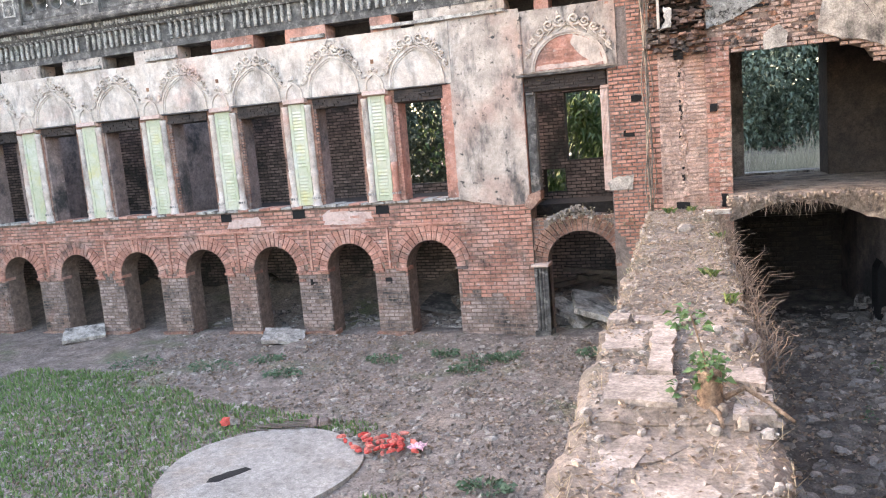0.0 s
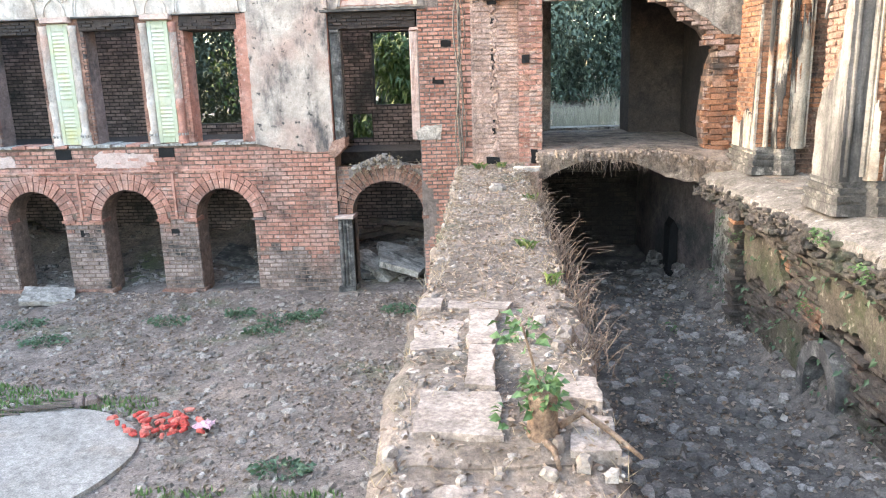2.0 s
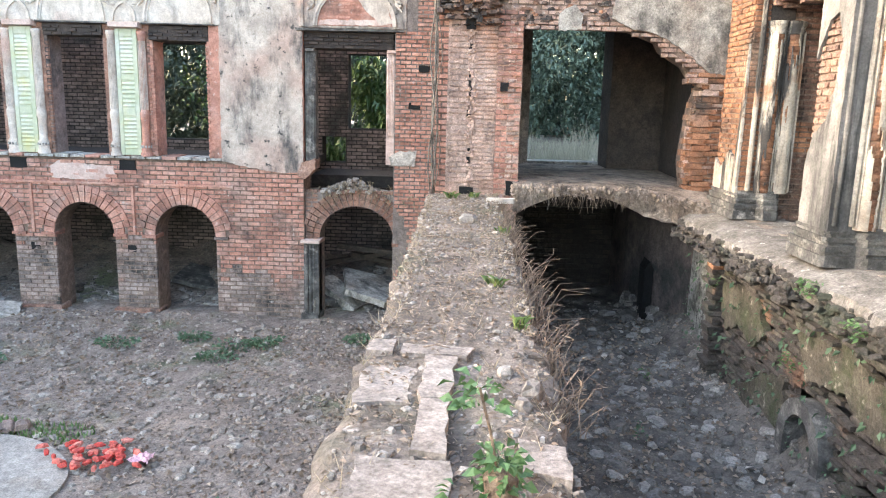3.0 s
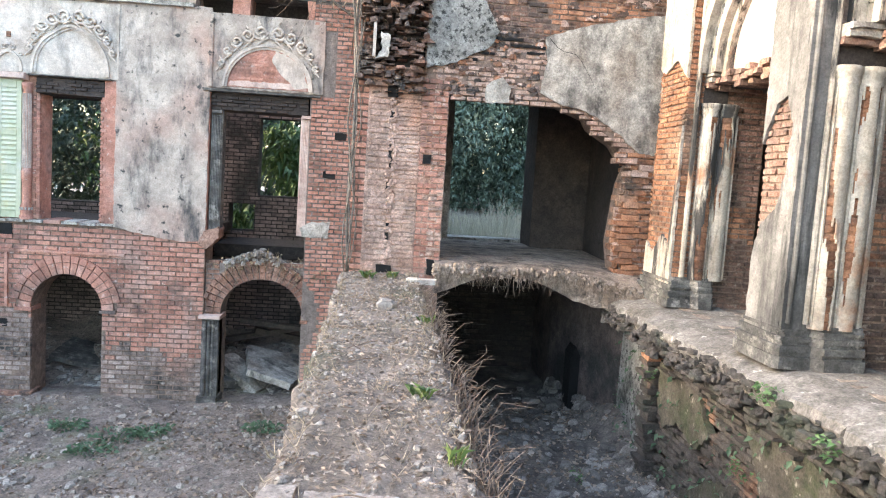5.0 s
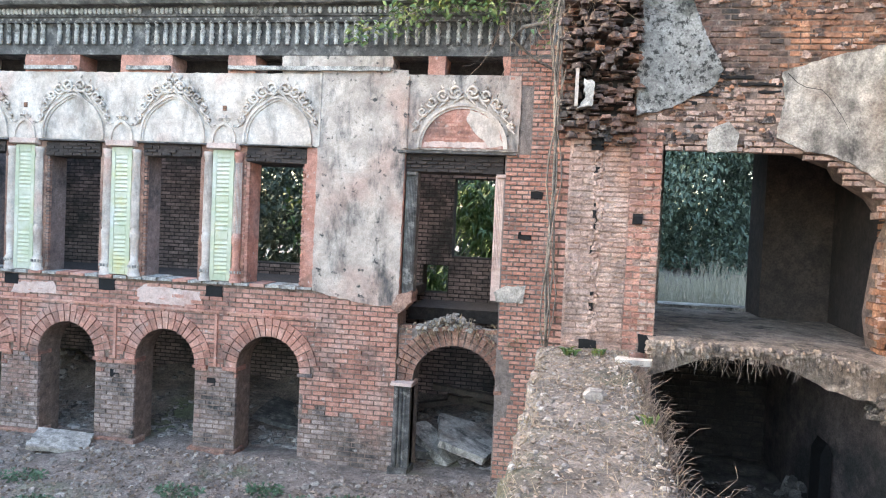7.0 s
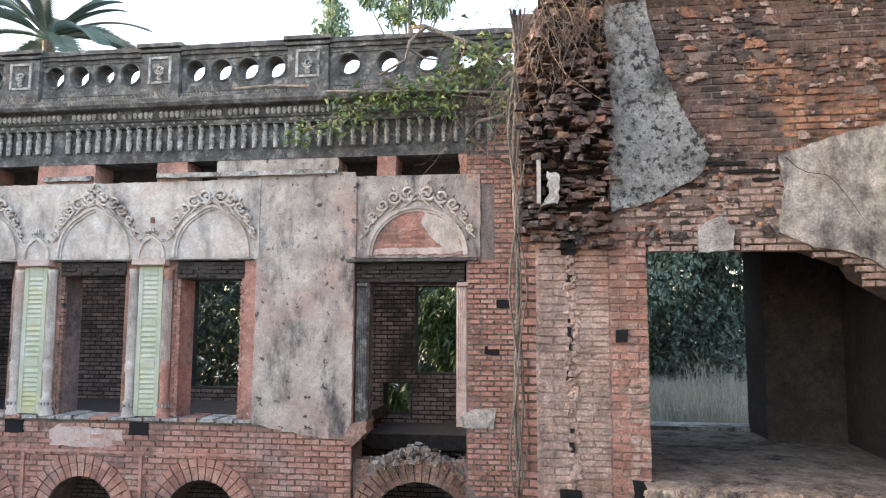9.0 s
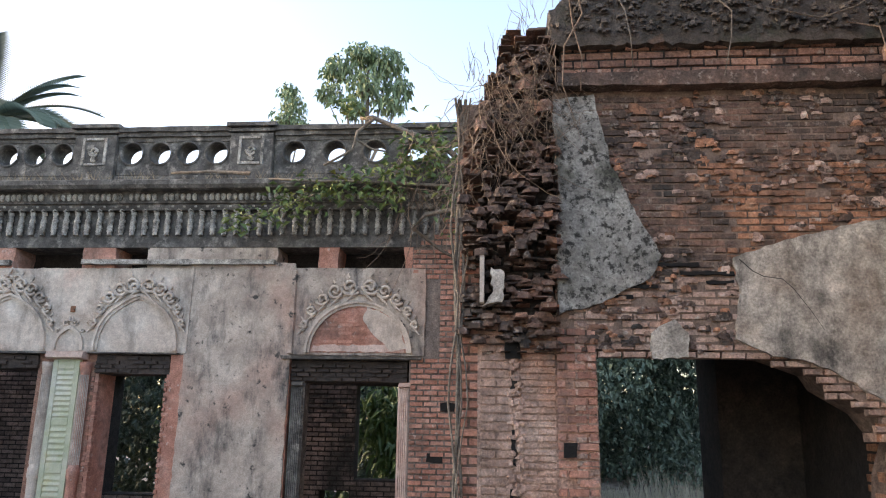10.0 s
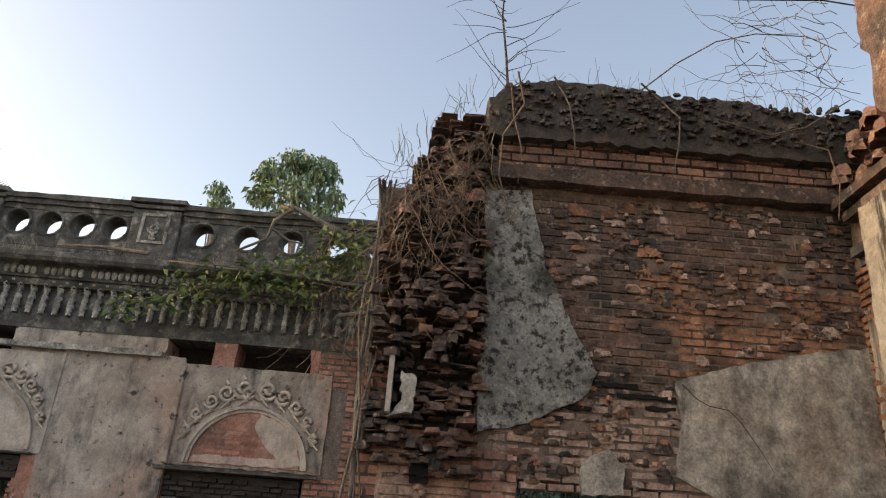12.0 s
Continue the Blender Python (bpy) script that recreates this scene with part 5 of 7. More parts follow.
def side_pier(y0, y1, front, z0, zc, coat_mat, cover, strip_mat, face_mat):
    """A pier between two openings: a flat strip to the court, two round shafts at its corner, a bare brick jamb."""
    part("wall_core", Geo().box(WX + 0.012, y0 + 0.012, 2.85, WX + WT, y1, 7.6), mortar_brick, side)
    for k, m in enumerate((brick_mixed, brick_orange, brick_mould)):
        bricks(side, "y", y0, 2.94, WX + WT, 2.98, 5.35, lambda u, w: jamb_shade(u, w) == k, m, lambda u, w: True, 0.19, 0.058, 0.006, 0.010, 0.010, "jamb_brick")
    part("column_base", moulded_base(y0, y1, front, z0), stone_dark, side, "moulded plaster base, chipped and black with mould")
    for cx, rr in ((front + 0.26, 0.085), (front + 0.44, 0.085)):
        cy = y0 - 0.015
        g = Geo()
        z = z0 + 0.30
        while z < zc - 0.02:
            g.lathe([(rr - 0.014, z), (rr - random.uniform(0.0, 0.008), z + 0.006), (rr - random.uniform(0.0, 0.008), z + 0.052), (rr - 0.014, z + 0.064)], cx, cy, 18)
            z += 0.064
        part("shaft", g, brick_orange, side, "round shaft of orange bricks under lost plaster", True)
        part("plaster_coat", coating(cx, cy, rr, z0 + 0.30, zc, cover, cx * 7 + y0), coat_mat, side, "flaking streaked plaster")
        cap = Geo().lathe([(rr + 0.008, zc - 0.03), (rr + 0.02, zc), (rr + 0.012, zc + 0.03), (rr + 0.028, zc + 0.06), (rr + 0.032, zc + 0.10), (rr + 0.01, zc + 0.11)], cx, cy, 18)
        part("capital", cap, coat_mat, side, "", True)
    part("shaft_core", Geo().box(front + 0.17, y0 - 0.03, z0 + 0.3, 2.95, y0 + 0.05, zc + 0.05, 0, 0.004), coat_mat, side)
    part("shaft_core", Geo().box(front + 0.17, y0 - 0.02, zc + 0.05, 2.95, y0 + 0.05, 5.32, 0, 0.004), brick_soot_shade, side)
    for cx in (front + 0.185, front + 0.35, front + 0.53):
        part("fillet", Geo().box(cx - 0.013, y0 - 0.075, z0 + 0.31, cx + 0.013, y0, zc, 0.004, 0.004), coat_mat, side)
    part("flat_strip", Geo().box(front + 0.012, y0 + 0.012, z0 + 0.3, WX + 0.02, y1, 7.3, 0, 0.003), mortar_brick, side)
    bricks(side, "x", front, y0, y1, z0 + 0.3, 7.2, lambda u, w: True, strip_mat, None, 0.2, 0.058, 0.004, 0.008, 0.006, "strip_brick")
    bricks(side, "y", y0, front, front + 0.18, z0 + 0.3, 7.2, lambda u, w: True, strip_mat, None, 0.18, 0.058, 0.003, 0.008, 0.004, "strip_brick")
    if face_mat:
        for poly in ([(y0, 3.2), (y1, 3.2), (y1, 3.75), (y1 - 0.10, 4.0), (y0 + 0.22, 4.12), (y0 + 0.12, 4.40), (y0 + 0.10, 4.75), (y0 + 0.2, 4.95), (y0 + 0.34, 4.92), (y1, 4.62), (y1, 7.2), (y0, 7.2)],):
            part("plaster_skin", Geo().prism(ragged(poly, 0.05, 0.012), "x", front - 0.03, front), face_mat, side, "streaked grey plaster on a flat strip")
        part("plaster_skin", Geo().prism(ragged([(front - 0.03, 3.25), (front + 0.17, 3.25), (front + 0.17, 7.2), (front - 0.03, 7.2)], 0.08, 0.006), "y", y0 - 0.03, y0), face_mat, side)
        part("edge_roll", Geo().tube([(front + 0.02, y0 - 0.035, 3.3), (front + 0.02, y0 - 0.035, 7.1)], 0.02, 0.02, 8), face_mat, side)
        part("edge_roll", Geo().tube([(front + 0.15, y0 - 0.04, 3.3), (front + 0.15, y0 - 0.04, 7.1)], 0.022, 0.022, 8), coat_mat, side)
    else:
        for poly in ([(y0, 3.2), (y1, 3.2), (y1, 3.62), (y1 - 0.2, 3.50), (y0 + 0.3, 3.74), (y0 + 0.12, 3.60), (y0 + 0.04, 4.5), (y0, 4.9)], [(y0, 5.40), (y0 + 0.3, 5.62), (y1 - 0.16, 5.50), (y1, 5.58), (y1, 7.2), (y0, 7.2)]):
            part("plaster_skin", Geo().prism(ragged(poly, 0.05, 0.012), "x", front - 0.03, front), coat_mat, side, "flaking cream plaster on a flat strip")
        part("edge_roll", Geo().tube([(front + 0.10, y0 - 0.02, 3.3), (front + 0.10, y0 - 0.02, 7.1)], 0.03, 0.03, 8), coat_mat, side)
    for a, b, p in ((5.30, 5.345, 0.10), (5.345, 5.40, 0.15), (5.40, 5.44, 0.18)):
        part("impost", Geo().prism(ragged([(front + 0.17, a), (2.99, a), (2.99, b), (front + 0.17, b)], 0.07, 0.008), "y", y0 - p, y0 + 0.1), brick_mixed if p < 0.12 else plaster_grey, side)


side_pier(9.80, 10.56, 2.52, 2.98, 5.03, peel, 0.12, brick_orange, None)
side_pier(7.30, 7.80, 2.36, 2.97, 5.05, peel, 0.20, brick_mixed, peel_grey)
side_pier(4.8, 5.30, 2.36, 2.96, 5.05, peel, 0.20, brick_mixed, peel_grey)
part("wall_core", Geo().box(WX + 0.01, 10.56, 2.9, WX + WT, 11.6, 7.6), mortar_brick, side)
bricks(side, "x", WX, 10.56, 10.96, 2.98, 6.9, lambda u, w: True, brick_orange, None, 0.21, 0.06, 0.012, 0.012, 0.008)
part("wall_core", Geo().box(WX + 0.01, -4.0, 2.9, WX + WT, 4.8, 7.6), mortar_brick, side)
bricks(side, "x", WX, 3.0, 4.8, 2.98, 6.9, lambda u, w: True, brick_mixed, None, 0.21, 0.072, 0.012, 0.012, 0.008)
# arches over the openings, each with a broken brick lintel and a plastered tympanum
for ya, yb in ((7.80, 9.80), (5.30, 7.30)):
    yc, half = (ya + yb) / 2, (yb - ya) / 2
    zs = 5.44
    wall_top = [(ya, 7.6), (ya, zs)] + arch(yc, half - 0.04, zs, 1.12, 18, 0.6)[::-1] + [(yb, zs), (yb, 7.6)]
    part("spandrel", Geo().prism(wall_top, "x", WX - 0.02, WX + WT), peel, side, "streaked cream plaster above an arch")
    for r0, r1, p, m in ((0.06, -0.06, 0.06, peel), (0.15, 0.05, -0.03, peel_grey), (0.24, 0.14, -0.02, peel), (0.32, 0.23, -0.10, peel)):
        o, q = arch(yc, half - r1, zs, 1.12 - r1, 18, 0.6), arch(yc, half - r0, zs, 1.12 - r0, 18, 0.6)
        part("arch_moulding", Geo().prism(o + q[::-1], "x", WX - p, WX + 0.30), m, side)
    inner = arch(yc, half - 0.31, zs, 0.81, 18, 0.6)
    part("tympanum", Geo().prism(inner, "x", WX + 0.17, WX + 0.25), plaster_pink, side, "bare pinkish plaster field of an arch")
    g = Geo()
    for i in range(13):
        t = math.pi * (0.06 + 0.88 * i / 12)
        g.rock(WX + 0.03, yc + (half - 0.10) * math.cos(t), zs + 1.01 * math.sin(t), 0.03, 0.035, 0.05, 0)
    part("leaf_ornament", g, stone_dark, side, "row of blackened stucco leaves")
    g = Geo()
    for row in range(3):
        y = ya + random.uniform(0, 0.1)
        while y < yb - 0.05:
            w = random.uniform(0.09, 0.20)
            if random.random() > 0.10 * (3 - row):
                g.box(WX + 0.10 + random.uniform(-0.03, 0.05), y, 5.27 + 0.062 * row, WX + 0.6, min(y + w - 0.01, yb), 5.322 + 0.062 * row, 0, 0.008)
            y += w
    tagged(part("broken_lintel", g, brick_mixed, side), kind="stuff")
    part("lintel_core", Geo().box(WX + 0.26, ya, 5.30, WX + WT, yb, zs + 0.02), brick_soot_shade, side)
# dark room behind the openings; its lack of light is put into the colours
part("inner_wall", Geo().box(WX + 2.2, 4.6, 2.9, WX + 2.4, 8.0, 6.0), brick_soot_shade, side)
part("inner_wall", Geo().box(WX + 2.2, 8.9, 2.9, WX + 2.4, 11.2, 6.0), brick_soot_shade, side)
part("inner_wall", Geo().box(WX + 2.2, 8.0, 5.0, WX + 2.4, 8.9, 6.0), brick_soot_shade, side)
part("inner_wall", Geo().box(WX + WT, 11.0, 2.9, WX + 2.3, 11.2, 6.0), brick_soot_shade, side)
part("inner_wall", Geo().box(WX + WT, 4.6, 2.9, WX + 2.3, 4.8, 6.0), brick_soot_shade, side)
part("inner_floor", Geo().box(WX - 0.05, 4.6, 2.6, WX + 2.4, 11.2, 2.972), earth_floor, side)
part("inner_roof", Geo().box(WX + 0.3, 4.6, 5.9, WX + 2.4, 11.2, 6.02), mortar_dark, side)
part("corner_strip", Geo().box(SX - 0.30, 10.62, 3.0, SX - 0.16, 10.93, 7.0, 0.01, 0.006), brick_orange, side)
part("plaster_skin", Geo().prism(ragged([(10.64, 5.3), (10.90, 5.3), (10.90, 6.55), (10.66, 6.5)], 0.06, 0.015), "x", SX - 0.335, SX - 0.295), peel, side)
# upper column and cornice at the corner
g = Geo()
for s in (-0.14, 0.0, 0.14):
    g.lathe([(0.09, 5.3), (0.085, 6.55)], SX - 0.16, 10.35 + s, 12)
g.box(SX - 0.16, 10.15, 5.3, SX + 0.02, 10.6, 6.55)
part("upper_shaft", g, peel, side, "", True)
for z, p in ((6.55, 0.26), (6.62, 0.30), (6.72, 0.26), (6.88, 0.34), (6.95, 0.40), (7.05, 0.30), (7.25, 0.42), (7.34, 0.50)):
    part("side_cornice", Geo().prism(ragged(rect(5.0, 10.86, z, z + 0.075), 0.3, 0.006), "x", SX - p, SX + 0.2), stone_dark if z < 7.1 else brick_mould, side)
part("side_frieze", Geo().box(SX - 0.22, 4.0, 6.6, SX + 0.1, 10.85, 7.4), brick_mixed, side)
g = Geo()
for i in range(300):
    y = random.uniform(6.0, 10.8)
    g.rock(SX - random.uniform(0.0, 0.45), y, 7.42 + random.random() * 0.5, 0.07, 0.09, 0.05, random.random() * 3)
tagged(part("crown_clods", g, brick_mixed, side), kind="stuff")
part("upper_wall", Geo().prism(ragged([(9.2, 7.4), (10.46, 7.4), (10.46, 8.0), (10.42, 8.5), (10.50, 8.62), (10.44, 9.8), (9.2, 9.8)], 0.08, 0.015), "x", SX - 0.28, SX + 0.5), brick_mould, side)
part("upper_wall", Geo().box(SX - 0.02, 4.0, 7.4, SX + 0.5, 9.3, 9.0), brick_mould, side)

# ledge and masonry under the colonnade
ledge = thing("wall_ledge", "overgrown broken masonry ledge with exposed brick courses", "wall", kind="structure")


def ledge_edge(y):
    return 2.10 + 0.06 * min(1, max(0, (9.0 - y) / 2.0)) + 0.07 * noise.noise((y * 1.6, 1, 1)) + 0.03 * noise.noise((y * 6, 1, 4))


n = 180
v, f = [], []
for i in range(n + 1):
    y = 10.75 - 14.0 * i / n
    e = ledge_edge(y) + random.uniform(-0.015, 0.015)
    for x, z in ((SX + 0.1, 2.985), (2.45, 2.965), (e + 0.12, 2.92), (e + 0.02, 2.88), (e, 2.82 + 0.02 * noise.noise((y * 4, 2, 2))), (e + 0.06, 2.70), (e + 0.40, 2.62)):
        v.append((x, y, z + 0.01 * random.uniform(-1, 1)))
    if i:
        for q in range(6):
            f.append(((i - 1) * 7 + q, i * 7 + q, i * 7 + q + 1, (i - 1) * 7 + q + 1))
part("ledge_top", Geo().add(v, f), ledge_dust, ledge, "pale dusty lime floor of the ledge")
g = Geo()
for i in range(620):
    y = random.uniform(4.0, 10.7)
    e = ledge_edge(y)
    k = random.random()
    g.rock(e + random.uniform(-0.03, 0.08), y, 2.62 + 0.24 * k, random.uniform(0.015, 0.05), random.uniform(0.02, 0.08), random.uniform(0.010, 0.028), random.random() * 3)
tagged(part("edge_rubble", g, masonry_dark, ledge), kind="stuff")
part("smooth_wall", Geo().box(2.47, 9.70, 0.8, 3.2, 11.2, 2.80, 0.0, 0.012), plaster_lichen, ledge)
def rubble_skin(y, z):
    """Where the thin brick courses lie bare: not over the drain, not under the old render."""
    return not (abs(y - 7.22) < 0.36 and z < 1.84)


bricks(ledge, "x", 2.38, -1.0, 9.45, 1.0, 2.5, rubble_skin, masonry_dark, lambda u, w: u > 6.4 and w > 1.5, 0.21, 0.054, 0.02, 0.010, 0.030, "rough_course", 0.12)
for k in range(7):
    z = 2.38 + 0.052 * k
    bricks(ledge, "x", 2.33 - 0.028 * k, 0.0, 9.75, z, z + 0.053, lambda u, w: noise.noise((u * 1.1, k * 0.4, 6)) < 0.30, masonry_dark, None, 0.20, 0.052, 0.02, 0.010, 0.045, "rough_course", 0.18)
for k in range(26):
    z = 1.12 + 0.058 * k
    part("brick", Geo().box(2.22 + random.uniform(-0.04, 0.06), 9.42 + random.uniform(-0.03, 0.03), z, 2.75, 9.66 + random.uniform(-0.03, 0.05), z + 0.048, 0, 0.008), brick_orange if z > 2.42 else masonry_dark, ledge)
for poly in ([(9.40, 2.48), (9.05, 2.40), (8.75, 2.52), (8.45, 2.38), (8.20, 2.10), (8.45, 1.90), (8.9, 1.98), (9.2, 1.84), (9.40, 2.05)], [(8.1, 1.75), (7.7, 1.86), (7.62, 1.45), (7.9, 1.2), (8.5, 1.15), (8.7, 1.4)], [(7.6, 2.42), (6.9, 2.50), (6.3, 2.36), (5.6, 2.46), (5.5, 2.05), (6.2, 1.94), (6.7, 2.1), (7.3, 1.98)]):
    part("old_render", Geo().prism(ragged(poly, 0.05, 0.02), "x", 2.325, 2.40), render_mossy, ledge, "mossy brown lime render on the masonry")
part("masonry_core", Geo().box(2.6, -4, 0.5, 3.4, 6.92, 2.9), mortar_dark, ledge)
part("masonry_core", Geo().box(2.6, 7.52, 0.5, 3.4, 9.7, 2.9), mortar_dark, ledge)
part("masonry_core", Geo().box(2.6, 6.92, 1.8, 3.4, 7.52, 2.9), mortar_dark, ledge)
ring = arch(7.22, 0.40, 1.42, 0.42, 12) + arch(7.22, 0.25, 1.42, 0.28, 12)[::-1]
g = Geo()
for i in range(12):
    g.prism([ring[i], ring[i + 1], ring[24 - i], ring[25 - i]], "x", 2.27, 2.95)
g.box(2.27, 7.47, 0.9, 2.95, 7.62, 1.43)
g.box(2.27, 6.82, 0.9, 2.95, 6.97, 1.43)
part("drain_arch", g, stone_dark, ledge, "low mortared drain arch")
# Black plate closes the drain; the shade of its depth is the colour.
part("drain_dark", Geo().box(2.72, 6.9, 0.9, 2.8, 7.54, 1.9), black, ledge)


# ---- loose things in the courtyard ----
def gh(x, y, dz=0.0):
    return ground_height(x, y) + dz


cover = thing("tank_cover", "round cement tank cover with a dark slot, lying in the soil", "cover", at=(-6.3, 8.45, -0.05))
disc = [(-6.3 + 1.42 * math.cos(t) * (1 + 0.02 * math.sin(5 * t)), 8.45 + 1.42 * math.sin(t) * (1 + 0.02 * math.cos(3 * t))) for t in np.linspace(0, 2 * math.pi, 60, endpoint=False).tolist()]
g = Geo().prism(disc, "z", -0.2, -0.045)
part("lid", g, concrete, cover)
# The hollow's shade is a black patch on top of the lid.
part("slot", Geo().prism(ragged([(-6.84, 8.00), (-6.79, 7.88), (-6.64, 7.94), (-6.48, 8.19), (-6.40, 8.36), (-6.52, 8.40), (-6.70, 8.22)], 0.08, 0.01), "z", -0.06, -0.040), black, cover, "elongated slot drawn as a flat black patch")

pile = thing("brick_chip_pile", "scattered pile of bright red broken brick chips on cement", "rubble", at=(-4.9, 9.38, 0.0))
for i in range(46):
    x, y = random.gauss(-4.92, 0.25), random.gauss(9.36, 0.16)
    part("chip", Geo().rock(x, y, -0.015 + 0.05 * random.random(), random.uniform(0.04, 0.10), random.uniform(0.03, 0.06), 0.02, random.random() * 3), red_chip, pile)
rag = thing("pink_rag", "crumpled pale pink rag on the soil", "rag", at=(-4.27, 9.32, -0.05))
g = Geo()
fold = sheet(-4.40, -4.14, 9.20, 9.44, 16, 15, lambda x, y: 0.02 + 0.09 * abs(noise.noise((x * 9, y * 9, 2))) * max(0, 1 - ((x + 4.27) / 0.14) ** 2) + 0.03 * noise.noise((x * 22, y * 22, 5)))
g.add([(x + 0.03 * noise.noise((x * 12, y * 12, 8)), y + 0.03 * noise.noise((x * 12, y * 12, 9)), z - 0.03) for x, y, z in fold.v], fold.f)
part("cloth", g, pink_cloth, rag)
for x, y, m, nm, lb in ((-7.78, 9.80, red_chip, "brick_chip", "single bright red brick chip on bare soil"), (-7.70, 9.86, rubble_mat, "pale_stone", "small pale stone beside a red chip"), (-6.25, 9.95, brick_dark, "dark_clod", "dark crumbly clod at the cover's rim"), (-6.1, 10.0, brick_dark, "dark_clod", "dark crumbly clod at the cover's rim")):
    tagged(part(nm, Geo().rock(x, y, 0.03, 0.11, 0.07, 0.06, random.random()), m), lb, "stone")
for i in range(11):
    x, y = -7.15 + 0.075 * i + random.uniform(-0.03, 0.03), 9.72 + 0.02 * i + random.uniform(-0.07, 0.07)
    tagged(part("wood_strip", Geo().box(x - 0.20, y - 0.02, -0.045 + 0.006 * i, x + 0.20, y + 0.02, -0.025 + 0.006 * i, 0.004, 0.008), wood_grey), "dark weathered wooden strip lying by the cement cover", "wood", "wood strips")


def broken_slab(poly, thick, m, label, material=concrete):
    g = Geo().prism(ragged(poly, 0.10, 0.02), "z", 0, thick)
    ob = part("broken_slab", g, material)
    ob.matrix_world = m
    return tagged(ob, label, "slab", "fallen slabs")


broken_slab([(-0.5, -0.3), (0.45, -0.35), (0.55, 0.25), (-0.4, 0.35)], 0.09, pose(-9.65, 14.85, 0.02, 14, 8, 30), "fallen grey mortar slab leaning before the arcade", plaster_grey)
broken_slab([(-0.5, -0.3), (0.55, -0.3), (0.5, 0.3), (-0.45, 0.3)], 0.10, pose(-15.6, 14.9, 0.06, 20, 0, 40), "fallen grey mortar slab leaning before the arcade", plaster_grey)
broken_slab([(-0.5, -0.6), (0.3, -0.75), (0.65, -0.1), (0.25, 0.7), (-0.55, 0.6)], 0.13, pose(-2.55, 16.55, 0.26, 9, 16, 12), "large fallen roof slab tilted inside the arch", plaster_grey)
broken_slab([(-0.6, -0.2), (0.5, -0.3), (0.55, 0.2), (-0.5, 0.3)], 0.16, pose(-3.10, 16.45, 0.10, 8, 26, -20), "broken roof slab wedged under another in the arch", plaster_grey)
broken_slab([(-0.25, -0.2), (0.25, -0.2), (0.2, 0.2), (-0.25, 0.15)], 0.14, pose(-3.35, 16.3, 0.02, 8, 10, 20), "broken lump of mortar on the arch floor", stone_dark)
broken_slab([(-0.5, -0.5), (0.5, -0.5), (0.5, 0.4), (-0.4, 0.5)], 0.1, pose(-6.4, 17.3, 0.2, 10, 12, 5), "fallen mortar slab among rubble inside the arcade", stone_dark)
for i, (x, z, tilt) in enumerate(((-2.5, 0.9, 6), (-2.8, 0.7, -9), (-2.3, 0.55, 14))):
    ob = part("fallen_beam", Geo().box(-0.9, -0.06, -0.06, 0.9, 0.06, 0.06, 0.008, 0.01), wood_grey)
    ob.matrix_world = pose(x, 17.6 + 0.25 * i, z, 0, tilt, 12 * i)
    tagged(ob, "dusty fallen timber beam lying on rubble in the arch", "beam", "fallen beams")
heap = Geo()
for i in range(1500):
    x = random.uniform(-12.5, -1.3)
    y = random.uniform(16.1, 18.8)
    h = max(0, (y - 16.2) * 0.33) * (0.7 + 0.6 * noise.noise((x, y, 3)))
    heap.rock(x, y, gh(x, y) + h, random.uniform(0.05, 0.16), random.uniform(0.05, 0.13), random.uniform(0.03, 0.07), random.random() * 3)
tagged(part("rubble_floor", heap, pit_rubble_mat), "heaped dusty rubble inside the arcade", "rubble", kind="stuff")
slope = sheet(-24, -1.0, 16.0, 18.9, 60, 14, lambda x, y: gh(x, y) + max(0, (y - 16.1) * 0.32) * (0.8 + 0.5 * noise.noise((x, y, 3))))
tagged(part("rubble_bank", slope, soil, None, "", True), "bank of soil and rubble inside the arcade", "ground", kind="structure")

# stones, litter and grass on the ground
g, lit, gr, wd = Geo(), Geo(), Geo(), Geo()
for i in range(7500):
    x, y = -1.0 - 12 * random.random() ** 1.4, random.uniform(5.0, 15.3)
    if (x + 6.3) ** 2 + (y - 8.45) ** 2 < 2.1:
        continue
    s = 0.012 + 0.06 * random.random() ** 4
    g.rock(x, y, gh(x, y), s * random.uniform(0.8, 1.8), s, s * 0.6, random.random() * 3)
for i in range(15000):
    x, y = -0.9 - 11 * random.random() ** 1.2, random.uniform(4.5, 15.3)
    if (x + 6.3) ** 2 + (y - 8.45) ** 2 < 2.1 or noise.noise((x * 0.7, y * 0.7, 4)) < -0.25 + 0.02 * (y - 9):
        continue
    lit.leaf((x, y, gh(x, y, 0.01)), (random.uniform(-1, 1), random.uniform(-1, 1), random.uniform(-0.1, 0.35)), random.uniform(0.03, 0.10), 0.3, 0.1)
for i in range(46000):
    x, y = random.uniform(-15, -2.2), random.uniform(4.6, 12.5)
    lush = 0.75 * (-x - 4.4) / 4 + 0.6 * (9.2 - y) / 3 + 0.9 * noise.noise((x * 0.55, y * 0.55, 8))
    if y < 7.9:
        lush = max(lush, 0.55 + noise.noise((x * 0.6, y * 0.6, 3)))
    if (x + 6.3) ** 2 + (y - 8.45) ** 2 < 2.1 or lush < 0.45:
        continue
    z = gh(x, y)
    a = random.random() * 6.28
    h = random.uniform(0.04, 0.10)
    gr.add([(x - 0.018 * math.cos(a), y - 0.018 * math.sin(a), z - 0.01), (x + 0.018 * math.cos(a), y + 0.018 * math.sin(a), z - 0.01), (x + random.uniform(-0.04, 0.04), y + random.uniform(-0.04, 0.04), z + h)], [(0, 1, 2)])
tagged(part("ground_stones", g, rubble_mat), "small stones and brick crumbs on the soil", "stones", kind="stuff")
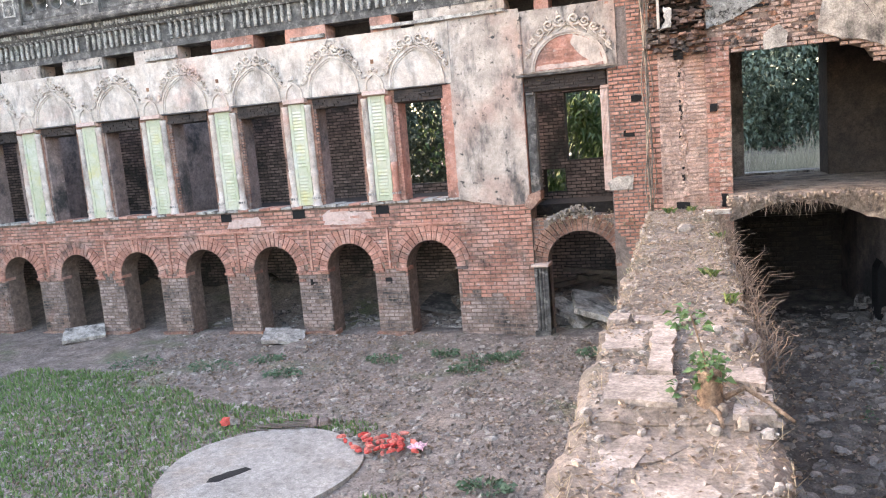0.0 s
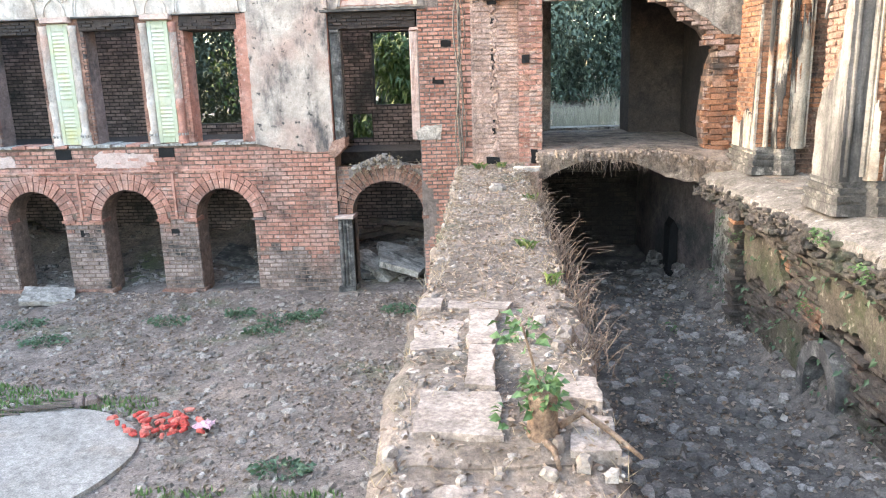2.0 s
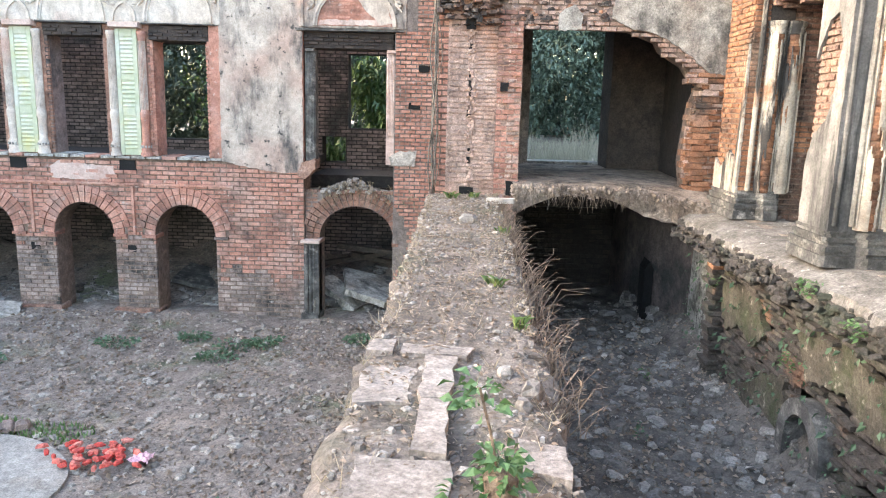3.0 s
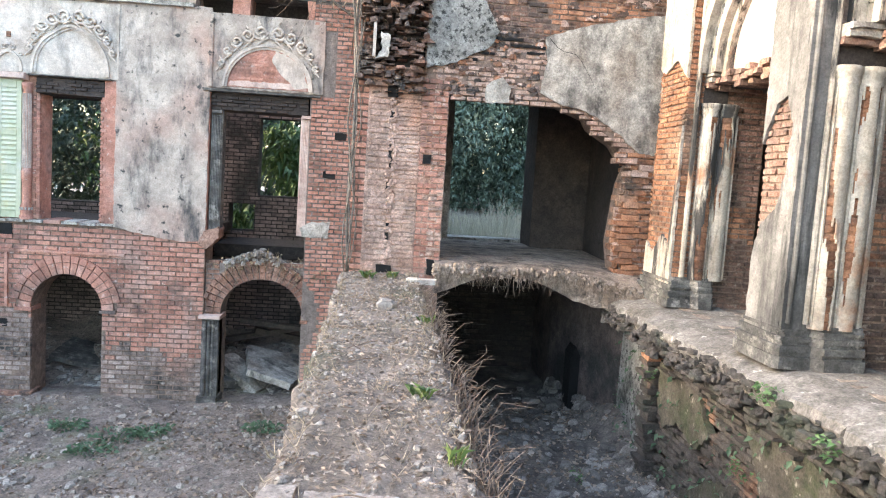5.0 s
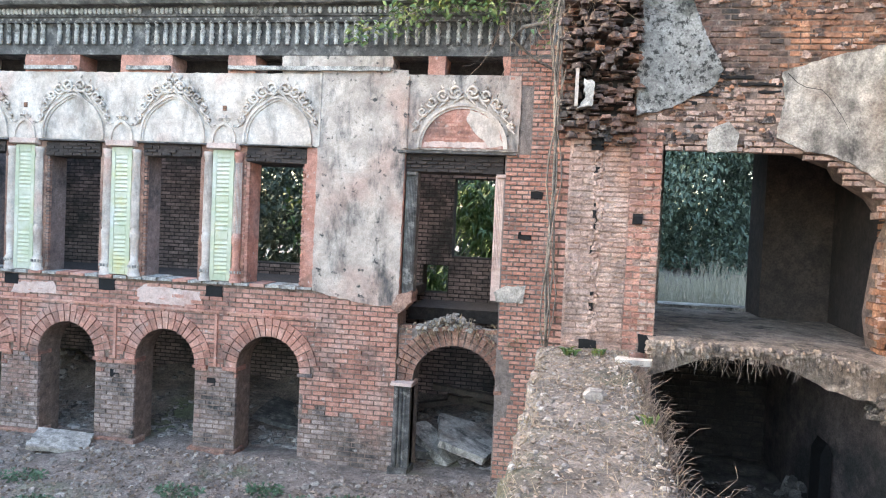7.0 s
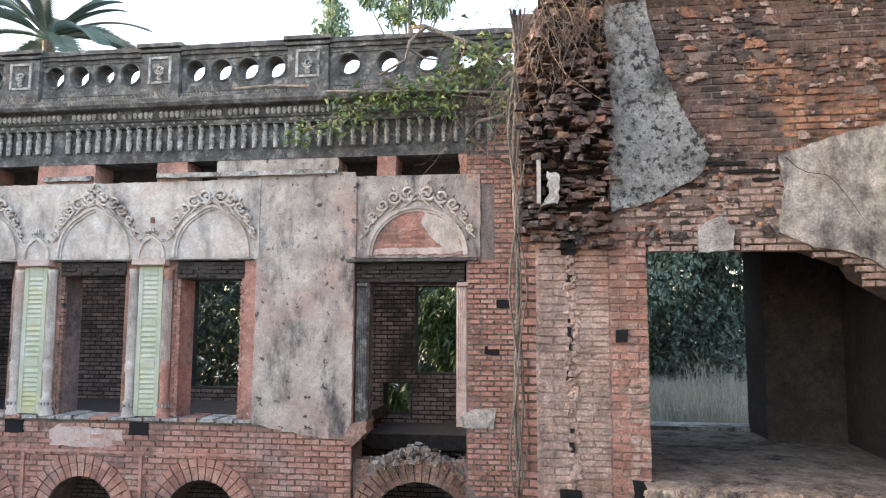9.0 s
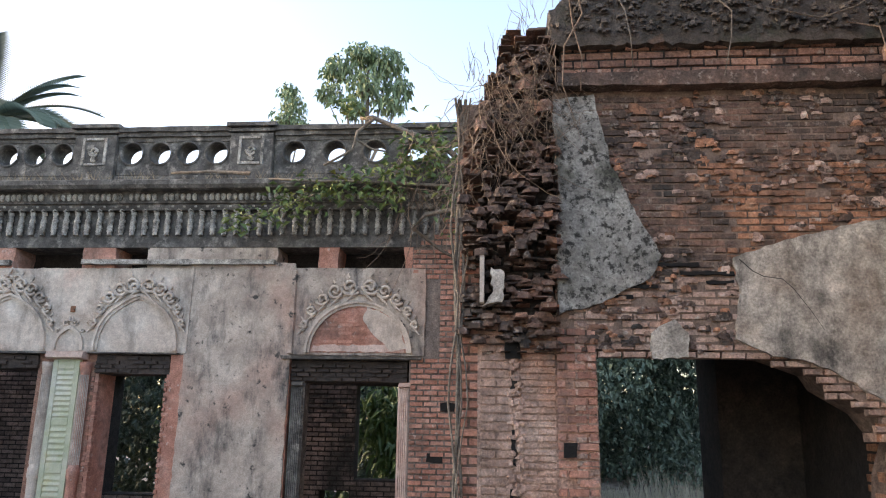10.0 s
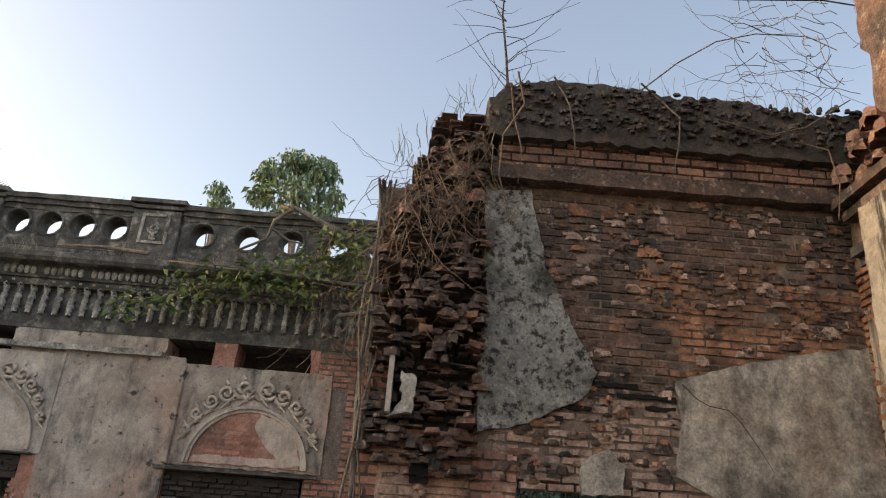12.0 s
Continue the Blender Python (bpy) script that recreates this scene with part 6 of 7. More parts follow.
tagged(part("leaf_litter", lit, leaf_litter), "dry brown fallen leaves on the soil", "leaf litter", kind="stuff")
tagged(part("grass", gr, leaf_grass), "short green grass on the courtyard soil", "grass", kind="stuff")
for x, y, r in ((-4.35, 13.52, 0.36), (-4.0, 13.72, 0.28), (-4.6, 12.95, 0.25), (-6.55, 13.45, 0.30), (-2.33, 13.95, 0.22), (-8.3, 12.5, 0.3), (-10.2, 12.9, 0.45), (-12.3, 13.0, 0.5), (-9.2, 13.4, 0.3), (-3.0, 8.3, 0.25), (-5.3, 13.9, 0.2)):
    w = thing("weed_clump", "low dark green leafy weed growing in bare soil", "weed", "courtyard weeds", at=(x, y, gh(x, y)))
    g = Geo()
    for i in range(150):
        a, q = random.random() * 6.28, r * random.random() ** 0.6
        px, py = x + q * math.cos(a) * 1.3, y + q * math.sin(a) * 0.8
        g.leaf((px, py, gh(px, py, random.uniform(0.0, 0.10))), (math.cos(a), math.sin(a), random.uniform(0, 0.9)), random.uniform(0.05, 0.11), 0.3)
    part("leaves", g, leaf_weed, w)

# rubble in the sunken room
g, pl, lit = Geo(), Geo(), Geo()
for i in range(3200):
    x, y = random.uniform(0.15, 2.75), random.uniform(3.0, 13.0)
    s = 0.012 + 0.07 * random.random() ** 4
    g.rock(x, y, pit_height(x, y), s * random.uniform(0.9, 1.8), s, s * 0.5, random.random() * 3)
for i in range(5000):
    x, y = random.uniform(0.15, 2.7), random.uniform(3.0, 12.0)
    lit.leaf((x, y, pit_height(x, y) + 0.012), (random.uniform(-1, 1), random.uniform(-1, 1), random.uniform(-0.1, 0.4)), random.uniform(0.02, 0.07), 0.3, 0.1)
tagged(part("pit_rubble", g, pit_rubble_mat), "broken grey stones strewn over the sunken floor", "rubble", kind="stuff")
tagged(part("pit_litter", lit, leaf_litter), "dry leaves over the sunken floor", "leaf litter", kind="stuff")
for x, y, s in ((1.9, 8.2, 0.10), (2.12, 8.05, 0.12), (2.3, 8.12, 0.10), (1.75, 8.75, 0.11), (1.3, 9.2, 0.09), (1.45, 7.6, 0.12), (1.0, 8.1, 0.16), (2.45, 9.6, 0.13), (2.3, 9.9, 0.12), (1.9, 7.2, 0.08), (1.6, 10.4, 0.10), (2.2, 7.0, 0.13), (0.85, 6.5, 0.18), (0.75, 5.9, 0.16), (1.95, 12.1, 0.2), (1.7, 12.3, 0.16)):
    tagged(part("fallen_stone", Geo().rock(x, y, pit_height(x, y) + 0.02, s, s * 0.7, s * 0.32, random.random() * 3), pit_rubble_mat), "flat broken grey stone on the rubble floor", "stone", "fallen stones")
for x, y in ((1.93, 7.35), (1.98, 7.2), (1.4, 9.0), (1.2, 10.2)):
    tagged(part("paper_scrap", Geo().leaf((x, y, pit_height(x, y) + 0.04), (1, 0.3, 0.1), 0.09, 0.45, 0.0), plaster_white), "small white scrap lying on the rubble", "litter", "white scraps")


# ---- plants on and round the walked wall ----
def stalks(g, x, y, z, n, h, spread, r=0.004, lean=(0, 0)):
    for i in range(n):
        a = random.random() * 6.28
        p = Vector((x + random.uniform(-0.05, 0.05), y + random.uniform(-0.05, 0.05), z))
        d = Vector((math.cos(a) * spread + lean[0], math.sin(a) * spread + lean[1], 1)).normalized()
        hh = h * random.uniform(0.5, 1.1)
        pts = [p, p + d * hh * 0.5, p + d * hh * 0.8 + Vector((random.uniform(-1, 1), random.uniform(-1, 1), -0.3)) * hh * 0.12, p + d * hh + Vector((random.uniform(-1, 1), random.uniform(-1, 1), -0.8)) * hh * 0.22]
        g.tube(pts, r, r * 0.4, 3)
        if random.random() < 0.5:
            q = pts[2]
            g.tube([q, q + Vector((random.uniform(-1, 1), random.uniform(-1, 1), random.uniform(-0.2, 0.6))) * hh * 0.25], r * 0.6, r * 0.3, 3)


sap = thing("sprouting_stump", "cut tree stump with fresh green shoots on the wall top", "stump", at=(-0.03, 3.80, 2.76))
part("trunk", Geo().lathe([(0.085, 2.70), (0.075, 2.76), (0.058, 2.82), (0.052, 2.90), (0.054, 2.945), (0.035, 2.955)], -0.03, 3.80, 12), bark, sap, "", True)
g = Geo()
for pts in ([(-0.03, 3.75, 2.80), (0.0, 3.68, 2.80), (0.02, 3.62, 2.74)], [(0.03, 3.82, 2.82), (0.12, 3.85, 2.86), (0.22, 3.75, 2.82), (0.30, 3.66, 2.78)], [(-0.07, 3.78, 2.78), (-0.10, 3.70, 2.76), (-0.1, 3.62, 2.71)]):
    g.tube(pts, 0.016, 0.008, 6)
part("root", g, bark, sap, "", True)
part("shoot", Geo().tube([(-0.04, 3.80, 2.94), (-0.06, 3.83, 3.05), (-0.10, 3.84, 3.20)], 0.006, 0.004, 5), bark, sap)
g = Geo()
for i in range(110):
    a = random.random() * 6.28
    g.leaf((-0.03 + 0.07 * math.cos(a) * random.random(), 3.80 + 0.07 * math.sin(a) * random.random(), 2.90 + 0.12 * random.random()), (math.cos(a), math.sin(a), random.uniform(-0.2, 0.9)), random.uniform(0.03, 0.055), 0.36)
for i in range(44):
    a = random.random() * 6.28
    g.leaf((-0.10 + 0.08 * math.cos(a) * random.random(), 3.84 + 0.08 * math.sin(a) * random.random(), 3.12 + 0.12 * random.random()), (math.cos(a), math.sin(a), random.uniform(-0.2, 0.5)), random.uniform(0.035, 0.065), 0.34)
for i in range(16):
    a = random.random() * 6.28
    g.leaf((-0.12 + 0.06 * math.cos(a), 3.85 + 0.06 * math.sin(a), 2.82 + 0.06 * random.random()), (math.cos(a), math.sin(a), 0.3), 0.05, 0.3)
part("leaves", g, leaf_bright, sap)
sap.location += Vector((-0.40, -0.42, 0.16))

g = Geo()
for i in range(210):
    y = random.uniform(4.2, 10.6)
    x = -0.13 + 0.08 * noise.noise((y, 1, 1)) + random.uniform(-0.06, 0.08)
    stalks(g, x, y, top_z(y) - 0.12, 3, random.uniform(0.10, 0.30), 0.5, 0.0035, (0.3, 0))
tagged(part("dry_weeds", g, dry_stem), "dry brown weed stalks along the broken wall edge", "weeds", kind="stuff")
for x, y, h, n in ((-0.10, 6.9, 0.26, 14), (-0.12, 7.6, 0.22, 12), (-0.10, 6.1, 0.24, 12), (-0.09, 5.5, 0.20, 10), (-0.12, 8.5, 0.18, 9), (-0.08, 4.7, 0.16, 8)):
    b = thing("dry_bush", "bare reddish brown bush on the wall's crumbling edge", "bush", "dry bushes", at=(x, y, top_z(y) - 0.2))
    g = Geo()
    stalks(g, x, y, top_z(y) - 0.25, n, h + 0.2, 0.55, 0.0035, (0.15, 0))
    tagged(part("stem_tangle", g, dry_stem, b), kind="stuff")
g, lit, st = Geo(), Geo(), Geo()
for i in range(2600):
    y = random.uniform(1.8, 10.9)
    s = random.random()
    x = -1.03 + 0.88 * s
    z = wall_height(x, y)
    if random.random() < (0.20 if y > 5.5 else 0.10) + 0.6 * max(0, abs(s - 0.5) * 2 - 0.55):
        a = random.random() * 6.28
        h = random.uniform(0.03, 0.12)
        for q in range(3):
            a += 2
            g.add([(x, y, z - 0.02), (x + 0.006, y, z - 0.02), (x + h * 0.8 * math.cos(a), y + h * 0.8 * math.sin(a), z + h * random.uniform(0.05, 0.9))], [(0, 1, 2)])
for i in range(5200):
    y = random.uniform(1.8, 10.9)
    x = random.uniform(-1.0, -0.16)
    lit.leaf((x, y, wall_height(x, y) + 0.008), (random.uniform(-1, 1), random.uniform(-1, 1), random.uniform(-0.05, 0.25)), random.uniform(0.012, 0.045), 0.22, 0.05)
for i in range(1500):
    y = random.uniform(1.8, 10.9)
    edge_x = random.random() ** 0.6
    x = random.choice((-1.0 + 0.45 * (1 - edge_x), -0.16 - 0.45 * (1 - edge_x)))
    s = 0.006 + 0.022 * random.random() ** 5
    st.rock(x, y, wall_height(x, y), s * 1.4, s, s * 0.6, random.random() * 3)
tagged(part("straw_tufts", g, dry_grass), "short bleached straw on the wall top", "grass", kind="stuff")
tagged(part("wall_litter", lit, leaf_litter), "leaf crumbs and bark chips on the wall top", "leaf litter", kind="stuff")
tagged(part("wall_crumbs", st, rubble_mat), "mortar crumbs and small stones on the wall top", "stones", kind="stuff")
for i in range(22):
    y = random.uniform(2.6, 9.5)
    x = random.uniform(-0.95, -0.2)
    a = random.random() * 6.28
    l = random.uniform(0.08, 0.26)
    z = wall_height(x, y) + 0.012
    tagged(part("twig", Geo().tube([(x, y, z), (x + l * 0.5 * math.cos(a), y + l * 0.5 * math.sin(a), z + 0.02), (x + l * math.cos(a + 0.3), y + l * math.sin(a + 0.3), z)], 0.005, 0.003, 5), dry_stem), "thin dry twig lying on the wall top", "twig", "fallen twigs")
for x, y, s, m in ((-0.52, 8.6, 0.10, rubble_mat), (-0.97, 3.22, 0.036, rubble_mat), (-0.72, 3.17, 0.028, rubble_mat), (-0.38, 3.30, 0.042, rubble_mat), (-0.30, 3.22, 0.048, rubble_mat), (-0.42, 3.18, 0.036, rubble_mat), (-0.24, 2.60, 0.036, rubble_mat), (-0.20, 2.52, 0.030, rubble_mat), (-0.28, 2.45, 0.032, rubble_mat), (-0.22, 2.72, 0.034, rubble_mat), (-0.3, 4.2, 0.05, rubble_mat), (-0.35, 4.6, 0.06, rubble_mat), (-0.25, 4.35, 0.08, rubble_mat), (-0.3, 9.8, 0.05, rubble_mat)):
    tagged(part("loose_stone", Geo().rock(x, y, wall_height(x, y) + s * 0.25, s, s * 0.7, s * 0.5, random.random() * 3), m), "loose pale stone lying on the wall top", "stone", "loose stones")
tagged(part("stone_plate", Geo().prism(ragged([(-0.30, 10.20), (0.04, 10.22), (0.07, 10.36), (-0.26, 10.40)], 0.06, 0.01), "z", 3.01, 3.065), plaster_white), "flat pale stone plate at the pier's foot", "stone")
for x, y, n, r in ((-0.72, 10.4, 40, 0.12), (-0.33, 6.1, 24, 0.08), (-0.25, 5.2, 14, 0.06), (-0.2, 8.0, 16, 0.08), (-0.45, 10.5, 20, 0.1)):
    b = thing("grass_tuft", "dusty green grass tuft rooted in the wall top", "grass", "grass tufts", at=(x, y, top_z(y)))
    g = Geo()
    for i in range(n):
        a = random.random() * 6.28
        g.leaf((x + random.uniform(-r, r) * 0.5, y + random.uniform(-r, r) * 0.5, top_z(y)), (math.cos(a) * 0.6, math.sin(a) * 0.6, 1), random.uniform(0.08, 0.16), 0.08, 0.3)
    tagged(part("blade_tuft", g, leaf_vine, b), kind="stuff")
for x, y, z, n in ((2.28, 9.5, 2.3, 40), (2.1, 6.9, 2.86, 50), (2.33, 7.6, 2.05, 36), (2.12, 6.2, 2.75, 40), (1.2, 7.9, 1.2, 26), (1.6, 9.4, 1.2, 36), (1.3, 5.4, 1.2, 20)):
    b = thing("wall_fern", "small bright green fern growing from broken masonry", "fern", "wall ferns", at=(x, y, z))
    g = Geo()
    for i in range(n):
        a = random.random() * 6.28
        g.leaf((x + random.uniform(-0.08, 0.02), y + random.uniform(-0.12, 0.12), z + random.uniform(-0.05, 0.08)), (-abs(math.cos(a)), math.sin(a), random.uniform(-0.3, 0.6)), random.uniform(0.03, 0.06), 0.25)
    part("leaves", g, leaf_bright if n > 30 else leaf_weed, b)
g = Geo()
for i in range(420):
    y = random.uniform(4.5, 10.7)
    z = random.uniform(1.3, 2.8)
    x = 2.32 - 0.28 * max(0, z - 2.3)
    a = random.random() * 6.28
    g.leaf((x, y, z), (-0.6, math.sin(a), random.uniform(-1, 0.4)), random.uniform(0.03, 0.08), 0.3)
tagged(part("moss_creeper", g, leaf_weed), "dull green creeper and moss on the masonry", "creeper", kind="stuff")
g = Geo()
for i in range(150):
    x = random.uniform(0.15, 2.3)
    y = 10.62 - 0.35 * max(0, (x - 1.7) / 0.9)
    z = 3.16 - 0.18 * max(0, (x - 1.6)) ** 1.2
    l = random.uniform(0.05, 0.22)
    g.tube([(x, y, z), (x + random.uniform(-0.05, 0.05), y - 0.03, z - l * 0.5), (x + random.uniform(-0.06, 0.06), y - 0.02, z - l)], 0.003, 0.0015, 3)
tagged(part("hanging_roots", g, dry_stem), "fine dry roots hanging from the broken floor edge", "roots", kind="stuff")


# ---- creepers, roots and twigs on the walls ----
def wander(p, steps, length, drift, wob):
    pts = [Vector(p)]
    d = Vector(drift)
    for i in range(steps):
        d = (d + Vector((random.uniform(-1, 1), random.uniform(-1, 1) * 0.4, random.uniform(-1, 1))) * wob)
        pts.append(pts[-1] + d.normalized() * length / steps)
    return pts


vine = thing("pier_vine", "long bare root vines hanging down the brick pier", "vine", at=(-1.0, 10.88, 7.8))
for k, (x, r) in enumerate(((-0.985, 0.020), (-0.955, 0.016), (-0.97, 0.010), (-1.01, 0.012), (-0.93, 0.008))):
    part("stem", Geo().tube([(x + (0.018 + 0.006 * k) * math.sin(i * (0.9 + 0.13 * k) + k * 2), RY - 0.05 - 0.01 * k, 7.3 - i * 0.285) for i in range(16)], r, r * 0.8, 6), bark_grey, vine, "", True)
g = Geo()
for i in range(120):
    x = random.uniform(-0.9, -0.15)
    z = random.uniform(6.9, 7.65) + (x + 0.6) * 0.5
    g.tube(wander((x, RY - 0.16, z), 7, random.uniform(0.3, 1.1), (random.uniform(-0.3, 0.4), -0.02, -1), 0.7), random.choice((0.0025, 0.003, 0.005)), 0.0015, 3)
for i in range(30):
    x = random.uniform(-1.0, -0.6)
    z = random.uniform(6.2, 7.4)
    g.tube(wander((x, RY - 0.1, z), 8, random.uniform(0.3, 0.9), (-0.4, -0.02, -0.6), 0.5), 0.004, 0.002, 3)
tagged(part("dry_vines", g, dry_stem), "tangle of dry reddish vines over the broken pier", "vines", kind="stuff")
g = Geo()
for i in range(130):
    x = random.uniform(-0.95, 2.7)
    z = 7.5 + (x + 0.95) * 1.0 if x < -0.2 else 8.26
    g.tube(wander((x, RY + random.uniform(-0.05, 0.2), z), 5, random.uniform(0.12, 0.40), (random.uniform(-0.5, 0.5), 0, 1), 0.4), 0.003, 0.0015, 3)
tagged(part("crown_twigs", g, dry_stem), "thin dry twigs standing on the wall's crown", "twigs", kind="stuff")
for i, pts in enumerate(([(0.30, 8.30), (0.42, 8.05), (0.46, 7.80), (0.47, 7.50)], [(-0.05, 8.2), (-0.02, 7.9), (0.05, 7.6), (0.03, 7.3)], [(1.0, 8.3), (1.3, 8.0), (1.28, 7.75), (1.2, 7.4)], [(0.0, 8.3), (0.06, 8.0), (-0.1, 7.7), (-0.12, 7.35), (-0.05, 7.1)], [(1.6, 8.0), (2.0, 7.9), (2.3, 8.0), (2.7, 8.3)], [(2.2, 7.85), (2.45, 7.8), (2.5, 7.5), (2.45, 7.2)])):
    v = thing("hanging_vine", "thin pale dry vine trailing down the high brick wall", "vine", "hanging vines", at=(pts[0][0], RY - 0.2, pts[0][1]))
    part("stem", Geo().tube([(x, RY - 0.19 - 0.01 * i, z) for x, z in pts], 0.009, 0.005, 5), bark_grey if i % 2 == 0 else dry_stem, v, "", True)
tree = thing("bare_sapling", "bare dark sapling rooted on top of the ruined wall", "sapling", at=(-0.05, RY, 8.28))
g = Geo()
g.tube([(-0.05, RY, 8.2), (-0.08, RY, 8.6), (-0.13, RY, 9.05), (-0.11, RY - 0.02, 9.6)], 0.013, 0.006, 6)
part("trunk", g, dark_twig, tree)
for i in range(24):
    z = random.uniform(8.25, 9.5)
    s = random.choice((-1, 1))
    part("twig", Geo().tube(wander((-0.06 - 0.05 * (z - 8.3), RY, z), 9, random.uniform(0.25, 0.8), (s, random.uniform(-0.5, 0.5), random.uniform(0.0, 1.2)), 0.42), 0.0045, 0.0015, 3), dark_twig, tree)
bow = thing("leaning_branch", "long bare branch arching over the wall against the sky", "branch", at=(1.0, RY - 0.1, 8.3))
part("branch", Geo().tube([(1.0, RY - 0.1, 8.28), (1.35, RY - 0.1, 8.62), (1.7, RY - 0.1, 8.88), (2.05, RY - 0.1, 9.0), (2.5, RY - 0.1, 9.02), (2.75, RY - 0.1, 8.9)], 0.007, 0.004, 5), dry_stem, bow)
part("branch", Geo().tube([(1.3, RY - 0.1, 9.55), (1.47, RY - 0.1, 9.36), (1.9, RY - 0.1, 9.36), (2.7, RY - 0.1, 9.44), (3.1, RY - 0.2, 9.3)], 0.009, 0.007, 5), dark_twig, bow)
for i in range(56):
    x = random.uniform(1.9, 2.9)
    part("twig", Geo().tube(wander((x, RY - 0.15, random.uniform(8.3, 9.5)), 9, random.uniform(0.3, 0.9), (random.uniform(-1.0, 0.2), 0, random.uniform(-0.7, 0.6)), 0.5), 0.004, 0.0012, 3), dry_stem if i % 3 else dark_twig, bow)

creeper = thing("cornice_creeper", "green leafy creeper with woody roots over the cornice", "creeper", at=(-2.5, 15.0, 7.9))
wood = Geo()
for pts, r in (([(-1.1, 15.25, 8.2), (-1.5, 15.1, 8.55), (-2.0, 15.15, 8.75), (-2.55, 15.2, 9.02), (-2.75, 15.3, 9.05)], 0.05), ([(-2.5, 15.2, 9.02), (-2.75, 15.1, 8.75), (-2.8, 15.05, 8.45), (-3.2, 15.0, 8.2)], 0.028), ([(-2.75, 15.1, 8.62), (-2.5, 15.05, 8.45), (-2.3, 15.0, 8.4)], 0.02), ([(-1.2, 15.0, 7.85), (-2.2, 14.98, 7.92), (-3.3, 14.98, 7.95), (-4.0, 15.0, 8.0)], 0.028), ([(-1.15, 15.0, 7.55), (-1.7, 15.0, 7.45), (-1.9, 15.2, 7.3), (-1.5, 15.3, 7.0), (-1.05, 15.3, 6.75)], 0.035), ([(-3.3, 14.98, 7.75), (-3.9, 14.95, 7.5), (-4.4, 14.95, 7.4)], 0.014), ([(-1.1, 14.9, 8.3), (-1.3, 14.9, 7.6), (-1.2, 15.0, 6.8), (-1.25, 15.2, 6.2)], 0.014), ([(-4.3, 15.05, 8.1), (-4.9, 15.0, 8.12), (-5.5, 15.05, 8.12)], 0.03)):
    wood.tube([Vector(p) + Vector((0, 0, 0)) for p in pts], r, r * 0.6, 7)
part("root", wood, bark_grey, creeper, "", True)
g = Geo()
for i in range(60):
    x = random.uniform(-2.1, -1.0)
    g.tube(wander((x, random.uniform(14.9, 15.2), random.uniform(7.6, 8.8)), 8, random.uniform(0.5, 1.6), (random.uniform(-0.3, 0.3), 0, -1), 0.4), 0.007, 0.003, 3)
tagged(part("tendril_tangle", g, dry_stem, creeper), kind="stuff")
g = Geo()
for cx, cz, sx, sz, n in ((-1.6, 8.35, 0.45, 0.30, 300), (-2.2, 8.1, 0.5, 0.14, 130), (-3.0, 7.85, 0.5, 0.16, 150), (-3.6, 7.65, 0.3, 0.16, 90), (-4.35, 7.35, 0.2, 0.16, 60), (-2.3, 7.75, 0.4, 0.2, 90), (-2.9, 9.12, 0.18, 0.12, 60), (-3.9, 7.45, 0.2, 0.14, 40), (-1.35, 7.7, 0.2, 0.3, 60)):
    for i in range(n):
        x, z = random.gauss(cx, sx * 0.6), random.gauss(cz, sz * 0.7)
        a = random.random() * 6.28
        g.leaf((x, 14.95 + random.uniform(-0.12, 0.22), z), (math.cos(a), -abs(math.sin(a)) * 0.6, random.uniform(-0.8, 0.4)), random.uniform(0.07, 0.16), 0.26)
part("leaves", g, leaf_vine, creeper)
g = Geo()
for i in range(1100):
    x = random.uniform(-12.0, -1.2)
    a = random.random() * 6.28
    h = random.uniform(0.06, 0.26) * (1 if noise.noise((x * 1.2, 0, 2)) > -0.1 else 0.4)
    y, z = FY - random.uniform(0.05, 0.36), 8.06
    if random.random() < 0.3:
        y, z = PY + random.uniform(0, 0.25), 8.95
        h *= 0.7
    g.add([(x, y, z), (x + 0.008, y, z), (x + h * 0.6 * math.cos(a), y - h * 0.3, z + h * random.uniform(0.2, 1))], [(0, 1, 2)])
tagged(part("ledge_grass", g, dry_grass), "dry grass rooted along the cornice ledge", "grass", kind="stuff")
g = Geo()
for i in range(110):
    x = random.uniform(-3.6, -1.4)
    z = 2.72 - 0.25 * abs(x + 2.6) + random.uniform(-0.25, 0.03)
    g.tube(wander((x, FY + 0.0, z), 5, random.uniform(0.08, 0.35), (random.uniform(-0.2, 0.2), -0.05, -1), 0.4), 0.003, 0.0015, 3)
    a = random.random() * 6.28
    g.leaf((x, FY - 0.03, z), (math.cos(a), -0.5, math.sin(a)), 0.05, 0.3)
tagged(part("arch_creeper", g, dry_grass), "dry creeper threads hanging over the doorway arch", "creeper", kind="stuff")


# ---- trees and woods behind ----
def crown(g, c, rad, n, size, wide=0.3, droop=0.4, down=0.0):
    for i in range(n):
        u = Vector((random.gauss(0, 1), random.gauss(0, 1), random.gauss(0, 1))).normalized() * random.random() ** 0.45
        p = Vector(c) + Vector((u.x * rad[0], u.y * rad[1], u.z * rad[2]))
        g.leaf(p, (random.uniform(-1, 1), random.uniform(-1, 1), random.uniform(-1, 0.8) - down), size * random.uniform(0.6, 1.3), wide, droop)


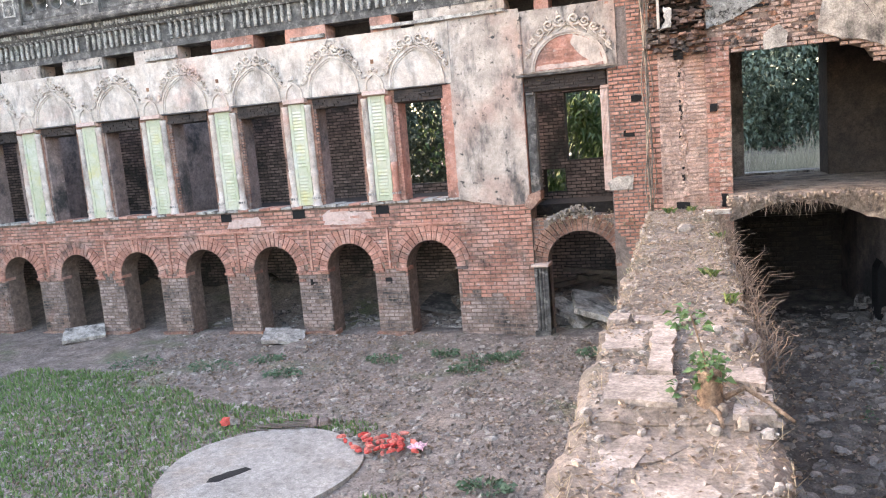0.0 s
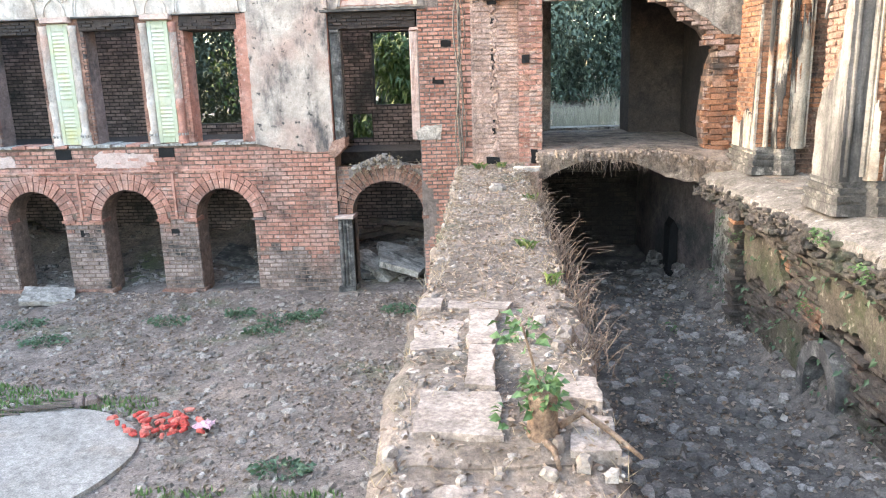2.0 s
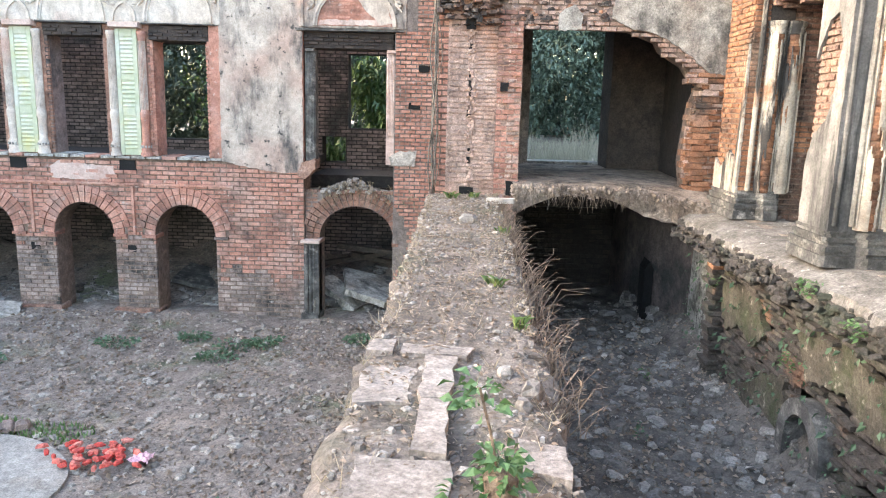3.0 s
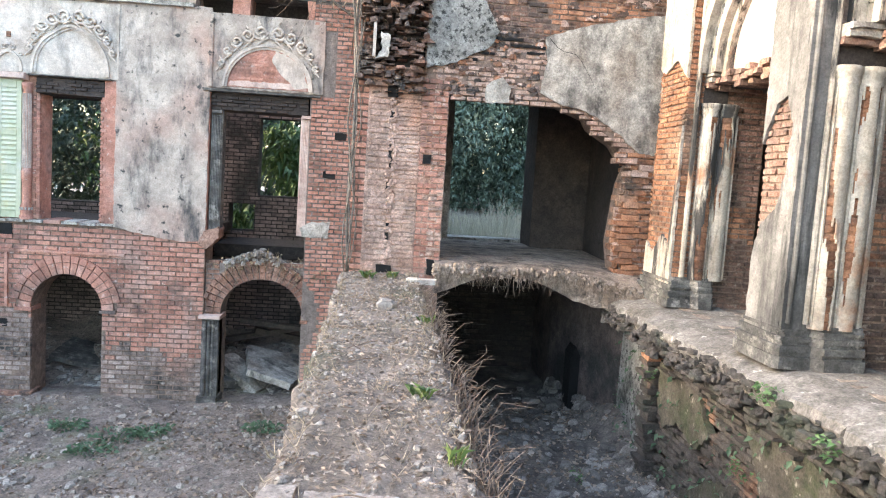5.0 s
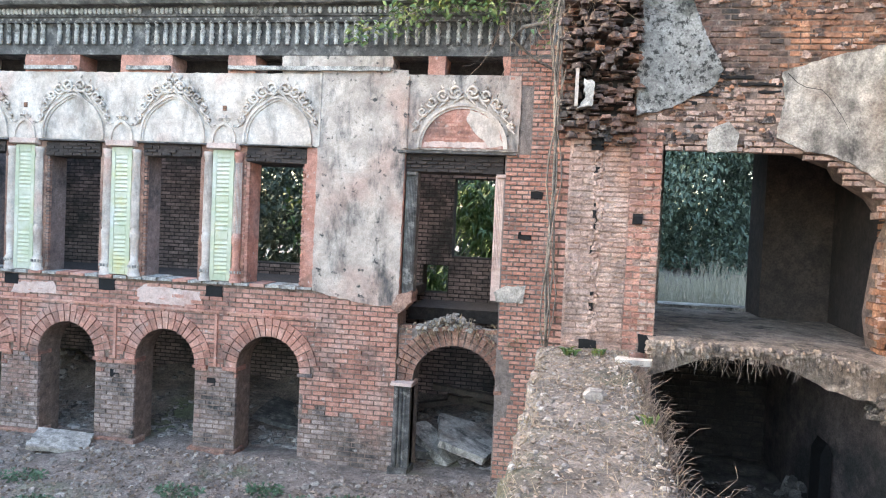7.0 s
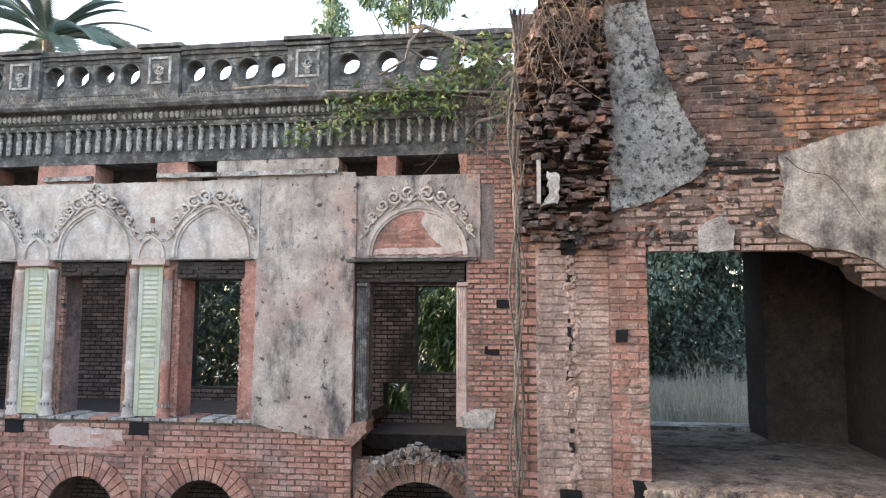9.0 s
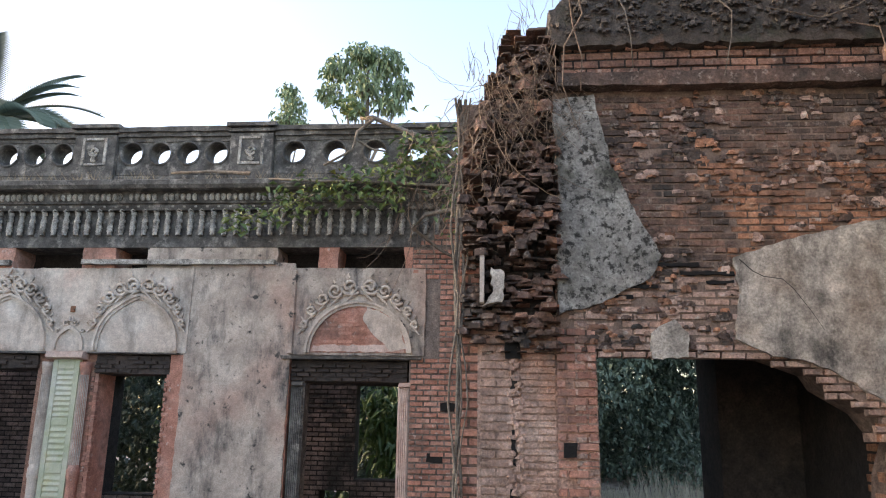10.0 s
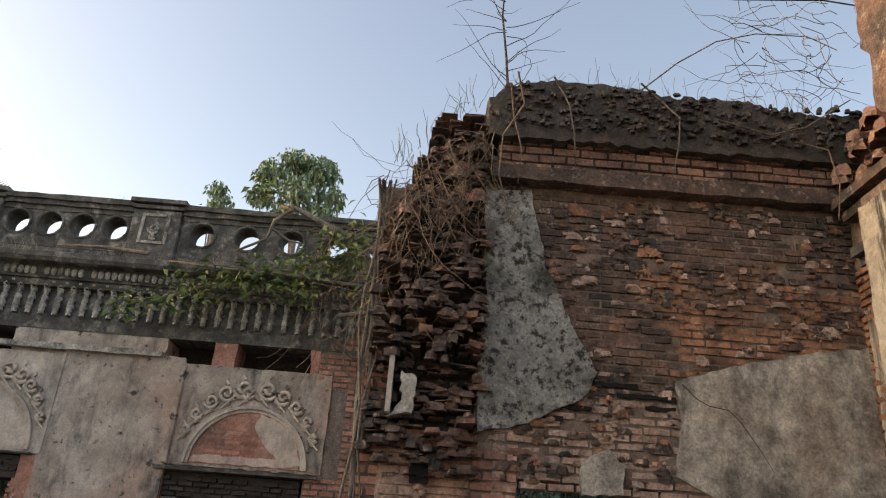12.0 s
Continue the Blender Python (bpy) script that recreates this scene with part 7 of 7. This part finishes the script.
def tall_tree(x, y, top, clumps, size, label):
    t = thing("tree", label, "tree", "trees behind the palace", at=(x, y, -0.3))
    tr, cr = Geo(), Geo()
    tr.tube([(x, y, -0.4), (x + 0.15, y, top * 0.5), (x + 0.1, y, top * 0.8), (x, y, top * 0.97)], 0.32, 0.08, 9)
    for cx, cz, rx, rz, n in clumps:
        tr.tube([(x + 0.1, y, top * 0.72), (x + (cx - x) * 0.5, y, (cz + top * 0.72) / 2 - 0.2), (cx, y, cz)], 0.10, 0.03, 5)
        crown(cr, (cx, y, cz + 0.8), (rx, rx, rz), n, size, 0.28, 0.5, 0.5)
    part("trunk", tr, bark_grey, t)
    part("crown", cr, leaf_far_haze, t)


tall_tree(-8.6, 45, 25.8, [(-10.4, 24.3, 1.1, 0.8, 420), (-9.0, 25.2, 1.2, 0.8, 480), (-7.4, 24.7, 1.2, 0.9, 460), (-8.5, 23.2, 1.5, 1.0, 520), (-6.6, 23.0, 0.8, 0.7, 240), (-10.8, 22.8, 0.8, 0.7, 220), (-7.2, 22.0, 1.0, 0.6, 240), (-9.3, 21.9, 0.9, 0.7, 220)], 0.34, "tall airy green tree behind the palace")
tall_tree(-13.2, 45, 23.8, [(-13.4, 22.9, 0.6, 0.6, 170), (-13.0, 22.0, 0.9, 0.8, 240), (-13.5, 21.2, 1.0, 0.7, 200), (-12.6, 20.8, 0.7, 0.6, 120)], 0.30, "slim green tree behind the palace parapet")
palm = thing("date_palm", "date palm with feathery grey-green fronds behind the palace", "palm", at=(-20.2, 30, -0.3))
part("trunk", Geo().tube([(-20.2, 30, -0.4), (-20.1, 30, 7), (-20.1, 30, 15.5)], 0.26, 0.20, 9), bark_grey, palm)
for i in range(30):
    a = 2 * math.pi * i / 30 + random.uniform(-0.1, 0.1)
    up = random.uniform(-0.1, 1.5)
    g = Geo()
    p, d = Vector((-20.1, 30, 15.6)), Vector((math.cos(a), math.sin(a) * 0.8, up)).normalized()
    L = random.uniform(3.6, 4.5)
    spine = []
    for k in range(15):
        spine.append(p.copy())
        p = p + d * L / 15
        d = (d + Vector((0, 0, -0.075))).normalized()
    g.tube(spine, 0.035, 0.010, 4)
    side_v = d.cross(Vector((0, 0, 1))).normalized()
    for k in range(2, 15):
        for q in range(3):
            c = spine[k] + (spine[min(k + 1, 14)] - spine[k]) * (q / 3)
            for s in (-1, 1):
                e = (side_v * s + (spine[min(k + 1, 14)] - spine[k - 1]).normalized() * 0.8 + Vector((0, 0, 0.25))).normalized() * 0.8 * math.sin(math.pi * min(1, (k + 1) / 16.5)) ** 0.5
                w = Vector((0, 0, 0.05))
                g.add([tuple(c - w), tuple(c + w), tuple(c + e)], [(0, 1, 2)])
    part("frond", g, leaf_palm, palm)

g = Geo()
for i in range(9):
    for z in (2.0, 4.5, 7.0):
        crown(g, (-17 + 2.6 * i + random.uniform(-0.5, 0.5), random.uniform(26.5, 28.5), z), (2.0, 1.2, 1.6), 520, 0.42, 0.4)
tagged(part("wood_edge", g, leaf_wood), "dense dark wood behind the palace", "trees", kind="stuff")
for nm, lb, mat_, items in (
    ("wood_thicket", "dark green thicket of trees behind the ruined rooms", leaf_wood,
     [((x, 22.5 + random.uniform(-0.8, 1.2), z), (1.1, 1.2, 0.95), 950, 0.14) for x in (-15.5, -14, -12.6, -11.2, -9.6, -8.4, -7.2, -6.0, -4.8, -3.6, -2.4, -1.2) for z in (1.2, 2.8, 4.4, 5.9, 7.0)]),
    ("wood_thicket", "hazy green thicket of trees beyond the broken room", leaf_wood,
     [((x, random.uniform(23, 26), z), (1.4, 1.5, 1.1), 1300, 0.14) for x in (-1, 0.4, 1.6, 2.8, 4.2, 5.6) for z in (3.4, 4.6, 5.8, 7.0, 8.2, 9.4)])):
    g = Geo()
    for c, rad, n, size in items:
        crown(g, c, rad, n, size, 0.34)
    tagged(part(nm, g, mat_), lb, "trees", kind="stuff")
g = Geo()
crown(g, (-3.0, 20.2, 4.6), (0.8, 0.4, 0.8), 420, 0.28, 0.2, 0.5)
crown(g, (-2.6, 20.0, 3.8), (0.6, 0.3, 0.6), 200, 0.28, 0.22, 0.5)
crown(g, (-3.9, 19.9, 2.9), (0.6, 0.3, 0.5), 160, 0.24, 0.3, 0.5)
crown(g, (-7.0, 20.2, 4.3), (1.0, 0.4, 1.0), 160, 0.16, 0.3, 0.5)
tagged(part("window_foliage", g, leaf_bright), "bright green leaves behind the empty back windows", "foliage", kind="stuff")
g = Geo()
for i in range(5000):
    x, y = random.uniform(-0.5, 3.6), random.uniform(15.4, 22.5)
    h = 0.12 + (0.25 + 0.75 * max(0, noise.noise((x * 0.9, y * 0.5, 2)) + 0.3)) * random.random()
    z = 2.50 + 0.07 * (y - 14.62)
    a = random.random() * 6.28
    g.add([(x, y, z), (x + 0.016, y, z), (x + 0.3 * h * math.cos(a), y + 0.3 * h * math.sin(a), z + h)], [(0, 1, 2)])
tagged(part("tall_straw", g, leaf_straw), "tall bleached straw grass on the bank behind the room", "grass", kind="stuff")
bank = sheet(-0.3, 9, 14.62, 40, 40, 60, lambda x, y: 2.55 + 0.07 * (y - 14.62) + 0.15 * noise.noise((x, y, 1)))
tagged(part("ground_bank", bank, soil, None, "", True), "raised earth bank behind the upper room", "ground", kind="structure")
g = Geo()
for i in range(900):
    x = random.uniform(0.15, 2.4)
    y = 10.70 + random.random() ** 2 * 1.6
    z = 3.18 - 0.18 * max(0, (x - 1.6)) ** 1.2
    a = random.random() * 6.28
    h = random.uniform(0.02, 0.10)
    g.add([(x, y, z), (x + 0.008, y, z), (x + h * math.cos(a), y + h * math.sin(a), z + h * random.uniform(0.1, 0.9))], [(0, 1, 2)])
tagged(part("floor_straw", g, dry_grass), "dry straw on the upper room's floor edge", "grass", kind="stuff")
